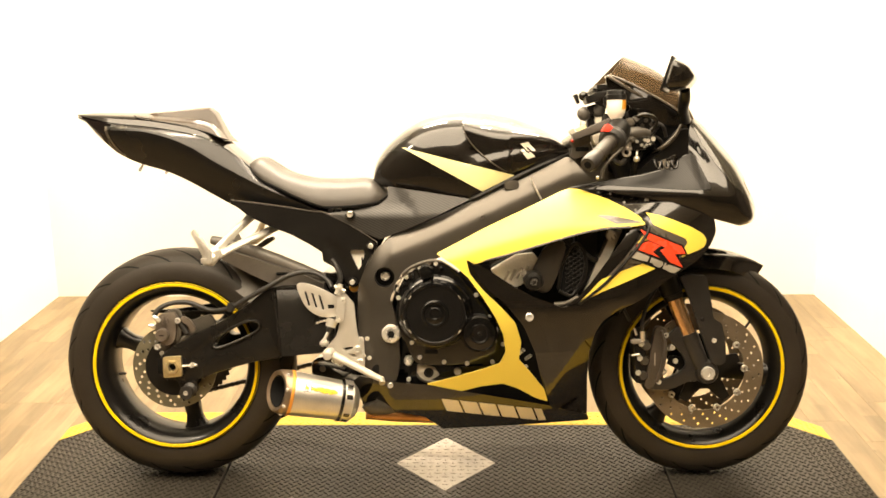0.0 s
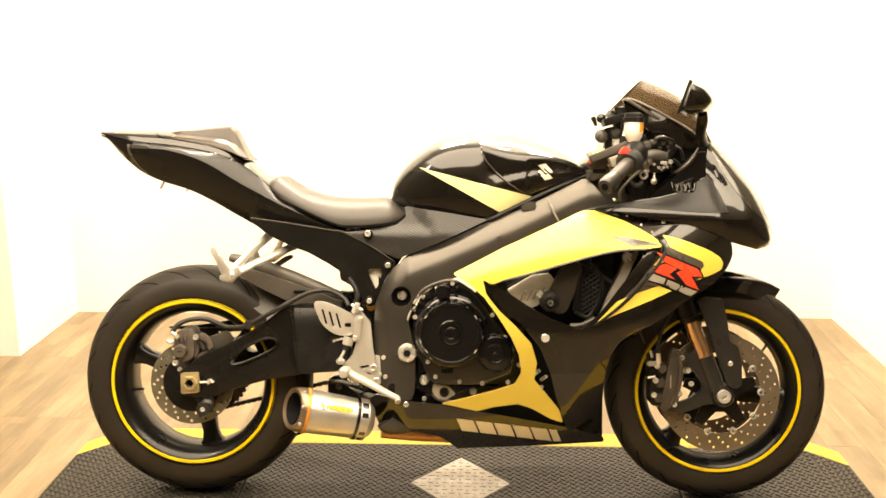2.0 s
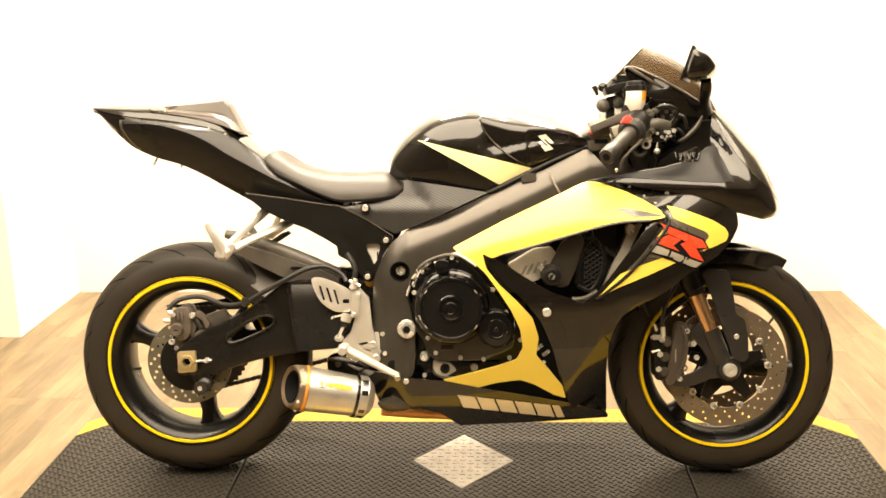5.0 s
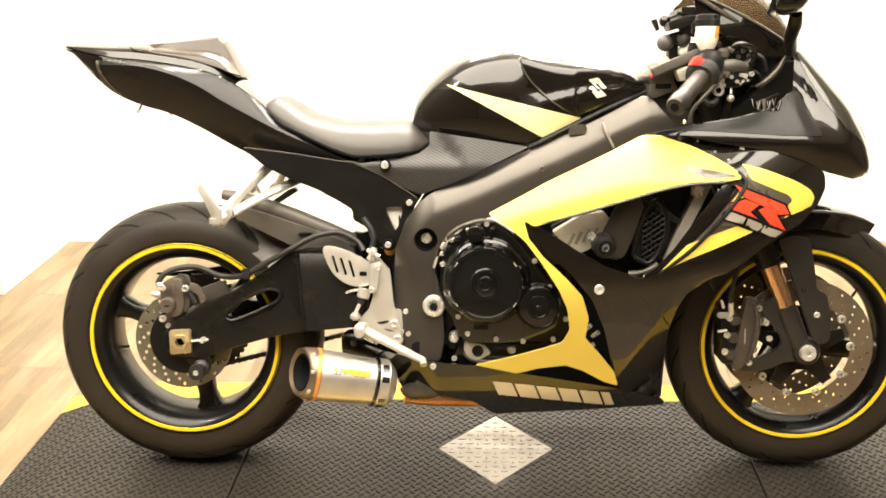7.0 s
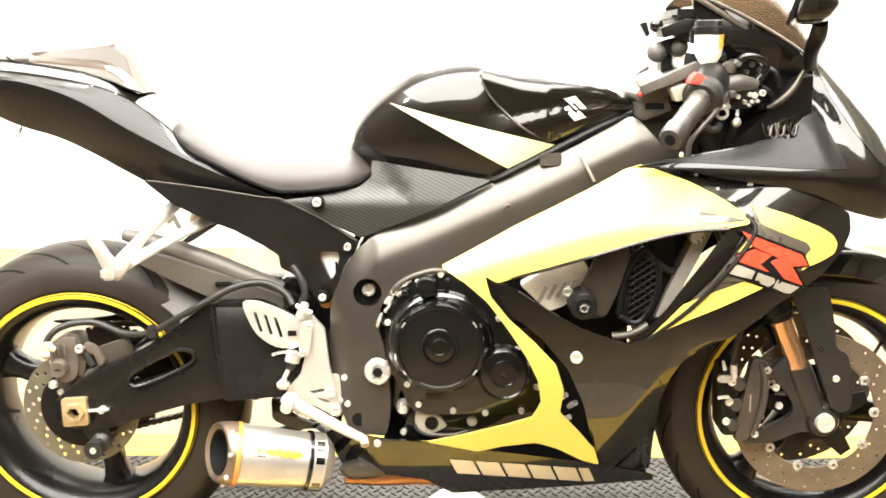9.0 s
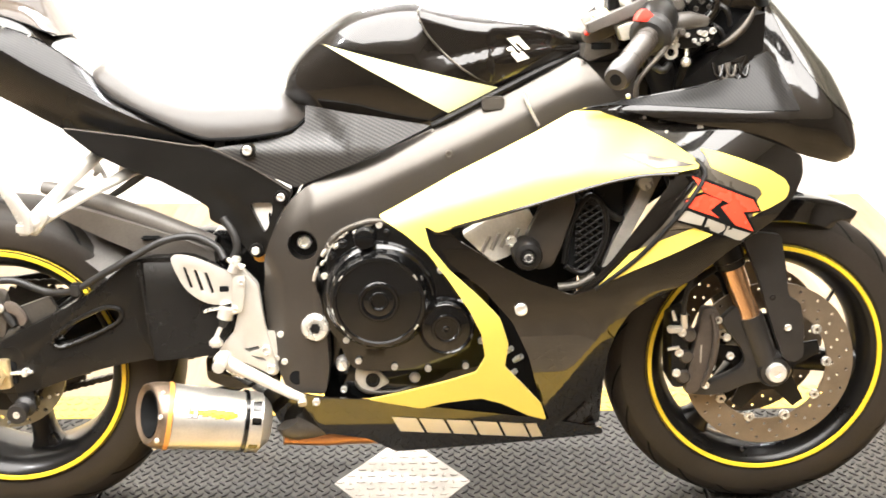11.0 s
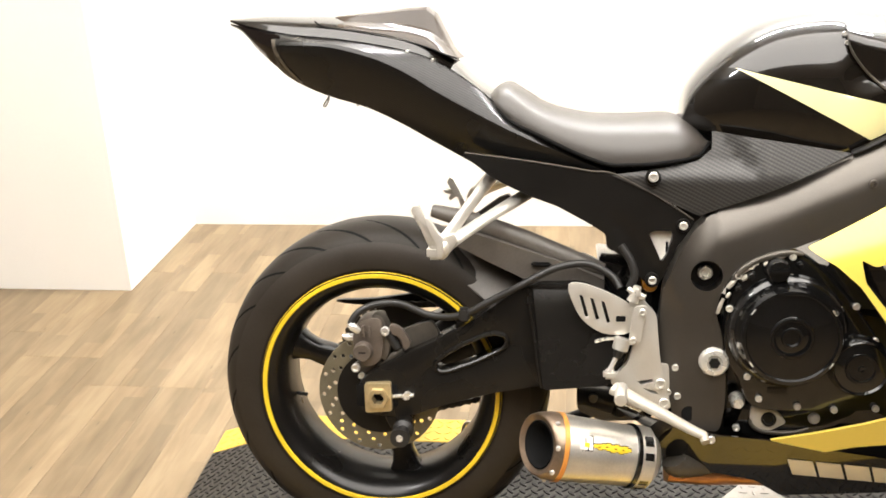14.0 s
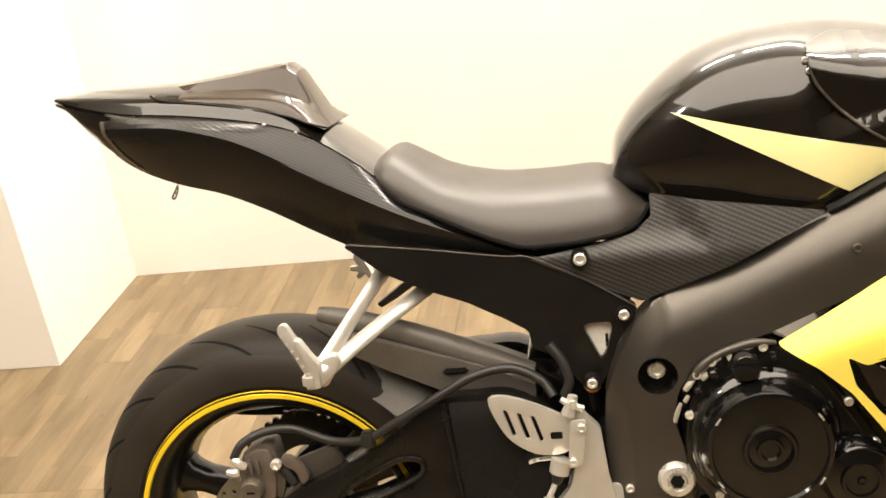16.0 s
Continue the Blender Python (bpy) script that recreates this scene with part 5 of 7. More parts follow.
part("panel_lower_edge", tube([(0.085, fair_y(0.1, 0.6) - 0.006, 0.602), (0.155, fair_y(0.15, 0.62) - 0.008, 0.618), (0.247, fair_y(0.25, 0.64) - 0.008, 0.644), (0.338, fair_y(0.34, 0.67) - 0.008, 0.67), (0.406, fair_y(0.4, 0.685) - 0.008, 0.684), (0.47, fair_y(0.47, 0.69) - 0.007, 0.687)], 0.0035, 8), GLOSS, fair)
part("grey_flash", skin([(0.384, 0.717), (0.419, 0.716), (0.468, 0.707), (0.503, 0.698), (0.435, 0.696)], lambda x, z: yellow_y(x, z) - 0.001, 0.0, 0.012), GREY_DECAL, fair, "graphite flash decal")
over = lambda off: (lambda x, z: black_y(x, z) - off)
part("grey_field", skin([(0.522, 0.716), (0.578, 0.70), (0.628, 0.68), (0.645, 0.66), (0.645, 0.64), (0.611, 0.617), (0.585, 0.605), (0.532, 0.6), (0.44, 0.566), (0.36, 0.513), (0.395, 0.55), (0.44, 0.596), (0.484, 0.65), (0.512, 0.684)], over(0.0008), 0.0, 0.014), GREY_DECAL, fair, "graphite fairing graphic")
part("yellow_band", skin(rounded([(0.512, 0.722), (0.547, 0.714), (0.578, 0.704), (0.628, 0.684), (0.657, 0.667), (0.667, 0.652), (0.661, 0.635), (0.632, 0.623), (0.611, 0.617), (0.598, 0.61), (0.607, 0.638), (0.616, 0.647), (0.608, 0.658), (0.562, 0.677), (0.526, 0.693), (0.523, 0.707)], 0.005), over(0.0016), 0.0, 0.012), YELLOW, fair, "yellow hooked band decal")
part("yellow_band_low", skin([(0.345, 0.503), (0.37, 0.53), (0.399, 0.561), (0.45, 0.582), (0.499, 0.599), (0.532, 0.586), (0.475, 0.561), (0.401, 0.53)], over(0.0016), 0.0, 0.012), YELLOW, fair, "yellow band decal")
part("yellow_corner", skin([(0.501, 0.666), (0.513, 0.655), (0.485, 0.645), (0.488, 0.651)], over(0.0016), 0.0, 0.012), YELLOW, fair, "yellow band decal")
part("dark_outline", skin([(0.488, 0.686), (0.509, 0.68), (0.602, 0.642), (0.615, 0.617), (0.59, 0.616), (0.609, 0.582), (0.565, 0.597), (0.538, 0.61), (0.485, 0.63), (0.48, 0.646), (0.512, 0.657)], over(0.0022), 0.0, 0.012), GAP, fair, "dark outline of the graphic")
part("red_graphic", skin([(0.493, 0.682), (0.507, 0.676), (0.598, 0.639), (0.61, 0.62), (0.581, 0.62), (0.603, 0.586), (0.568, 0.6), (0.542, 0.631), (0.557, 0.636), (0.514, 0.656), (0.503, 0.669)], over(0.003), 0.0, 0.01), RED_DECAL, fair, "angular red graphic")
part("red_graphic", skin([(0.514, 0.653), (0.544, 0.641), (0.524, 0.627), (0.541, 0.613), (0.488, 0.633), (0.483, 0.644)], over(0.003), 0.0, 0.01), RED_DECAL, fair, "angular red graphic")
part("dark_strip", skin(rounded([(0.465, 0.622), (0.47, 0.63), (0.487, 0.6305), (0.603, 0.584), (0.584, 0.570), (0.569, 0.575), (0.491, 0.604), (0.471, 0.61)], 0.003), over(0.0026), 0.0, 0.012), GAP, fair, "dark outline of the silver blocks")
for pts in ([(0.469, 0.622), (0.474, 0.628), (0.487, 0.628), (0.516, 0.616), (0.51, 0.603), (0.484, 0.61), (0.472, 0.614)], [(0.521, 0.614), (0.55, 0.602), (0.552, 0.594), (0.541, 0.588), (0.515, 0.599)], [(0.556, 0.6), (0.562, 0.596), (0.598, 0.583), (0.581, 0.573), (0.569, 0.576), (0.549, 0.586)]):
    part("silver_bar", skin(pts, over(0.0034), 0.0, 0.01), DULL_SILVER, fair, "silver block of the graphic")
part("fairing_seam", tube([(0.502, black_y(0.5, 0.705) - 0.004, 0.706), (0.515, black_y(0.515, 0.69) - 0.004, 0.69), (0.508, black_y(0.505, 0.67) - 0.002, 0.668), (0.47, black_y(0.47, 0.615) - 0.002, 0.618), (0.41, black_y(0.41, 0.55) - 0.002, 0.552), (0.345, black_y(0.345, 0.5), 0.500)], 0.004, 8), SATIN, fair)
part("vent_lip", skin(rounded([(0.506, 0.69), (0.458, 0.684), (0.462, 0.668), (0.44, 0.638), (0.409, 0.597), (0.374, 0.548), (0.342, 0.512), (0.308, 0.487), (0.33, 0.484), (0.40, 0.545), (0.45, 0.60), (0.495, 0.665)], 0.004), lambda x, z: fair_y(x, z) + 0.01 + 0.25 * ease(0.47 - x + 0.9 * (z - 0.66), 0.02), 0.004, 0.012), GLOSS, fair, "gloss black vent lip")
# lower flank graphics
bolt(fair, 0.225, fair_y(0.225, 0.468) - 0.002, 0.468, 0.0105, 0.006, CHROME)
for x, z in ((0.431, 0.766), (0.463, 0.745), (0.488, 0.728), (0.52, 0.751)):
    bolt(fair, x, black_y(x, z) - 0.001, z, 0.003 if z != 0.751 else 0.005, 0.002, CHROME)
# inner black scoop beside the panel
part("scoop", skin([(0.076, 0.606), (0.10, 0.595), (0.235, 0.512), (0.215, 0.47), (0.17, 0.51), (0.115, 0.556)], lambda x, z: fair_y(x, z) + 0.012, 0.004, 0.02), GLOSS, fair)

# -- belly pan --
bel = [(-0.279, 0.318), (-0.205, 0.303), (-0.132, 0.292), (-0.033, 0.282), (0.117, 0.25), (0.29, 0.211), (0.392, 0.18), (0.396, 0.163), (0.207, 0.153), (0.01, 0.148), (-0.013, 0.166), (-0.039, 0.186), (-0.1, 0.2), (-0.168, 0.203), (-0.197, 0.213), (-0.209, 0.248), (-0.228, 0.286)]


def belly_y(x, z):
    return -0.197 + 0.5 * ease(0.31 - 0.15 * max(0, x) - z, 0.01) + 0.2 * max(0, x) + 0.15 * ease(0.222 - 0.12 * max(0, x) - z, 0.008) + 0.33 * max(0, -0.12 - x)


belly = part("belly_pan", skin(rounded(bel, 0.006), belly_y, 0.006, 0.02, 0.0015), GLOSS, bike, "gloss black belly pan")
mirrored(belly, "belly_pan", bike)
part("belly_floor", loft([[(x, -w, z), (x, w, z), (x, w, z - 0.004), (x, -w, z - 0.004)] for x, w, z in ((0.012, 0.05, 0.15), (0.116, 0.05, 0.154), (0.263, 0.05, 0.162), (0.385, 0.05, 0.174))]), SATIN, belly)
bolt(belly, -0.123, -0.186, 0.281, 0.0068, 0.005)
# six plain blocks in place of the maker's lettering, following the pan's slope
for i in range(6):
    x0 = 0.006 + i * 0.0482
    x1, sl = x0 + 0.043, 0.014
    zt0, zt1 = 0.2425 - 0.155 * x0, 0.2425 - 0.155 * x1
    hh = 0.037
    part("letter_block", skin([(x0, zt0), (x1, zt1), (x1 + sl, zt1 - hh), (x0 + sl, zt0 - hh)] if i < 5 else [(x0, zt0), (x0 + 0.02, zt0 - 0.002), (x0 + 0.034, zt0 - hh), (x0 + sl, zt0 - hh)], lambda x, z: belly_y(x, z) - 0.0012, 0.0, 0.01), SILVER_DECAL, belly, "silver decal block")

# -- engine --
block = part("engine_block", box(-0.11, 0.2, -0.12, 0.12, 0.27, 0.53, 0.02), ENGINE, bike, "black engine block")
part("cylinder_head", loft([[(x + 0.16 * 0, -h, 0.50), (x + 0.10, -h, 0.70), (x + 0.10, h, 0.70), (x, h, 0.50)] for x, h in ((0.02, 0.15), (0.18, 0.15))]), ENGINE, block, "dark cylinder head")
part("head_fin", plate(rounded([(0.132, 0.578), (0.17, 0.60), (0.197, 0.616), (0.24, 0.62), (0.252, 0.604), (0.243, 0.585), (0.228, 0.56), (0.211, 0.54), (0.184, 0.53), (0.16, 0.55)], 0.006), -0.2, -0.17, 0.003), LIT_CAST, block, "bare cast cylinder head flank")
for k in range(4):
    part("head_rib", tube([(0.165 + k * 0.016, -0.2, 0.548 + 0.004 * k), (0.178 + k * 0.016, -0.201, 0.575 + 0.004 * k)], 0.0035, 8, 2), CAST, block)
case = smooth_line([(-0.096, 0.535), (-0.068, 0.578), (-0.02, 0.594), (0.016, 0.59), (0.065, 0.553), (0.113, 0.49), (0.152, 0.427), (0.171, 0.377), (0.161, 0.344), (0.115, 0.333), (0.016, 0.33), (-0.057, 0.336), (-0.082, 0.385), (-0.1, 0.414), (-0.108, 0.464)], 3, True)
cc = part("crankcase_cover", plate(case, -0.175, -0.1, 0.006), ENGINE, bike, "gloss black crankcase cover")
part("clutch_cover", lathe([(0.0, -0.214), (0.011, -0.214), (0.0125, -0.2195), (0.0155, -0.2195), (0.017, -0.214), (0.0255, -0.213), (0.029, -0.2195), (0.032, -0.2195), (0.035, -0.2145), (0.07, -0.2135), (0.072, -0.2185), (0.077, -0.218), (0.082, -0.208), (0.086, -0.19), (0.092, -0.186), (0.096, -0.174)], x=-0.008, z=0.468, seg=72), ENGINE, cc, "round black clutch cover")
for a in (35, 145, 215, 325):
    part("cover_mark", tube([(-0.008 + 0.0755 * math.cos(radians(a + d)), -0.2188, 0.468 + 0.0755 * math.sin(radians(a + d))) for d in (-4, 0, 4)], 0.0014, 6, 2), STEEL, cc)
part("starter_cover", lathe([(0.0, -0.206), (0.004, -0.207), (0.006, -0.203), (0.019, -0.203), (0.021, -0.207), (0.024, -0.207), (0.026, -0.202), (0.04, -0.2), (0.043, -0.203), (0.047, -0.198), (0.05, -0.174)], x=0.104, z=0.415, seg=56), ENGINE, cc, "round black starter cover")
part("oil_filler_cap", moved(lathe([(0.0, -0.2), (0.016, -0.2), (0.019, -0.196), (0.019, -0.17)], seg=20), Matrix.Translation((-0.03, 0, 0.572))), ENGINE, cc)
part("filler_grip", box(-0.046, -0.014, -0.208, -0.199, 0.568, 0.577, 0.002), ENGINE, cc)
part("case_rim", tube([(-0.1, -0.176, 0.545), (-0.085, -0.178, 0.568), (-0.06, -0.178, 0.586), (-0.02, -0.178, 0.598), (0.01, -0.176, 0.596)], [0.003, 0.006, 0.005, 0.006, 0.003], 10), DARK_CAST, cc, "bare metal case edge")
for x, z in ((-0.101, 0.505), (-0.089, 0.56), (-0.07, 0.576), (-0.006, 0.592), (-0.087, 0.433), (-0.068, 0.39), (-0.048, 0.352), (0.014, 0.34), (0.072, 0.336), (0.137, 0.34), (0.164, 0.385), (0.128, 0.455), (0.096, 0.512)):
    bolt(cc, x, -0.176, z, 0.0058, 0.006, CAST if z < 0.35 or x > 0.13 else STEEL)
for a_, b_, rr, w_ in ((96, 104, 0.122, 0.0035), (108, 113, 0.116, 0.004), (116, 131, 0.121, 0.003), (128, 134, 0.113, 0.0045), (137, 146, 0.12, 0.004), (148, 153, 0.113, 0.003), (155, 168, 0.117, 0.0032)):
    part("case_lug", tube([(-0.005 + rr * math.cos(radians(d_)), -0.178, 0.472 + rr * math.sin(radians(d_))) for d_ in np.linspace(a_, b_, 4)], [w_ * 0.7, w_ * 1.1, w_ * 0.9], 8, 2), CAST, cc)
for a_, rr, sz in ((98, 0.108, 0.009), (112, 0.107, 0.0075), (126, 0.109, 0.0085), (141, 0.107, 0.007), (84, 0.107, 0.006)):
    cx, cz = -0.005 + rr * math.cos(radians(a_)), 0.472 + rr * math.sin(radians(a_))
    part("case_boss", lathe([(0.0, -0.186), (sz * 0.55, -0.1865), (sz * 0.8, -0.184), (sz, -0.174)], x=cx, z=cz, seg=14), ENGINE, cc)
part("case_badge", box(-0.035, -0.003, -0.1775, -0.1745, 0.361, 0.371, 0.0008), GLOSS, cc)
sump = part("sump_cover", plate(rounded([(-0.082, 0.285), (-0.066, 0.332), (0.042, 0.322), (0.118, 0.325), (0.085, 0.298), (0.0, 0.272), (-0.05, 0.272)], 0.008), -0.15, -0.1, 0.004), ENGINE, bike, "black sump cover with bare metal edges")
part("sump_rim", tube([(-0.05, -0.152, 0.324), (-0.054, -0.154, 0.30), (-0.035, -0.154, 0.286), (0.01, -0.154, 0.284), (0.04, -0.152, 0.292)], [0.002, 0.004, 0.005, 0.004, 0.002], 10), DARK_CAST, sump)
part("sump_plate", plate(rounded([(-0.055, 0.331), (-0.012, 0.323), (0.004, 0.302), (-0.028, 0.284), (-0.05, 0.29), (-0.058, 0.31)], 0.006), -0.157, -0.149, 0.003, [disc_pts(-0.026, 0.308, 0.009, 16)]), CAST, sump, "bare cast plate")
part("sump_plug", lathe([(0.0, -0.154), (0.008, -0.154), (0.009, -0.159), (0.0125, -0.159), (0.014, -0.149)], x=-0.026, z=0.308, seg=20), SATIN, sump)
part("sump_boss", lathe([(0.0, -0.156), (0.006, -0.157), (0.0095, -0.154), (0.01, -0.149)], x=0.048, z=0.31, seg=18), CAST, sump)
part("engine_mount_bolt", lathe([(0.0, -0.168), (0.0085, -0.168), (0.0095, -0.16), (0.0125, -0.156), (0.0125, -0.14)], x=-0.078, z=0.338, seg=18), STEEL, sump)
bolt(sump, -0.078, -0.15, 0.29, 0.006, 0.008)
# inside the fairing vent
part("frame_hanger", plate(rounded([(0.262, 0.632), (0.287, 0.65), (0.314, 0.652), (0.318, 0.631), (0.298, 0.567), (0.28, 0.526), (0.26, 0.52), (0.23, 0.535), (0.232, 0.57)], 0.008), -0.222, -0.2, 0.004), FRAME, block, "grey engine hanger plate")
part("frame_slider", lathe([(0.0, -0.276), (0.009, -0.276), (0.010, -0.268), (0.014, -0.27), (0.021, -0.268), (0.0235, -0.262), (0.0245, -0.215)], x=0.236, z=0.555, seg=32), SATIN, block, "black frame slider")
bolt(block, 0.236, -0.268, 0.555, 0.0085, 0.008, CHROME)
bolt(block, 0.212, -0.222, 0.572, 0.009, 0.012)
part("radiator", box(0.345, 0.40, -0.19, 0.19, 0.46, 0.74, 0.006), SATIN, bike, "black radiator")
mesh_bm = None
for i in range(9):
    for s in (-1, 1):
        x0, z0 = 0.318, 0.52 + i * 0.012
        t_ = tube([(x0 + (0.0 if s > 0 else 0.045), -0.218, z0), (x0 + (0.045 if s > 0 else 0.0), -0.219, z0 + 0.03)], 0.0016, 5, 1)
        mesh_bm = t_ if mesh_bm is None else join(mesh_bm, t_)
horn = part("intake_grille", mesh_bm, SATIN, bike, "black mesh grille")
part("grille_ring", tube([(0.30, -0.214, 0.53), (0.312, -0.216, 0.60), (0.34, -0.217, 0.645), (0.365, -0.217, 0.62), (0.365, -0.217, 0.565), (0.335, -0.216, 0.515), (0.302, -0.214, 0.526)], 0.005, 8), SATIN, horn)
# near-black backing, the dark behind the mesh put into its colour
part("grille_backing", plate(smooth_line([(0.304, 0.53), (0.315, 0.60), (0.34, 0.64), (0.362, 0.618), (0.36, 0.565), (0.333, 0.52)], 3, True), -0.212, -0.16, 0.004), GAP, horn)
part("coolant_hose", tube([(0.31, -0.2, 0.665), (0.35, -0.21, 0.63), (0.385, -0.205, 0.605), (0.40, -0.19, 0.6)], 0.0065, 10), RUBBER, bike)
part("radiator_tank", loft([[(x, -0.205, z), (x + 0.028, -0.205, z + 0.008), (x + 0.028, -0.16, z + 0.008), (x, -0.16, z)] for x, z in ((0.365, 0.52), (0.385, 0.57), (0.41, 0.62), (0.432, 0.668))]), CAST, bike, "bare aluminium radiator end tank")
part("radiator_cap", lathe([(0.0, -0.222), (0.011, -0.222), (0.013, -0.218), (0.013, -0.2)], x=0.43, z=0.664, seg=18), STEEL, bike)
part("hose_joint", tube([(0.29, -0.225, 0.492), (0.32, -0.228, 0.497), (0.35, -0.226, 0.512)], [0.008, 0.006, 0.008], 10), DARK_CAST, bike)
part("airbox_side", box(0.06, 0.34, -0.13, 0.13, 0.62, 0.76, 0.03), SATIN, bike)
for x, z in ((0.205, 0.36), (0.222, 0.345), (0.212, 0.318)):
    part("lower_bracket", tube([(x, -0.17, z), (x + 0.012, -0.18, z + 0.012)], 0.005, 8, 1), STEEL, bike)
# added near-black sheets that stand for the dark inside the fairing
part("dark_backing", plate([(0.03, 0.50), (0.10, 0.64), (0.30, 0.72), (0.48, 0.70), (0.40, 0.52), (0.28, 0.46)], -0.135, -0.13, 0.001), GAP, bike)
part("dark_backing", plate([(0.10, 0.46), (0.20, 0.48), (0.27, 0.38), (0.31, 0.19), (-0.01, 0.21), (0.03, 0.33)], -0.1, -0.095, 0.001), GAP, bike)
part("dark_backing", plate([(-0.12, 0.25), (-0.12, 0.34), (-0.05, 0.36), (0.08, 0.34), (0.08, 0.25)], -0.098, -0.094, 0.001), GAP, bike)
part("header_pipe", tube([(0.36, -0.05, 0.45), (0.38, -0.06, 0.33), (0.30, -0.06, 0.205), (0.10, -0.07, 0.172), (-0.06, -0.1, 0.181), (-0.12, -0.125, 0.19), (-0.19, -0.14, 0.2)], 0.018, 14), COPPER, bike, "heat-tinted exhaust header")

# -- exhaust --
p0, p1 = Vector((-0.218, -0.158, 0.231)), Vector((-0.4, -0.209, 0.271))
ax = (p1 - p0).normalized()
turn = ax.to_track_quat("-Y", "Z").to_matrix().to_4x4()
base = Matrix.Translation(p0) @ turn
L = (p1 - p0).length


def along(profile, seg=48):
    return moved(lathe([(r, -s) for r, s in profile], seg=seg), base)

def slanted(bm):
    """The tail of the silencer is cut at a slant, open towards the outside."""
    inv, b3 = base.inverted(), base.to_3x3()
    out = (b3.inverted() @ Vector((-0.2, -1.0, 0.15))).normalized()
    for v in bm.verts:
        q = inv @ v.co
        f = max(0.0, (-q.y - (L - 0.026)) / 0.048)
        side = q.x * out.x + q.z * out.z
        q.y += 0.5 * side * f
        v.co = base @ q
    return bm


silencer = part("silencer", along([(0.048, 0.026), (0.0505, 0.028), (0.052, 0.06), (0.0562, L - 0.03), (0.0545, L - 0.012)]), CAN, bike, "short brushed metal silencer")
part("end_cap", slanted(along([(0.0545, L - 0.03), (0.0572, L - 0.028), (0.0572, L - 0.012), (0.0555, L + 0.002), (0.0522, L + 0.0105), (0.0498, L + 0.0118), (0.039, L + 0.006), (0.037, L - 0.03), (0.0, L - 0.03)])), BURNT, silencer, "heat-browned metal end cap")
part("outlet", slanted(along([(0.0405, L + 0.0072), (0.0405, L + 0.0086), (0.0385, L + 0.0088), (0.036, L + 0.002), (0.034, L - 0.028), (0.0, L - 0.029)])), GAP, silencer, "dark open outlet")
part("cap_band", along([(0.0565, L - 0.028), (0.0584, L - 0.027), (0.0584, L - 0.02), (0.0565, L - 0.019)]), ORANGE, silencer, "orange tinted band")
part("front_clamp", along([(0.0505, 0.012), (0.0535, 0.013), (0.0545, 0.036), (0.0512, 0.037)]), CAN, silencer, "steel mounting strap")
part("strap_seal", along([(0.0508, 0.036), (0.0548, 0.0365), (0.0553, 0.0435), (0.0515, 0.0445)]), ENGINE, silencer, "black strap seal")
part("front_cone", along([(0.03, -0.006), (0.036, -0.003), (0.045, 0.006), (0.05, 0.012), (0.05, 0.026)]), CAN, silencer)
part("link_pipe", tube([tuple(p0 - ax * 0.02 + Vector((0.02, 0, 0))), tuple(p0 + Vector((0.05, 0.01, -0.014))), (-0.10, -0.11, 0.205)], 0.022, 14), DARK_CAST, silencer)
near = max((radians(k) for k in range(0, 360, 2)), key=lambda a: (base.to_3x3() @ Vector((math.cos(a), 0, math.sin(a)))).dot(Vector((0, -1, 0))))
for k in (-68, -24, 22, 66):
    a = near + radians(k)
    bm = moved(lathe([(0.0, -0.0045), (0.0035, -0.0036), (0.0048, 0.0)], seg=10), Matrix.Translation(base @ Vector((0.056 * math.cos(a), -(L - 0.008), 0.056 * math.sin(a)))))
    part("rivet", bm, CHROME, silencer)


def badge_at(s0, s1, h0, h1, mat, label, lift=0.0006):
    """A flat sticker wrapped on the silencer's near flank: s along it, h up and down."""
    rings = []
    b3 = base.to_3x3()
    mid = max((radians(k) for k in range(0, 360, 2)), key=lambda a: (b3 @ Vector((math.cos(a), 0, math.sin(a)))).dot(Vector((0, -1, 0))))
    turn_ = 1 if (b3 @ Vector((math.cos(mid + 0.3), 0, math.sin(mid + 0.3)))).z > 0 else -1
    for i in range(7):
        h = h0 + (h1 - h0) * i / 6
        row = []
        for s in (s0, s1):
            r = 0.0516 + 0.0046 * (s - 0.05) / 0.13 + lift
            a = mid + turn_ * math.asin(h / r)
            row.append(base @ Vector((r * math.cos(a), -s, r * math.sin(a))))
        rings.append(row)
    return part("silencer_badge", loft(rings, closed=False), mat, silencer, label)


for s_, lo, hi in ((0.058, 0.0275, 0.0315), (0.064, 0.0255, 0.034), (0.0715, 0.0235, 0.0335), (0.079, 0.0255, 0.035), (0.0865, 0.024, 0.034), (0.094, 0.026, 0.0355), (0.1015, 0.0275, 0.0345), (0.109, 0.0265, 0.0335), (0.1165, 0.0285, 0.033)):
    badge_at(s_ - 0.001, s_ + 0.0085, lo - 0.0011, hi + 0.0011, GAP, "black badge edge", 0.0004)
    badge_at(s_, s_ + 0.0076, lo, hi, YELLOW_TAPE, "yellow badge stroke", 0.0009)
for s_, h_ in ((0.069, 0.029), (0.083, 0.0295), (0.098, 0.031), (0.112, 0.03)):
    badge_at(s_, s_ + 0.005, h_ - 0.0007, h_ + 0.0007, GAP, "black badge stroke", 0.0014)
badge_at(0.1242, 0.1498, 0.0222, 0.0428, GAP, "black badge edge", 0.0004)
badge_at(0.126, 0.148, 0.024, 0.041, WHITE_DECAL, "white badge block", 0.0012)
badge_at(0.1375, 0.1395, 0.0345, 0.041, GAP, "dark badge stroke", 0.0016)
badge_at(0.133, 0.135, 0.024, 0.0285, GAP, "dark badge stroke", 0.0016)
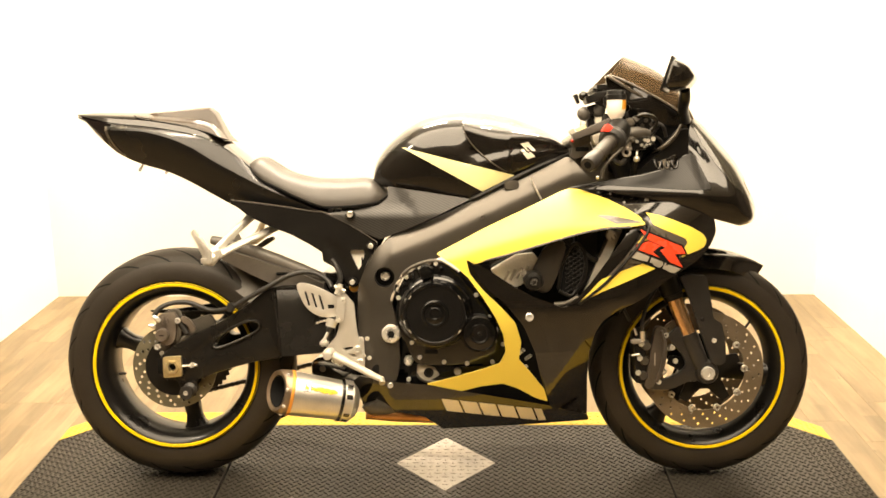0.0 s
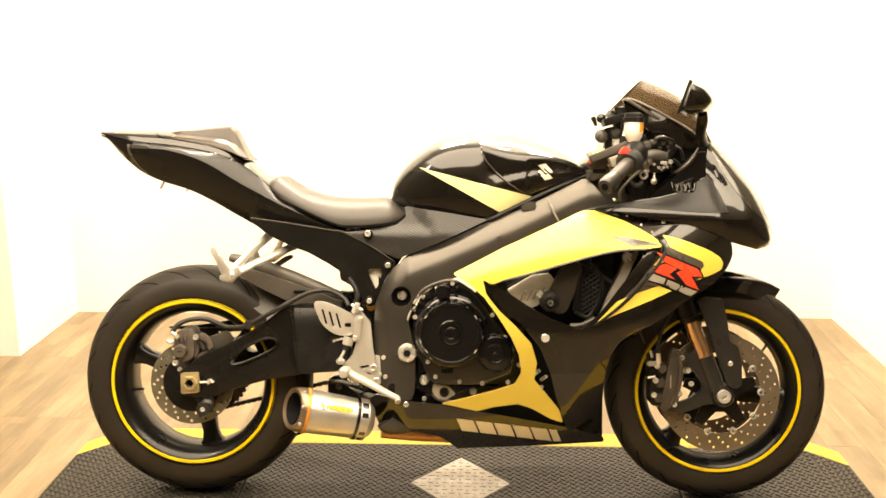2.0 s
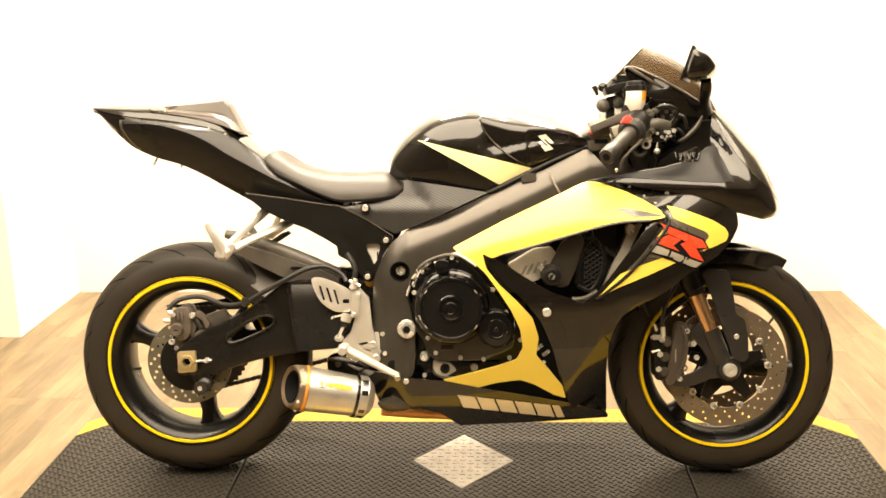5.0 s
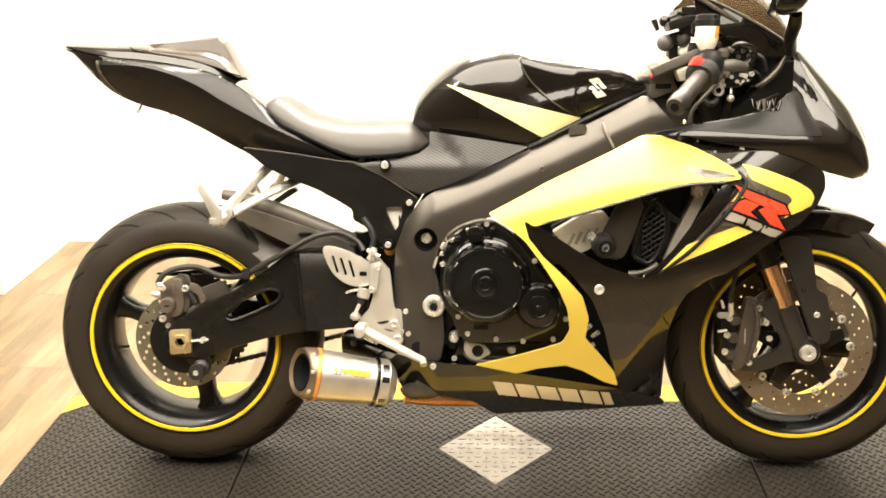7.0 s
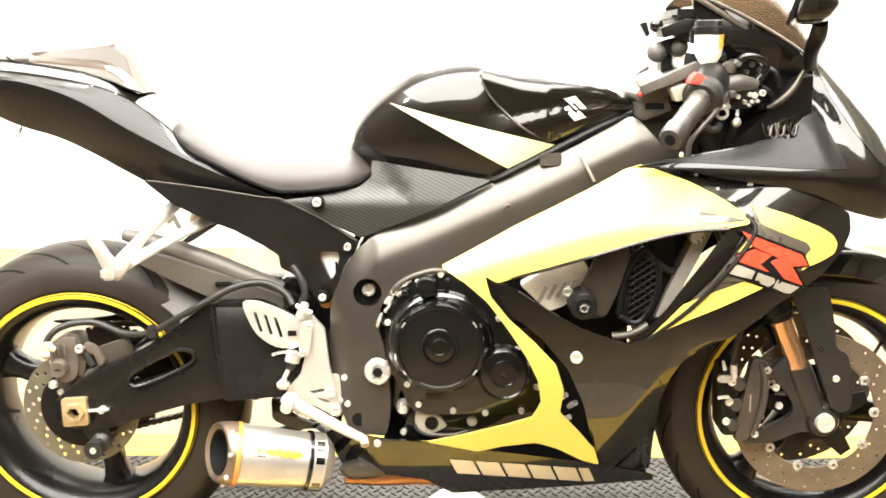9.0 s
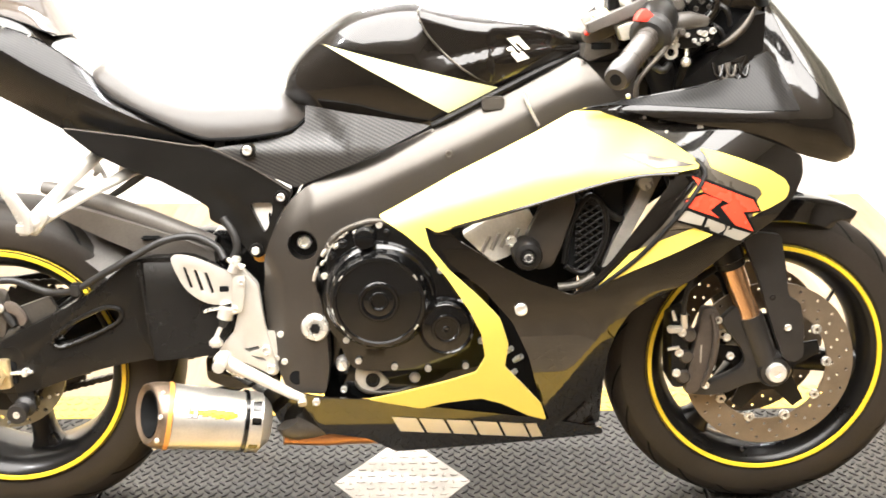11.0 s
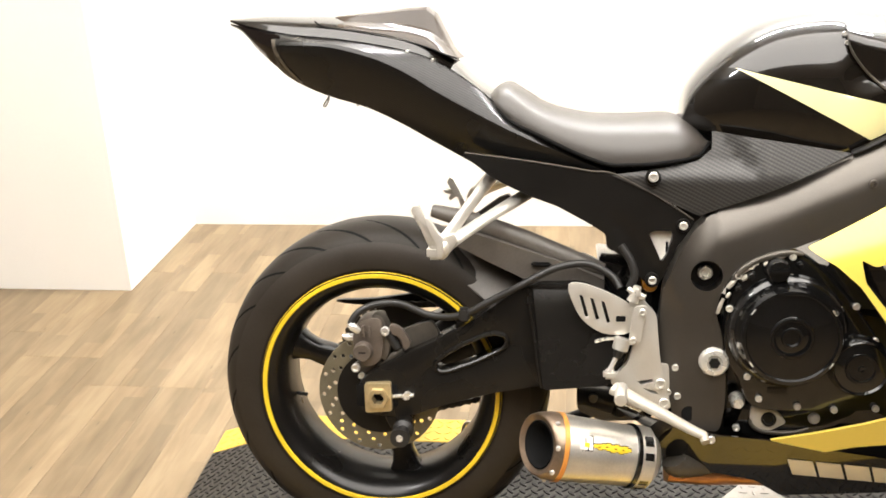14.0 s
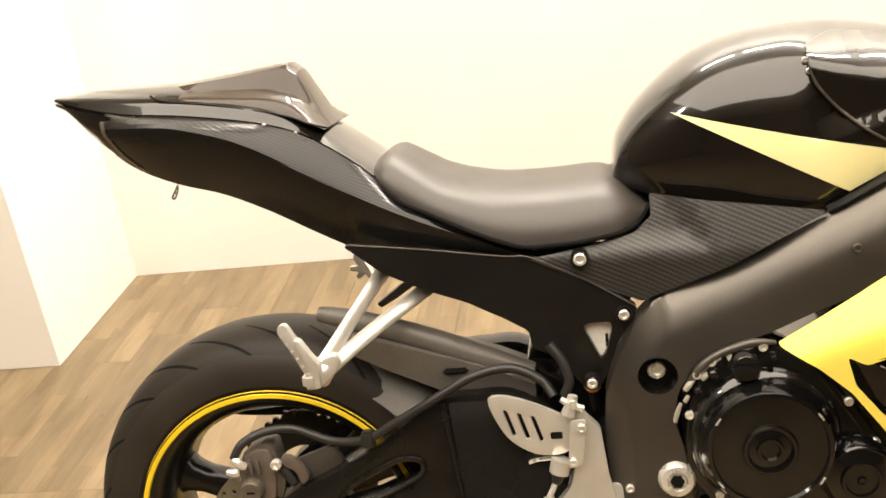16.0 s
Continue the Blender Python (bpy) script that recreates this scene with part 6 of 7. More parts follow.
badge_at(0.1315, 0.1405, 0.0285, 0.0345, YELLOW_TAPE, "yellow badge spark", 0.0015)
for h_ in (-0.044, -0.024, 0.024, 0.044):
    badge_at(0.0165, 0.0325, h_ - 0.0055, h_ + 0.0055, ENGINE, "dark pad on the strap", 0.0036)

# -- foot controls --
heel = part("heel_guard", plate(smooth_line([(-0.361, 0.547), (-0.335, 0.55), (-0.29, 0.533), (-0.256, 0.513), (-0.247, 0.495), (-0.254, 0.472), (-0.274, 0.463), (-0.305, 0.466), (-0.334, 0.485), (-0.351, 0.512)], 3, True), -0.193, -0.187, 0.0015, [rounded([(x, 0.531 - i * 0.005), (x + 0.006, 0.5295 - i * 0.005), (x + 0.016, 0.494 - i * 0.005), (x + 0.0105, 0.492 - i * 0.005)], 0.002) for i, x in enumerate((-0.343, -0.325, -0.307))]), SILVER, bike, "silver heel guard with three slots")
heel.location = (0.0, 0.024, -0.009)
part("guard_window", box(-0.282, -0.266, -0.1945, -0.1925, 0.486, 0.496, 0.001), GAP, heel)
bracket = part("rearset_bracket", plate(rounded([(-0.262, 0.519), (-0.243, 0.521), (-0.23, 0.505), (-0.216, 0.49), (-0.209, 0.42), (-0.2, 0.375), (-0.188, 0.33), (-0.198, 0.324), (-0.235, 0.345), (-0.272, 0.36), (-0.29, 0.37), (-0.282, 0.383), (-0.262, 0.405), (-0.252, 0.44), (-0.256, 0.475)], 0.006), -0.186, -0.172, 0.002, [rounded([(-0.246, 0.3745), (-0.22, 0.3795), (-0.219, 0.374), (-0.238, 0.3685)], 0.002), rounded([(-0.236, 0.363), (-0.214, 0.358), (-0.208, 0.3525), (-0.222, 0.3545)], 0.002)]), SILVER, bike, "silver rider footrest bracket")
bracket.location = (0, 0.014, 0)
part("guard_strap", plate(rounded([(-0.254, 0.508), (-0.232, 0.509), (-0.243, 0.444), (-0.262, 0.44)], 0.006), -0.199, -0.193, 0.001), SILVER, bracket)
bolt(bracket, -0.24, -0.199, 0.498, 0.006, 0.005)
bolt(bracket, -0.254, -0.199, 0.45, 0.006, 0.005)
bolt(bracket, -0.207, -0.187, 0.372, 0.0095, 0.006)
bolt(bracket, -0.2, -0.187, 0.338, 0.0095, 0.006)
bolt(bracket, -0.192, -0.17, 0.352, 0.005, 0.006)
part("bracket_lug", plate(rounded([(-0.215, 0.40), (-0.193, 0.402), (-0.185, 0.34), (-0.196, 0.325), (-0.215, 0.345)], 0.006), -0.172, -0.162, 0.002), SILVER, bracket)
part("master_cylinder", tube([(-0.256, -0.19, 0.514), (-0.251, -0.19, 0.529), (-0.248, -0.19, 0.54)], [0.01, 0.008, 0.0065], 12, 2), SILVER, bracket, "silver rear brake master cylinder")
part("banjo", lathe([(0.0, -0.012), (0.006, -0.012), (0.0065, 0.012), (0.0, 0.012)], seg=10), STEEL, bracket).location = (-0.249, -0.19, 0.531)
part("banjo_union", tube([(-0.264, -0.19, 0.536), (-0.25, -0.191, 0.527), (-0.236, -0.191, 0.521)], [0.004, 0.006, 0.005], 10, 2), STEEL, bracket)
part("cylinder_cap", tube([(-0.27, -0.188, 0.45), (-0.275, -0.19, 0.431)], [0.0135, 0.0135], 16, 1), SILVER, bracket)
part("cylinder_boot", tube([(-0.275, -0.19, 0.432), (-0.28, -0.192, 0.417)], [0.01, 0.006], 14, 1), RUBBER, bracket)
part("push_rod", tube([(-0.279, -0.192, 0.422), (-0.288, -0.196, 0.404), (-0.293, -0.197, 0.391)], [0.0042, 0.0042, 0.0065], 10, 1), CHROME, bracket)
part("rod_clevis", box(-0.302, -0.28, -0.205, -0.188, 0.382, 0.398, 0.004), SILVER, bracket)
part("spring_stay", tube([(-0.315, -0.165, 0.436), (-0.30, -0.17, 0.442), (-0.275, -0.175, 0.446)], 0.003, 8), STEEL, bracket)
pedal = part("brake_pedal", tube([(-0.285, -0.2, 0.372), (-0.262, -0.215, 0.364), (-0.215, -0.225, 0.343), (-0.165, -0.232, 0.318), (-0.14, -0.236, 0.308)], [0.0125, 0.012, 0.0105, 0.009, 0.0075], 14, squash=0.6), DULL_SILVER, bike, "silver brake pedal")
part("pedal_tip", tube([(-0.142, -0.23, 0.309), (-0.139, -0.243, 0.299)], [0.007, 0.0075], 14, 1), DULL_SILVER, pedal)
part("pedal_spring", tube([(-0.268, -0.208, 0.352), (-0.255, -0.21, 0.345), (-0.24, -0.212, 0.34)], 0.005, 10), STEEL, pedal)
peg = part("rider_footpeg", tube([(-0.272, -0.2, 0.372), (-0.273, -0.22, 0.371), (-0.275, -0.245, 0.369)], [0.0105, 0.0095, 0.009], 14, 3), SILVER, bike, "knurled silver rider footpeg")
for k in range(7):
    part("peg_knurl", lathe([(0.0092, -0.0016), (0.0104, -0.0009), (0.0104, 0.0009), (0.0092, 0.0016)], seg=16), SILVER, peg).location = (-0.273 - 0.0003 * k, -0.21 - k * 0.005, 0.3708 - 0.0003 * k)
part("peg_end", lathe([(0.0, -0.004), (0.0095, -0.003), (0.0108, 0.0), (0.0095, 0.004)], seg=18), SILVER, peg).location = (-0.2752, -0.2465, 0.3688)

# passenger footrest brackets
pf = part("passenger_footrest", join(
    tube([(-0.568, -0.265, 0.612), (-0.553, -0.257, 0.625), (-0.54, -0.245, 0.637)], [0.008, 0.017, 0.013], 12, 3, squash=0.7),
    tube([(-0.557, -0.262, 0.62), (-0.538, -0.24, 0.645), (-0.51, -0.18, 0.682), (-0.474, -0.1, 0.725), (-0.456, -0.03, 0.744)], [0.0145, 0.0115, 0.0105, 0.0125, 0.012], 14, 4, squash=0.6),
    tube([(-0.557, -0.262, 0.618), (-0.53, -0.24, 0.634), (-0.48, -0.18, 0.66), (-0.412, -0.1, 0.692), (-0.39, -0.03, 0.705)], [0.0145, 0.0115, 0.0105, 0.0125, 0.012], 14, 4, squash=0.6)), SILVER, bike, "silver cast passenger footrest bracket")
pf.location = (-0.014, 0.035, -0.012)
part("peg_hinge", box(-0.572, -0.549, -0.282, -0.25, 0.608, 0.63, 0.005), SILVER, pf)
part("folded_peg", plate(rounded([(-0.584, 0.697), (-0.593, 0.696), (-0.597, 0.686), (-0.582, 0.659), (-0.569, 0.629), (-0.557, 0.608), (-0.549, 0.61), (-0.553, 0.635), (-0.561, 0.65), (-0.572, 0.674)], 0.004), -0.276, -0.265, 0.003), SILVER, pf)
for k in range(6):
    part("peg_tooth", box(-0.0015, 0.0015, -0.278, -0.263, -0.0017, 0.0017, 0.0006), SILVER, pf).matrix_basis = Matrix.Translation((-0.591 + 0.0055 * k, 0, 0.681 - 0.0105 * k)) @ Matrix.Rotation(radians(25), 4, "Y")
part("peg_spring_plate", plate(rounded([(-0.546, 0.612), (-0.545, 0.644), (-0.555, 0.657), (-0.567, 0.677), (-0.574, 0.678), (-0.565, 0.655), (-0.556, 0.634), (-0.555, 0.612)], 0.003), -0.286, -0.272, 0.002), SILVER, pf)
part("casting_web", plate(rounded([(-0.568, 0.607), (-0.546, 0.603), (-0.524, 0.633), (-0.528, 0.648), (-0.548, 0.642)], 0.006), -0.262, -0.246, 0.003), SILVER, pf)
for src, nm in ((pf, "passenger_footrest"),):
    left = mirrored(src, nm, bike, CAST)
part("folded_peg", plate(rounded([(-0.6, 0.667), (-0.592, 0.662), (-0.569, 0.614), (-0.577, 0.604), (-0.586, 0.626), (-0.598, 0.642), (-0.606, 0.655)], 0.003), 0.19, 0.21, 0.002), LIT_CAST, left)
part("left_strut", plate(rounded([(-0.479, 0.64), (-0.472, 0.631), (-0.531, 0.594), (-0.556, 0.581), (-0.564, 0.588), (-0.54, 0.604), (-0.497, 0.634)], 0.004), 0.14, 0.16, 0.003), DARK_CAST, left)
part("hook", plate(rounded([(-0.614, 0.64), (-0.59, 0.641), (-0.586, 0.628), (-0.599, 0.618), (-0.605, 0.623), (-0.599, 0.631), (-0.612, 0.633)], 0.002), 0.194, 0.206, 0.001), LIT_CAST, left)
# linkage, and an added dark block that fills the gap between swingarm and frame
pivot = part("pivot_filler", plate(rounded([(-0.315, 0.56), (-0.20, 0.54), (-0.175, 0.45), (-0.18, 0.33), (-0.25, 0.31), (-0.275, 0.36), (-0.27, 0.46)], 0.012), -0.075, 0.075, 0.004), ENGINE, bike, "black block at the swingarm pivot")
part("suspension_link", plate(rounded([(-0.345, 0.318), (-0.26, 0.33), (-0.2, 0.30), (-0.21, 0.255), (-0.30, 0.25), (-0.345, 0.27)], 0.012), -0.045, 0.045, 0.004), ENGINE, pivot, "black suspension linkage")
part("link_bolt", lathe([(0.0, -0.052), (0.008, -0.052), (0.009, -0.044)], x=-0.315, z=0.296, seg=12), DARK_CAST, pivot)
# side stand
stand = part("side_stand", tube([(-0.13, 0.15, 0.27), (-0.40, 0.2, 0.14), (-0.59, 0.23, 0.062)], [0.014, 0.012, 0.011], 12), SATIN, bike)
part("stand_foot", box(-0.625, -0.57, 0.21, 0.25, 0.043, 0.06, 0.002), SATIN, stand)

# -- front end --
fork_dir = Vector((0.115, 0, -0.285)).normalized()


def on_fork(s, y, dx=0.0):
    q = Vector((0.602, y, 0.516)) + fork_dir * s
    return (q.x + dx, q.y, q.z)


for y, nm in ((-0.1, "fork_leg"), (0.1, "fork_leg")):
    leg = part(nm, tube([on_fork(-0.42, y), on_fork(-0.02, y)], [0.027, 0.027], 24, 1), SATIN, bike, "black upper fork tube")
    part("fork_clamp", tube([on_fork(-0.04, y), on_fork(0.012, y), on_fork(0.014, y), on_fork(0.027, y)], [0.03, 0.0295, 0.0265, 0.0255], 24, 1), SATIN, leg)
    part("fork_slider", tube([on_fork(0.0, y), on_fork(0.15, y)], [0.0205, 0.0205], 24, 1), GOLD, leg, "gold fork slider")
    part("fork_foot", tube([on_fork(0.125, y), on_fork(0.15, y), on_fork(0.2, y), on_fork(0.25, y)], [0.0235, 0.024, 0.023, 0.021], 20, 2), FORK_BLACK, leg, "black fork bottom")
    part("axle_boss", lathe([(0.0, y - 0.022 if y < 0 else y + 0.022), (0.026, y - 0.02 if y < 0 else y + 0.02), (0.031, y - 0.012 if y < 0 else y + 0.012), (0.031, y + 0.02 if y < 0 else y - 0.02)], x=0.697, z=0.298, seg=28), FORK_BLACK, leg)
    part("fork_cap", lathe([(0.0, -0.008), (0.018, -0.008), (0.026, -0.004), (0.026, 0.02)], seg=20), CHROME, leg).matrix_basis = Matrix.Translation(on_fork(-0.425, y)) @ Matrix.Rotation(radians(-70), 4, "X")
part("front_axle", lathe([(0.0, -0.127), (0.006, -0.127), (0.0065, -0.132), (0.016, -0.132), (0.018, -0.129), (0.018, -0.118)], x=0.697, z=0.298, seg=28), CHROME, bike, "polished front axle end")
part("caliper_bracket", plate(smooth_line([(0.64, 0.43), (0.665, 0.41), (0.69, 0.33), (0.685, 0.28), (0.65, 0.272), (0.60, 0.252), (0.545, 0.255), (0.55, 0.268), (0.60, 0.285), (0.64, 0.31), (0.635, 0.34), (0.60, 0.385), (0.60, 0.40)], 3, True), -0.112, -0.094, 0.004), FORK_BLACK, bike)
for sgn, nm in ((-1, "front_caliper"), (1, "front_caliper")):
    body = plate(smooth_line([(0.562, 0.418), (0.586, 0.415), (0.592, 0.385), (0.585, 0.34), (0.57, 0.29), (0.557, 0.262), (0.536, 0.26), (0.537, 0.29), (0.547, 0.345), (0.555, 0.39)], 3, True), sgn * 0.122, sgn * 0.096, 0.005)
    fcal = part(nm, body, CALIPER, bike, "dark grey four-piston front caliper")
    part("caliper_inner", plate(rounded([(0.505, 0.40), (0.54, 0.41), (0.535, 0.27), (0.51, 0.27)], 0.01), sgn * 0.12, sgn * 0.04, 0.005), SATIN, fcal)
    if sgn < 0:
        for z_ in (0.30, 0.338, 0.376):
            bolt(fcal, 0.517 + 0.1 * (z_ - 0.3), -0.121, z_, 0.0075, 0.006)
        for x_, z_ in ((0.588, 0.398), (0.571, 0.275), (0.605, 0.365), (0.613, 0.33)):
            bolt(fcal, x_, -0.118, z_, 0.007, 0.007)
        part("caliper_ridge", tube([(0.575, -0.123, 0.41), (0.585, -0.126, 0.37), (0.58, -0.126, 0.32), (0.565, -0.123, 0.275)], [0.004, 0.006, 0.006, 0.004], 10), CALIPER, fcal)
        for z_ in (0.292, 0.33, 0.37):
            part("piston_housing", lathe([(0.0, -0.126), (0.01, -0.126), (0.013, -0.122), (0.014, -0.11)], x=0.53 + 0.1 * (z_ - 0.29), z=z_, seg=18), DARK_CAST, fcal)
        part("pad_pin", tube([(0.5, -0.122, 0.345), (0.52, -0.125, 0.349)], 0.0035, 8, 1), CHROME, fcal)
        part("bleed_nipple", tube([(0.512, -0.118, 0.398), (0.507, -0.12, 0.416)], [0.004, 0.0035, 0.0025], 8, 2), CHROME, fcal)
        part("banjo_block", box(0.497, 0.524, -0.13, -0.115, 0.376, 0.389, 0.003), CHROME, fcal)
        part("caliper_label", box(0.5585, 0.5615, -0.1228, -0.1215, 0.318, 0.352, 0.0006), DULL_SILVER, fcal)
part("front_brake_hose", tube([(0.53, -0.118, 0.39), (0.525, -0.125, 0.43), (0.54, -0.12, 0.48), (0.57, -0.11, 0.53)], 0.005, 8), RUBBER, bike)
part("hose_ferrule", tube([(0.529, -0.119, 0.383), (0.526, -0.123, 0.41)], 0.0068, 10, 1), CHROME, bike)
part("steering_stop_cable", tube([(0.50, -0.08, 0.43), (0.48, -0.1, 0.47), (0.47, -0.11, 0.52)], 0.004, 8), RUBBER, bike)
# front mudguard
rings = []
for t in np.linspace(0, 1, 18):
    a = radians(57 + 92 * (1 - t))
    r = 0.316 + 0.004 * t
    hw = 0.066 * min(1.0, 0.25 + 3.2 * (t * (1 - t)) ** 0.6 + (0.35 if t < 0.5 else 0))
    if t > 0.75:
        hw *= 1 - 0.75 * ((t - 0.75) / 0.25) ** 1.6
    row = []
    for k in range(11):
        u = -1 + 2 * k / 10
        rr = r - 0.05 * abs(u) ** 2.5
        row.append((0.697 + rr * math.cos(a), hw * u * 1.15, 0.298 + rr * math.sin(a)))
    row2 = [(0.697 + (p[0] - 0.697) * 0.99, p[1] * 0.96, 0.298 + (p[2] - 0.298) * 0.99) for p in row[::-1]]
    rings.append(row + row2)
mud = part("front_mudguard", loft(rings), GLOSS, bike, "gloss black front mudguard", 50)
stay = [(0.622, 0.548), (0.65, 0.556), (0.69, 0.552), (0.702, 0.49), (0.708, 0.442), (0.73, 0.43), (0.74, 0.385), (0.742, 0.328), (0.726, 0.318), (0.706, 0.326), (0.686, 0.38), (0.668, 0.43), (0.652, 0.48)]
part("mudguard_stay", skin(rounded(stay, 0.008), lambda x, z: -0.128 + 0.06 * max(0, z - 0.45), 0.016, 0.03, 0.003), FORK_BLACK, mud, "black mudguard leg")
bolt(mud, 0.71, -0.129, 0.385, 0.0065, 0.004)
bolt(mud, 0.68, -0.126, 0.44, 0.0055, 0.003, SATIN)

# -- nose fairing --
x_front = curve_fn([(0.66, 0.74), (0.678, 0.80), (0.693, 0.832), (0.707, 0.836), (0.757, 0.825), (0.829, 0.792), (0.886, 0.749), (0.957, 0.684), (0.99, 0.65)])


def nose_y(x, z):
    s = max(0.0, min(1.0, (x_front(z) - x) / 0.16))
    w = 0.205 * (1 - 0.34 * max(0.0, min(1.0, (z - 0.76) / 0.22)))
    y = w * (0.12 * s + 0.88 * (1 - (1 - min(1.0, s * 1.7)) ** 2.2) ** 0.62)
    crease = float(np.interp(x, [0.32, 0.5, 0.64, 0.75, 0.83], [0.787, 0.782, 0.774, 0.745, 0.70]))
    y -= 0.35 * ease(crease - z, 0.02) * min(1, s * 2)
    y -= 0.55 * ease(z - crease, 0.02) * min(1.0, s * 1.5) * max(0.2, min(1.0, (0.78 - x) / 0.12))
    return -max(0.0, y)


nose_out = [(0.318, 0.78), (0.40, 0.797), (0.514, 0.814), (0.585, 0.832), (0.622, 0.858), (0.642, 0.90), (0.652, 0.945), (0.672, 0.958), (0.706, 0.934), (0.747, 0.889), (0.79, 0.833), (0.81, 0.792), (0.823, 0.757), (0.831, 0.727), (0.834, 0.707), (0.826, 0.692), (0.79, 0.684), (0.763, 0.682), (0.70, 0.699), (0.667, 0.711), (0.567, 0.747), (0.464, 0.763), (0.40, 0.778)]
nose = part("nose_fairing", skin(rounded(nose_out, 0.006), nose_y, 0.004, 0.008, 0.0012), GLOSS, bike, "gloss black nose fairing")
mirrored(nose, "nose_fairing", bike)
part("carbon_cheek", skin(rounded([(0.33, 0.785), (0.40, 0.796), (0.514, 0.812), (0.583, 0.83), (0.618, 0.856), (0.646, 0.868), (0.664, 0.83), (0.682, 0.775), (0.606, 0.777), (0.53, 0.782), (0.435, 0.788), (0.378, 0.788)], 0.004), lambda x, z: nose_y(x, z) - 0.0015, 0.0, 0.012), CARBON_NOSE, nose, "carbon fibre cheek panel")
part("headlight", skin(rounded([(0.79, 0.806), (0.801, 0.785), (0.807, 0.762), (0.8, 0.755), (0.786, 0.775), (0.78, 0.797)], 0.004), lambda x, z: nose_y(x, z) - 0.0034, 0.0, 0.005), HEADLIGHT, nose, "dark headlight lens")
part("chin", loft([[(x, -w, zt), (x + 0.008, -w * 0.7, zb), (x + 0.008, w * 0.7, zb), (x, w, zt)] for x, w, zt, zb in ((0.55, 0.15, 0.72, 0.66), (0.65, 0.145, 0.70, 0.63), (0.69, 0.125, 0.70, 0.645), (0.708, 0.09, 0.694, 0.665))]), GLOSS, nose)
# front facet; the wall's reflection is put into its grey
part("nose_face", skin(rounded([(0.656, 0.946), (0.672, 0.957), (0.706, 0.934), (0.747, 0.889), (0.79, 0.833), (0.81, 0.792), (0.821, 0.757), (0.829, 0.727), (0.831, 0.71), (0.80, 0.735), (0.765, 0.765), (0.735, 0.79), (0.70, 0.84), (0.674, 0.89)], 0.005), lambda x, z: nose_y(x, z) - 0.0014, 0.0, 0.006), paint("grey_nose_reflection", (0.03, 0.028, 0.022), 0.22, coat=0.7, vary=0.1, bump=0.0, spec=0.4), nose, "glossy nose front, its grey stands for the mirrored wall")
# windscreen bubble
C0, C1 = (0.488, 1.122), (0.68, 0.958)
E0, E1 = (0.432, 1.06), (0.672, 0.952)
rings = []
for t in np.linspace(0, 1, 14):
    bulge = 0.022 * math.sin(math.pi * t)
    cx, cz = C0[0] + (C1[0] - C0[0]) * t + bulge, C0[1] + (C1[1] - C0[1]) * t + bulge
    ex, ez = E0[0] + (E1[0] - E0[0]) * t, E0[1] + (E1[1] - E0[1]) * t - 0.012 * math.sin(math.pi * t)
    hw = 0.125 * (1 - t ** 2.2) + 0.012
    row = []
    for k in range(13):
        u = -1 + 2 * k / 12
        q = 1 - abs(u) ** 2.3
        row.append((ex + (cx - ex) * q, hw * u, ez + (cz - ez) * q))
    rings.append(row + [(p[0] - 0.002, p[1] * 0.985, p[2] - 0.002) for p in row[::-1]])
screen = part("windscreen", loft(rings), SCREEN, bike, "smoked brown windscreen")
rows = [rings[i][0] for i in range(14)]
part("screen_trim", tube([(p[0], p[1] - 0.001, p[2]) for p in rows], 0.0045, 8, 1), GREY_DECAL, screen)
part("screen_trim", tube([(p[0], -p[1] + 0.001, p[2]) for p in rows], 0.0045, 8, 1), GREY_DECAL, screen)
side = [(0.425, 1.056), (0.442, 1.06), (0.478, 1.046), (0.531, 1.019), (0.6, 0.98), (0.638, 0.952), (0.64, 0.932), (0.605, 0.935), (0.565, 0.943), (0.502, 0.973), (0.452, 1.016), (0.432, 1.031)]
sp = part("screen_side_panel", skin(rounded(side, 0.005), lambda x, z: -0.128 + 0.3 * max(0, x - 0.58) + 0.25 * max(0.0, 0.985 - z), 0.003, 0.012), GLOSS, screen, "dark side panel below the screen")
part("panel_rim", tube([(0.424, -0.131, 1.058), (0.442, -0.131, 1.0615), (0.478, -0.131, 1.0475), (0.531, -0.131, 1.0205), (0.6, -0.125, 0.9815), (0.638, -0.113, 0.953)], [0.0035, 0.003, 0.003, 0.003, 0.0025, 0.002], 8), GREY_DECAL, sp)
mirrored(sp, "screen_side_panel", screen)
duct = part("intake_duct", loft([[(x, -0.05, zt), (x, -w, zt - 0.006), (x, -w, zb), (x, -0.05, zb)] for x, w, zt, zb in ((0.49, 0.13, 0.82, 0.79), (0.515, 0.14, 0.835, 0.80), (0.565, 0.145, 0.876, 0.81), (0.61, 0.14, 0.93, 0.83), (0.638, 0.125, 0.935, 0.86))]), SATIN, bike, "black intake duct")
# added near-black box that hides the bright wall behind the cockpit
part("cockpit_filler", box(0.47, 0.64, -0.1, 0.1, 0.86, 0.965, 0.02), GAP, bike)
part("duct_rib", tube([(0.555, -0.15, 0.876), (0.575, -0.155, 0.888), (0.597, -0.155, 0.91), (0.614, -0.148, 0.938)], [0.003, 0.006, 0.006, 0.003], 10), DARK_CAST, duct)
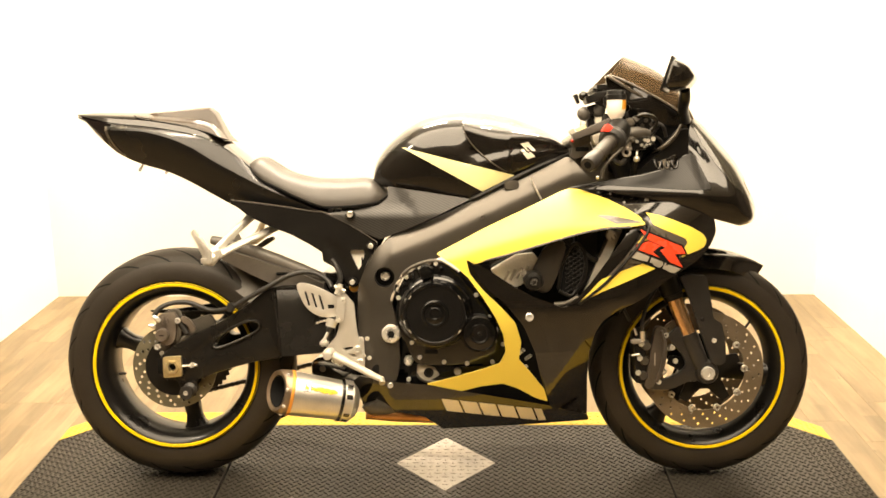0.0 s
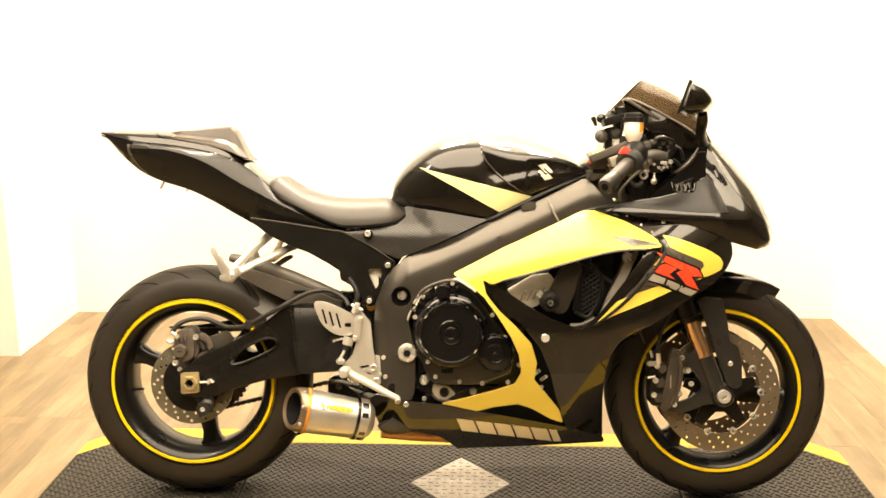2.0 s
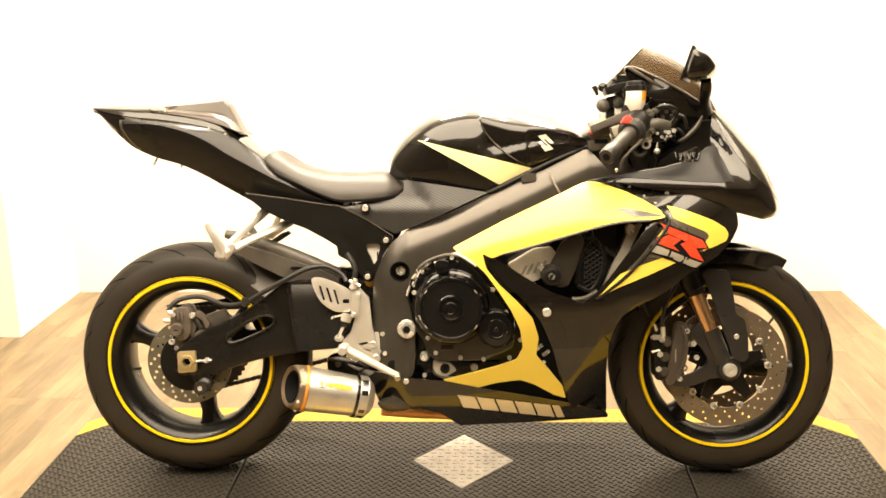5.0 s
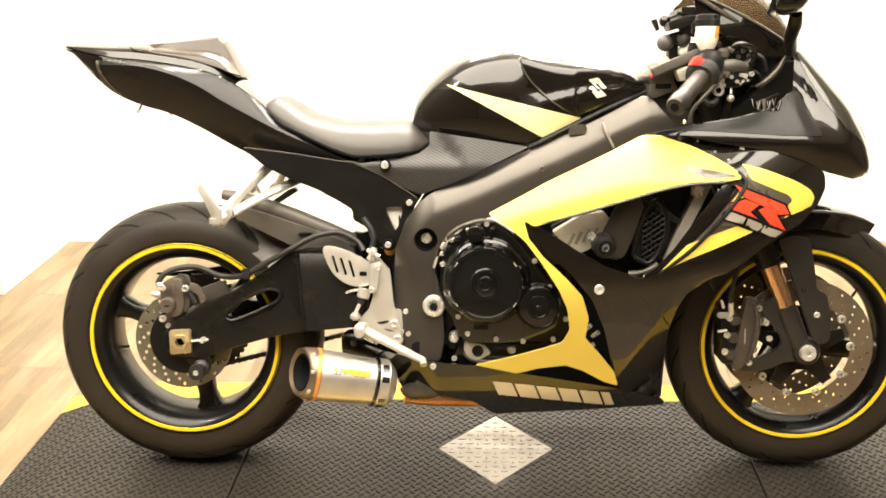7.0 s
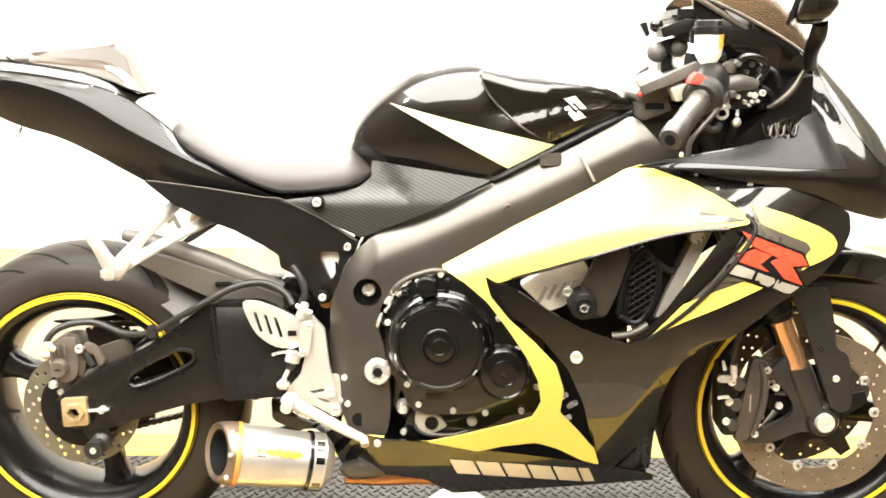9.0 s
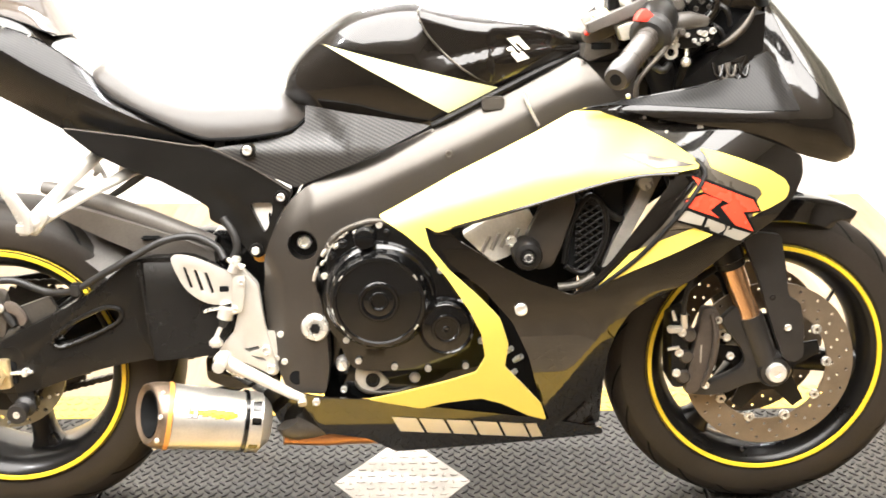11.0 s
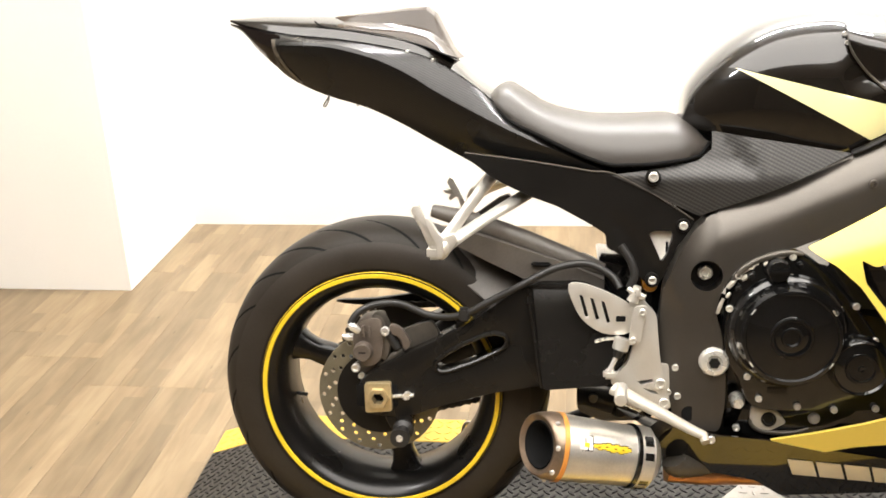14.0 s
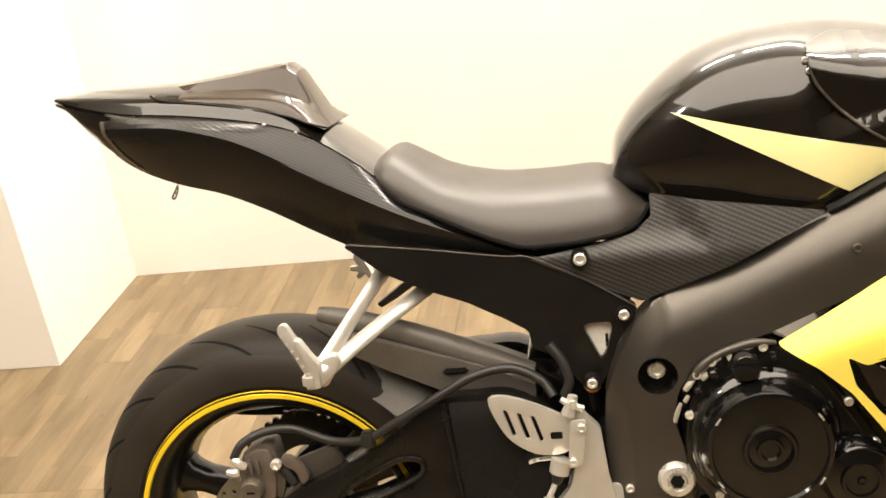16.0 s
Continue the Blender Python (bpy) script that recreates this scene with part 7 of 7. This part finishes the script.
# mirror
mir_out = rounded([(0.578, 1.087), (0.608, 1.071), (0.623, 1.042), (0.605, 1.015), (0.58, 1.01), (0.562, 1.014), (0.566, 1.042), (0.575, 1.074)], 0.01, 3)
rings = []
for y, k in ((-0.364, 0.55), (-0.358, 0.82), (-0.335, 0.97), (-0.30, 1.0), (-0.265, 0.97), (-0.24, 0.85), (-0.23, 0.6)):
    rings.append([(0.578 + (q[0] - 0.588) * k * 1.2 + 0.35 * (y + 0.3), y, 1.045 + (q[1] - 1.045) * k) for q in mir_out])
mir = part("mirror", loft(rings), GLOSS, bike, "gloss black mirror housing", 50)
part("mirror_rim", plate(rounded([(0.564, 1.09), (0.536, 1.01), (0.543, 1.012), (0.571, 1.086)], 0.002), -0.35, -0.245, 0.0015), SATIN, mir).data.transform(Matrix(((1, 0.35, 0, 0.105), (0, 1, 0, 0), (0, 0, 1, 0), (0, 0, 0, 1))))
part("mirror_glass", loft([[(0.5625 + 0.35 * (y + 0.3), y, 1.083), (0.5375 + 0.35 * (y + 0.3), y, 1.016), (0.5365 + 0.35 * (y + 0.3), y, 1.0165), (0.5615 + 0.35 * (y + 0.3), y, 1.0835)] for y in (-0.343, -0.252)]), MIRROR_GLASS, mir)
part("mirror_stem", tube([(0.592, -0.285, 1.016), (0.597, -0.262, 0.996), (0.605, -0.21, 0.972), (0.63, -0.13, 0.95)], [0.012, 0.014, 0.013, 0.012], 14), SATIN, mir)

# -- cockpit --


def ball(name, place, r, mat, parent, squash=1.0):
    prof = [(r * math.sin(a), -r * squash * math.cos(a)) for a in np.linspace(0, math.pi, 9)]
    ob = part(name, lathe(prof, seg=18), mat, parent)
    ob.location = place
    return ob


bars = part("clip_on", tube([(0.467, -0.10, 0.955), (0.448, -0.175, 0.92), (0.40, -0.262, 0.874), (0.36, -0.325, 0.842)], 0.0115, 12), SATIN, bike, "black clip-on handlebar")
part("grip", tube([(0.432, -0.208, 0.899), (0.402, -0.26, 0.8755), (0.376, -0.302, 0.8535)], [0.017, 0.0178, 0.0172], 20, 5), WORN_RUBBER, bars, "worn rubber throttle grip")
gax = Vector((-0.056, -0.094, -0.0455)).normalized()
for k in range(9):
    c = Vector((0.425, -0.22, 0.8935)) + gax * (0.0105 * k)
    part("grip_rib", tube([tuple(c - gax * 0.002), tuple(c), tuple(c + gax * 0.002)], [0.0172, 0.0188, 0.0172], 20, 1), WORN_RUBBER, bars)
part("grip_flange", tube([(0.44, -0.192, 0.909), (0.435, -0.203, 0.901), (0.431, -0.21, 0.897), (0.427, -0.217, 0.894)], [0.03, 0.0345, 0.0345, 0.026], 24, 1), RUBBER, bars)
part("throttle_housing", tube([(0.46, -0.145, 0.938), (0.452, -0.168, 0.924), (0.44, -0.192, 0.908)], [0.022, 0.033, 0.031], 20, 2), SATIN, bars, "black throttle housing")
part("kill_switch", plate(rounded([(0.405, 0.92), (0.412, 0.934), (0.42, 0.94), (0.434, 0.928), (0.43, 0.918)], 0.004), -0.225, -0.19, 0.004), RED_SWITCH, bars, "orange-red engine stop switch")
part("bar_end", tube([(0.376, -0.302, 0.8535), (0.374, -0.3055, 0.852), (0.361, -0.327, 0.8415), (0.357, -0.333, 0.8385)], [0.0165, 0.0205, 0.0205, 0.017], 24, 1), FORK_BLACK, bars, "worn black bar-end weight")
part("bar_end_hole", tube([(0.3573, -0.3326, 0.8387), (0.3565, -0.334, 0.8381)], 0.0088, 16, 1), GAP, bars)
part("brake_lever", tube([(0.48, -0.175, 0.905), (0.45, -0.225, 0.875), (0.42, -0.255, 0.85), (0.403, -0.262, 0.828), (0.401, -0.262, 0.806)], [0.006, 0.0045, 0.004, 0.0038, 0.0045], 10), DARK_CAST, bars, "slim front brake lever")
ball("lever_tip", (0.39, -0.26, 0.808), 0.0045, CHROME, bars)
# brake fluid pot
rings = []
for z, r, x in ((0.926, 0.005, 0.447), (0.936, 0.007, 0.447), (0.95, 0.0125, 0.448), (0.964, 0.021, 0.4475), (0.978, 0.0242, 0.447), (1.0, 0.0252, 0.4465), (1.002, 0.024, 0.4465)):
    rings.append([(x + r * math.cos(2 * math.pi * k / 24), -0.165 + r * math.sin(2 * math.pi * k / 24), z) for k in range(24)])
pot = part("brake_fluid_pot", loft(rings), FLUID, bike, "white brake fluid reservoir")
rings = [[(0.4465 + r * math.cos(2 * math.pi * k / 24), -0.165 + r * math.sin(2 * math.pi * k / 24), z) for k in range(24)] for z, r in ((0.9995, 0.0262), (1.0, 0.0268), (1.012, 0.0268), (1.013, 0.0235), (1.022, 0.0225), (1.0235, 0.019))]
part("pot_cap", loft(rings), SATIN, pot, "black screw cap")
part("cap_lug", box(0.416, 0.424, -0.172, -0.158, 0.985, 1.008, 0.002), SATIN, pot)
rings = [[(0.4467 + r * math.cos(a), -0.165 + r * math.sin(a), z) for a in np.linspace(-1.05, 0.6, 9)] for z, r in ((0.975, 0.0243), (0.985, 0.0251), (0.999, 0.0256))]
part("fluid_window", loft(rings, closed=False), AMBER, pot, "amber fluid")
part("pot_stay", tube([(0.448, -0.165, 0.93), (0.455, -0.16, 0.915), (0.47, -0.15, 0.905)], 0.0055, 8), STEEL, bike)
# master cylinder and lever fittings
mc = part("front_master_cylinder", tube([(0.455, -0.165, 0.912), (0.478, -0.168, 0.915), (0.503, -0.166, 0.919), (0.532, -0.16, 0.916)], [0.012, 0.0155, 0.0145, 0.009], 16, 3), GREY_PLASTIC, bike, "grey front brake master cylinder")
for x, y, z, r, h, m_ in ((0.471, -0.15, 0.961, 0.0105, 0.02, SATIN), (0.481, -0.158, 0.943, 0.013, 0.016, DARK_CAST), (0.497, -0.15, 0.951, 0.0085, 0.022, GREY_PLASTIC), (0.486, -0.175, 0.901, 0.0085, 0.016, DARK_CAST)):
    part("fitting", lathe([(0.0, -h), (r * 0.55, -h), (r * 0.62, -h * 0.6), (r, -h * 0.55), (r, h * 0.4), (r * 0.8, h)], seg=6 if r < 0.011 else 16), m_, mc).location = (x, y, z)
part("switch_bracket", tube([(0.492, -0.155, 0.946), (0.508, -0.16, 0.962), (0.53, -0.16, 0.961), (0.548, -0.155, 0.951), (0.546, -0.152, 0.936), (0.534, -0.15, 0.921), (0.522, -0.15, 0.913)], [0.004, 0.006, 0.0065, 0.006, 0.0065, 0.006, 0.004], 10), GLOSS, mc, "gloss black bracket")
part("bracket_web", plate(rounded([(0.50, 0.944), (0.512, 0.957), (0.54, 0.952), (0.538, 0.935), (0.524, 0.921), (0.506, 0.93)], 0.004), -0.15, -0.142, 0.002), SATIN, mc)
for x, z, r in ((0.503, 0.953, 0.0048), (0.524, 0.949, 0.0052), (0.536, 0.94, 0.004), (0.515, 0.937, 0.0045)):
    bolt(mc, x, -0.153, z, r, 0.006, DARK_CAST)
part("lever_perch", plate(rounded([(0.474, 0.903), (0.50, 0.909), (0.543, 0.908), (0.546, 0.893), (0.52, 0.876), (0.49, 0.874), (0.473, 0.886)], 0.005), -0.168, -0.14, 0.004), SATIN, mc)
for x, z, r in ((0.483, 0.898, 0.0062), (0.527, 0.898, 0.0055), (0.54, 0.902, 0.0058), (0.511, 0.887, 0.0042), (0.499, 0.896, 0.0045), (0.519, 0.9, 0.0044), (0.523, 0.888, 0.0036), (0.532, 0.889, 0.0034), (0.518, 0.882, 0.003), (0.479, 0.889, 0.0062), (0.483, 0.88, 0.0048)):
    bolt(mc, x, -0.168, z, r, 0.007, CHROME)
part("banjo_ring", lathe([(0.006, -0.006), (0.0115, -0.006), (0.0125, 0.0), (0.0115, 0.006), (0.006, 0.006)], seg=20, closed=True), CHROME, mc).location = (0.473, -0.17, 0.869)
part("banjo_neck", tube([(0.476, -0.165, 0.89), (0.475, -0.17, 0.878)], 0.0055, 10, 1), STEEL, mc)
part("ball_rod", tube([(0.502, -0.16, 0.876), (0.501, -0.163, 0.862)], 0.0032, 8, 1), STEEL, mc)
ball("rod_ball", (0.50, -0.164, 0.853), 0.0085, STEEL, mc)
part("rod_stay", tube([(0.499, -0.16, 0.848), (0.497, -0.15, 0.832), (0.494, -0.14, 0.815)], 0.007, 10), SATIN, mc)
part("hose_end", tube([(0.44, -0.17, 0.868), (0.446, -0.185, 0.848), (0.458, -0.19, 0.842), (0.468, -0.18, 0.85)], 0.0065, 10), RUBBER, mc)
# yokes and switch gear between the bars
clamp = part("top_yoke", plate(smooth_line([(0.335, 0.90), (0.37, 0.925), (0.42, 0.945), (0.465, 0.957), (0.478, 0.945), (0.46, 0.925), (0.40, 0.9), (0.35, 0.882)], 3, True), -0.12, 0.12, 0.004), DARK_CAST, bike, "dark grey cast top yoke")
part("yoke_strap", plate(rounded([(0.338, 0.916), (0.343, 0.9), (0.421, 0.93), (0.44, 0.945), (0.433, 0.956)], 0.003), -0.162, -0.13, 0.002), GREY_PLASTIC, clamp, "grey plastic switch strap")
part("yoke_label", plate([(0.35, 0.929), (0.372, 0.94), (0.38, 0.933), (0.357, 0.923)], -0.132, -0.115, 0.001), TANK_STRIPE, clamp, "pale yellow label")
part("yoke_pad", plate(rounded([(0.334, 0.925), (0.346, 0.932), (0.352, 0.92), (0.34, 0.913)], 0.002), -0.125, -0.10, 0.001), CAST, clamp)
part("switch_box", plate(rounded([(0.386, 0.911), (0.413, 0.92), (0.417, 0.893), (0.395, 0.888)], 0.004), -0.172, -0.13, 0.003), CAST, clamp)
part("lower_yoke", plate(rounded([(0.338, 0.86), (0.345, 0.89), (0.388, 0.9), (0.40, 0.871), (0.35, 0.852)], 0.005), -0.118, 0.118, 0.004), DARK_CAST, bike, "grey cast lower yoke")
part("yoke_slot", box(0.352, 0.385, -0.121, -0.117, 0.873, 0.884, 0.001), GAP, clamp)
ball("red_button", (0.343, -0.128, 0.9), 0.0045, RED_SWITCH, clamp)
part("white_collar", lathe([(0.0, -0.014), (0.011, -0.014), (0.0135, -0.008), (0.0135, 0.012), (0.0, 0.012)], seg=18), FLUID, clamp).location = (0.421, -0.05, 0.953)
part("yoke_nut", lathe([(0.0, -0.02), (0.02, -0.02), (0.024, -0.014), (0.024, 0.01)], seg=6), STEEL, clamp).matrix_basis = Matrix.Translation((0.40, 0, 0.94)) @ Matrix.Rotation(radians(-80), 4, "X")
ball("damper_knob", (0.38, -0.06, 0.971), 0.0185, GREY_PLASTIC, clamp)
ball("damper_knob", (0.417, -0.06, 0.98), 0.0185, GREY_PLASTIC, clamp)
part("knob_bridge", plate(rounded([(0.385, 0.99), (0.412, 0.997), (0.414, 0.972), (0.388, 0.965)], 0.004), -0.072, -0.04, 0.003), SATIN, clamp)
part("knob_post", tube([(0.398, -0.05, 0.975), (0.40, -0.05, 0.935)], 0.011, 12, 1), SATIN, clamp)
part("switch_gear", plate(rounded([(0.378, 1.012), (0.384, 0.995), (0.432, 1.008), (0.443, 1.026), (0.413, 1.025)], 0.004), -0.1, -0.03, 0.003), SATIN, bike, "black switch gear")
part("switch_stem", tube([(0.413, -0.06, 1.022), (0.432, -0.07, 1.03), (0.452, -0.08, 1.037)], 0.004, 8), DARK_CAST, bike)
ball("dash_corner", (0.379, -0.05, 1.018), 0.013, GLOSS, bike)
part("dash_top", box(0.40, 0.50, -0.09, 0.09, 1.02, 1.045, 0.01), SATIN, bike)
for y in (-0.06, 0.06):
    part("instrument_pod", lathe([(0.0, -0.02), (0.03, -0.02), (0.036, -0.012), (0.036, 0.02), (0.0, 0.026)], seg=24), SATIN, bike).matrix_basis = Matrix.Translation((0.455 + y * 0.2, y, 1.02)) @ Matrix.Rotation(radians(-65), 4, "X")
part("clutch_lever", tube([(0.44, 0.16, 0.96), (0.41, 0.26, 0.93), (0.385, 0.31, 0.90)], [0.006, 0.006, 0.008], 8), SATIN, bike)
part("clutch_lever_tip", plate(rounded([(0.355, 1.022), (0.367, 1.026), (0.374, 1.002), (0.368, 0.998)], 0.002), -0.02, 0.0, 0.001), SATIN, bike)
part("clip_on_clamp", tube([(0.45, -0.10, 0.915), (0.457, -0.10, 0.965)], [0.034, 0.034], 20, 1), SATIN, bike)
# added dark plate, keeps the wall from showing between the controls
part("cockpit_backing", plate(rounded([(0.43, 0.83), (0.455, 0.93), (0.50, 0.985), (0.58, 0.98), (0.635, 0.94), (0.645, 0.87), (0.57, 0.815), (0.48, 0.80)], 0.01), -0.07, -0.05, 0.002), SATIN, bike)
# wiring below the dash
rng_c = random.Random(3)
for i in range(14):
    x, z, y = rng_c.uniform(0.49, 0.575), rng_c.uniform(0.865, 0.93), rng_c.uniform(-0.125, -0.075)
    d = (rng_c.uniform(-0.03, 0.03), rng_c.uniform(-0.015, 0.015), rng_c.uniform(-0.03, 0.03))
    part("cable", tube([(x - d[0], y - d[1], z - d[2]), (x + 0.008, y - 0.012, z + 0.006), (x + d[0], y + d[1], z + d[2])], 0.0045, 8), GLOSS if i % 3 == 0 else RUBBER, bike)
for k in range(5):
    x0, d = 0.546 + 0.0105 * k, 0.004 * (k % 2)
    part("wire_curl", tube([(x0, -0.158, 0.85 - d), (x0 + 0.004, -0.164, 0.832 - d), (x0 + 0.012, -0.164, 0.83 - d), (x0 + 0.017, -0.158, 0.847 + d)], 0.0026, 8), DARK_CAST if k in (1, 2) else GLOSS, bike)
part("wire_plug", plate(rounded([(0.572, 0.852), (0.60, 0.864), (0.606, 0.852), (0.585, 0.836)], 0.003), -0.16, -0.145, 0.002), GLOSS, bike)

# ---- floor planks ----
PW = 0.118
rng = random.Random(5)
plank_mesh = {}


def plank(x, y0, y1):
    key = round(y1 - y0, 2)
    if key not in plank_mesh:
        bm = box(-PW / 2 + 0.0002, PW / 2 - 0.0002, -key / 2 + 0.0002, key / 2 - 0.0002, -0.012, 0.0, 0.0004, 1)
        me = finish(bm)
        me.materials.append(WOOD)
        plank_mesh[key] = me
    ob = new("plank", plank_mesh[key])
    ob.parent = floor
    ob.location = (x, (y0 + y1) / 2, FLOOR)


LENGTHS = (0.6, 0.75, 0.9)
x = FARL + PW / 2
while x < FARR - 0.01:
    end = BACK if x > LEFT else JOG
    y = end
    first = True
    stop = -0.9 if x > -2.6 else 0.1
    while y > stop:
        ln = rng.choice((0.3, 0.45, 0.6, 0.75)) if first else rng.choice(LENGTHS)
        plank(x, y - ln, y)
        y -= ln
        first = False
    while y > NEAR:
        ln = min(3.0, max(0.4, round(y - NEAR, 1)))
        plank(x, y - ln, y)
        y -= ln
    x += PW
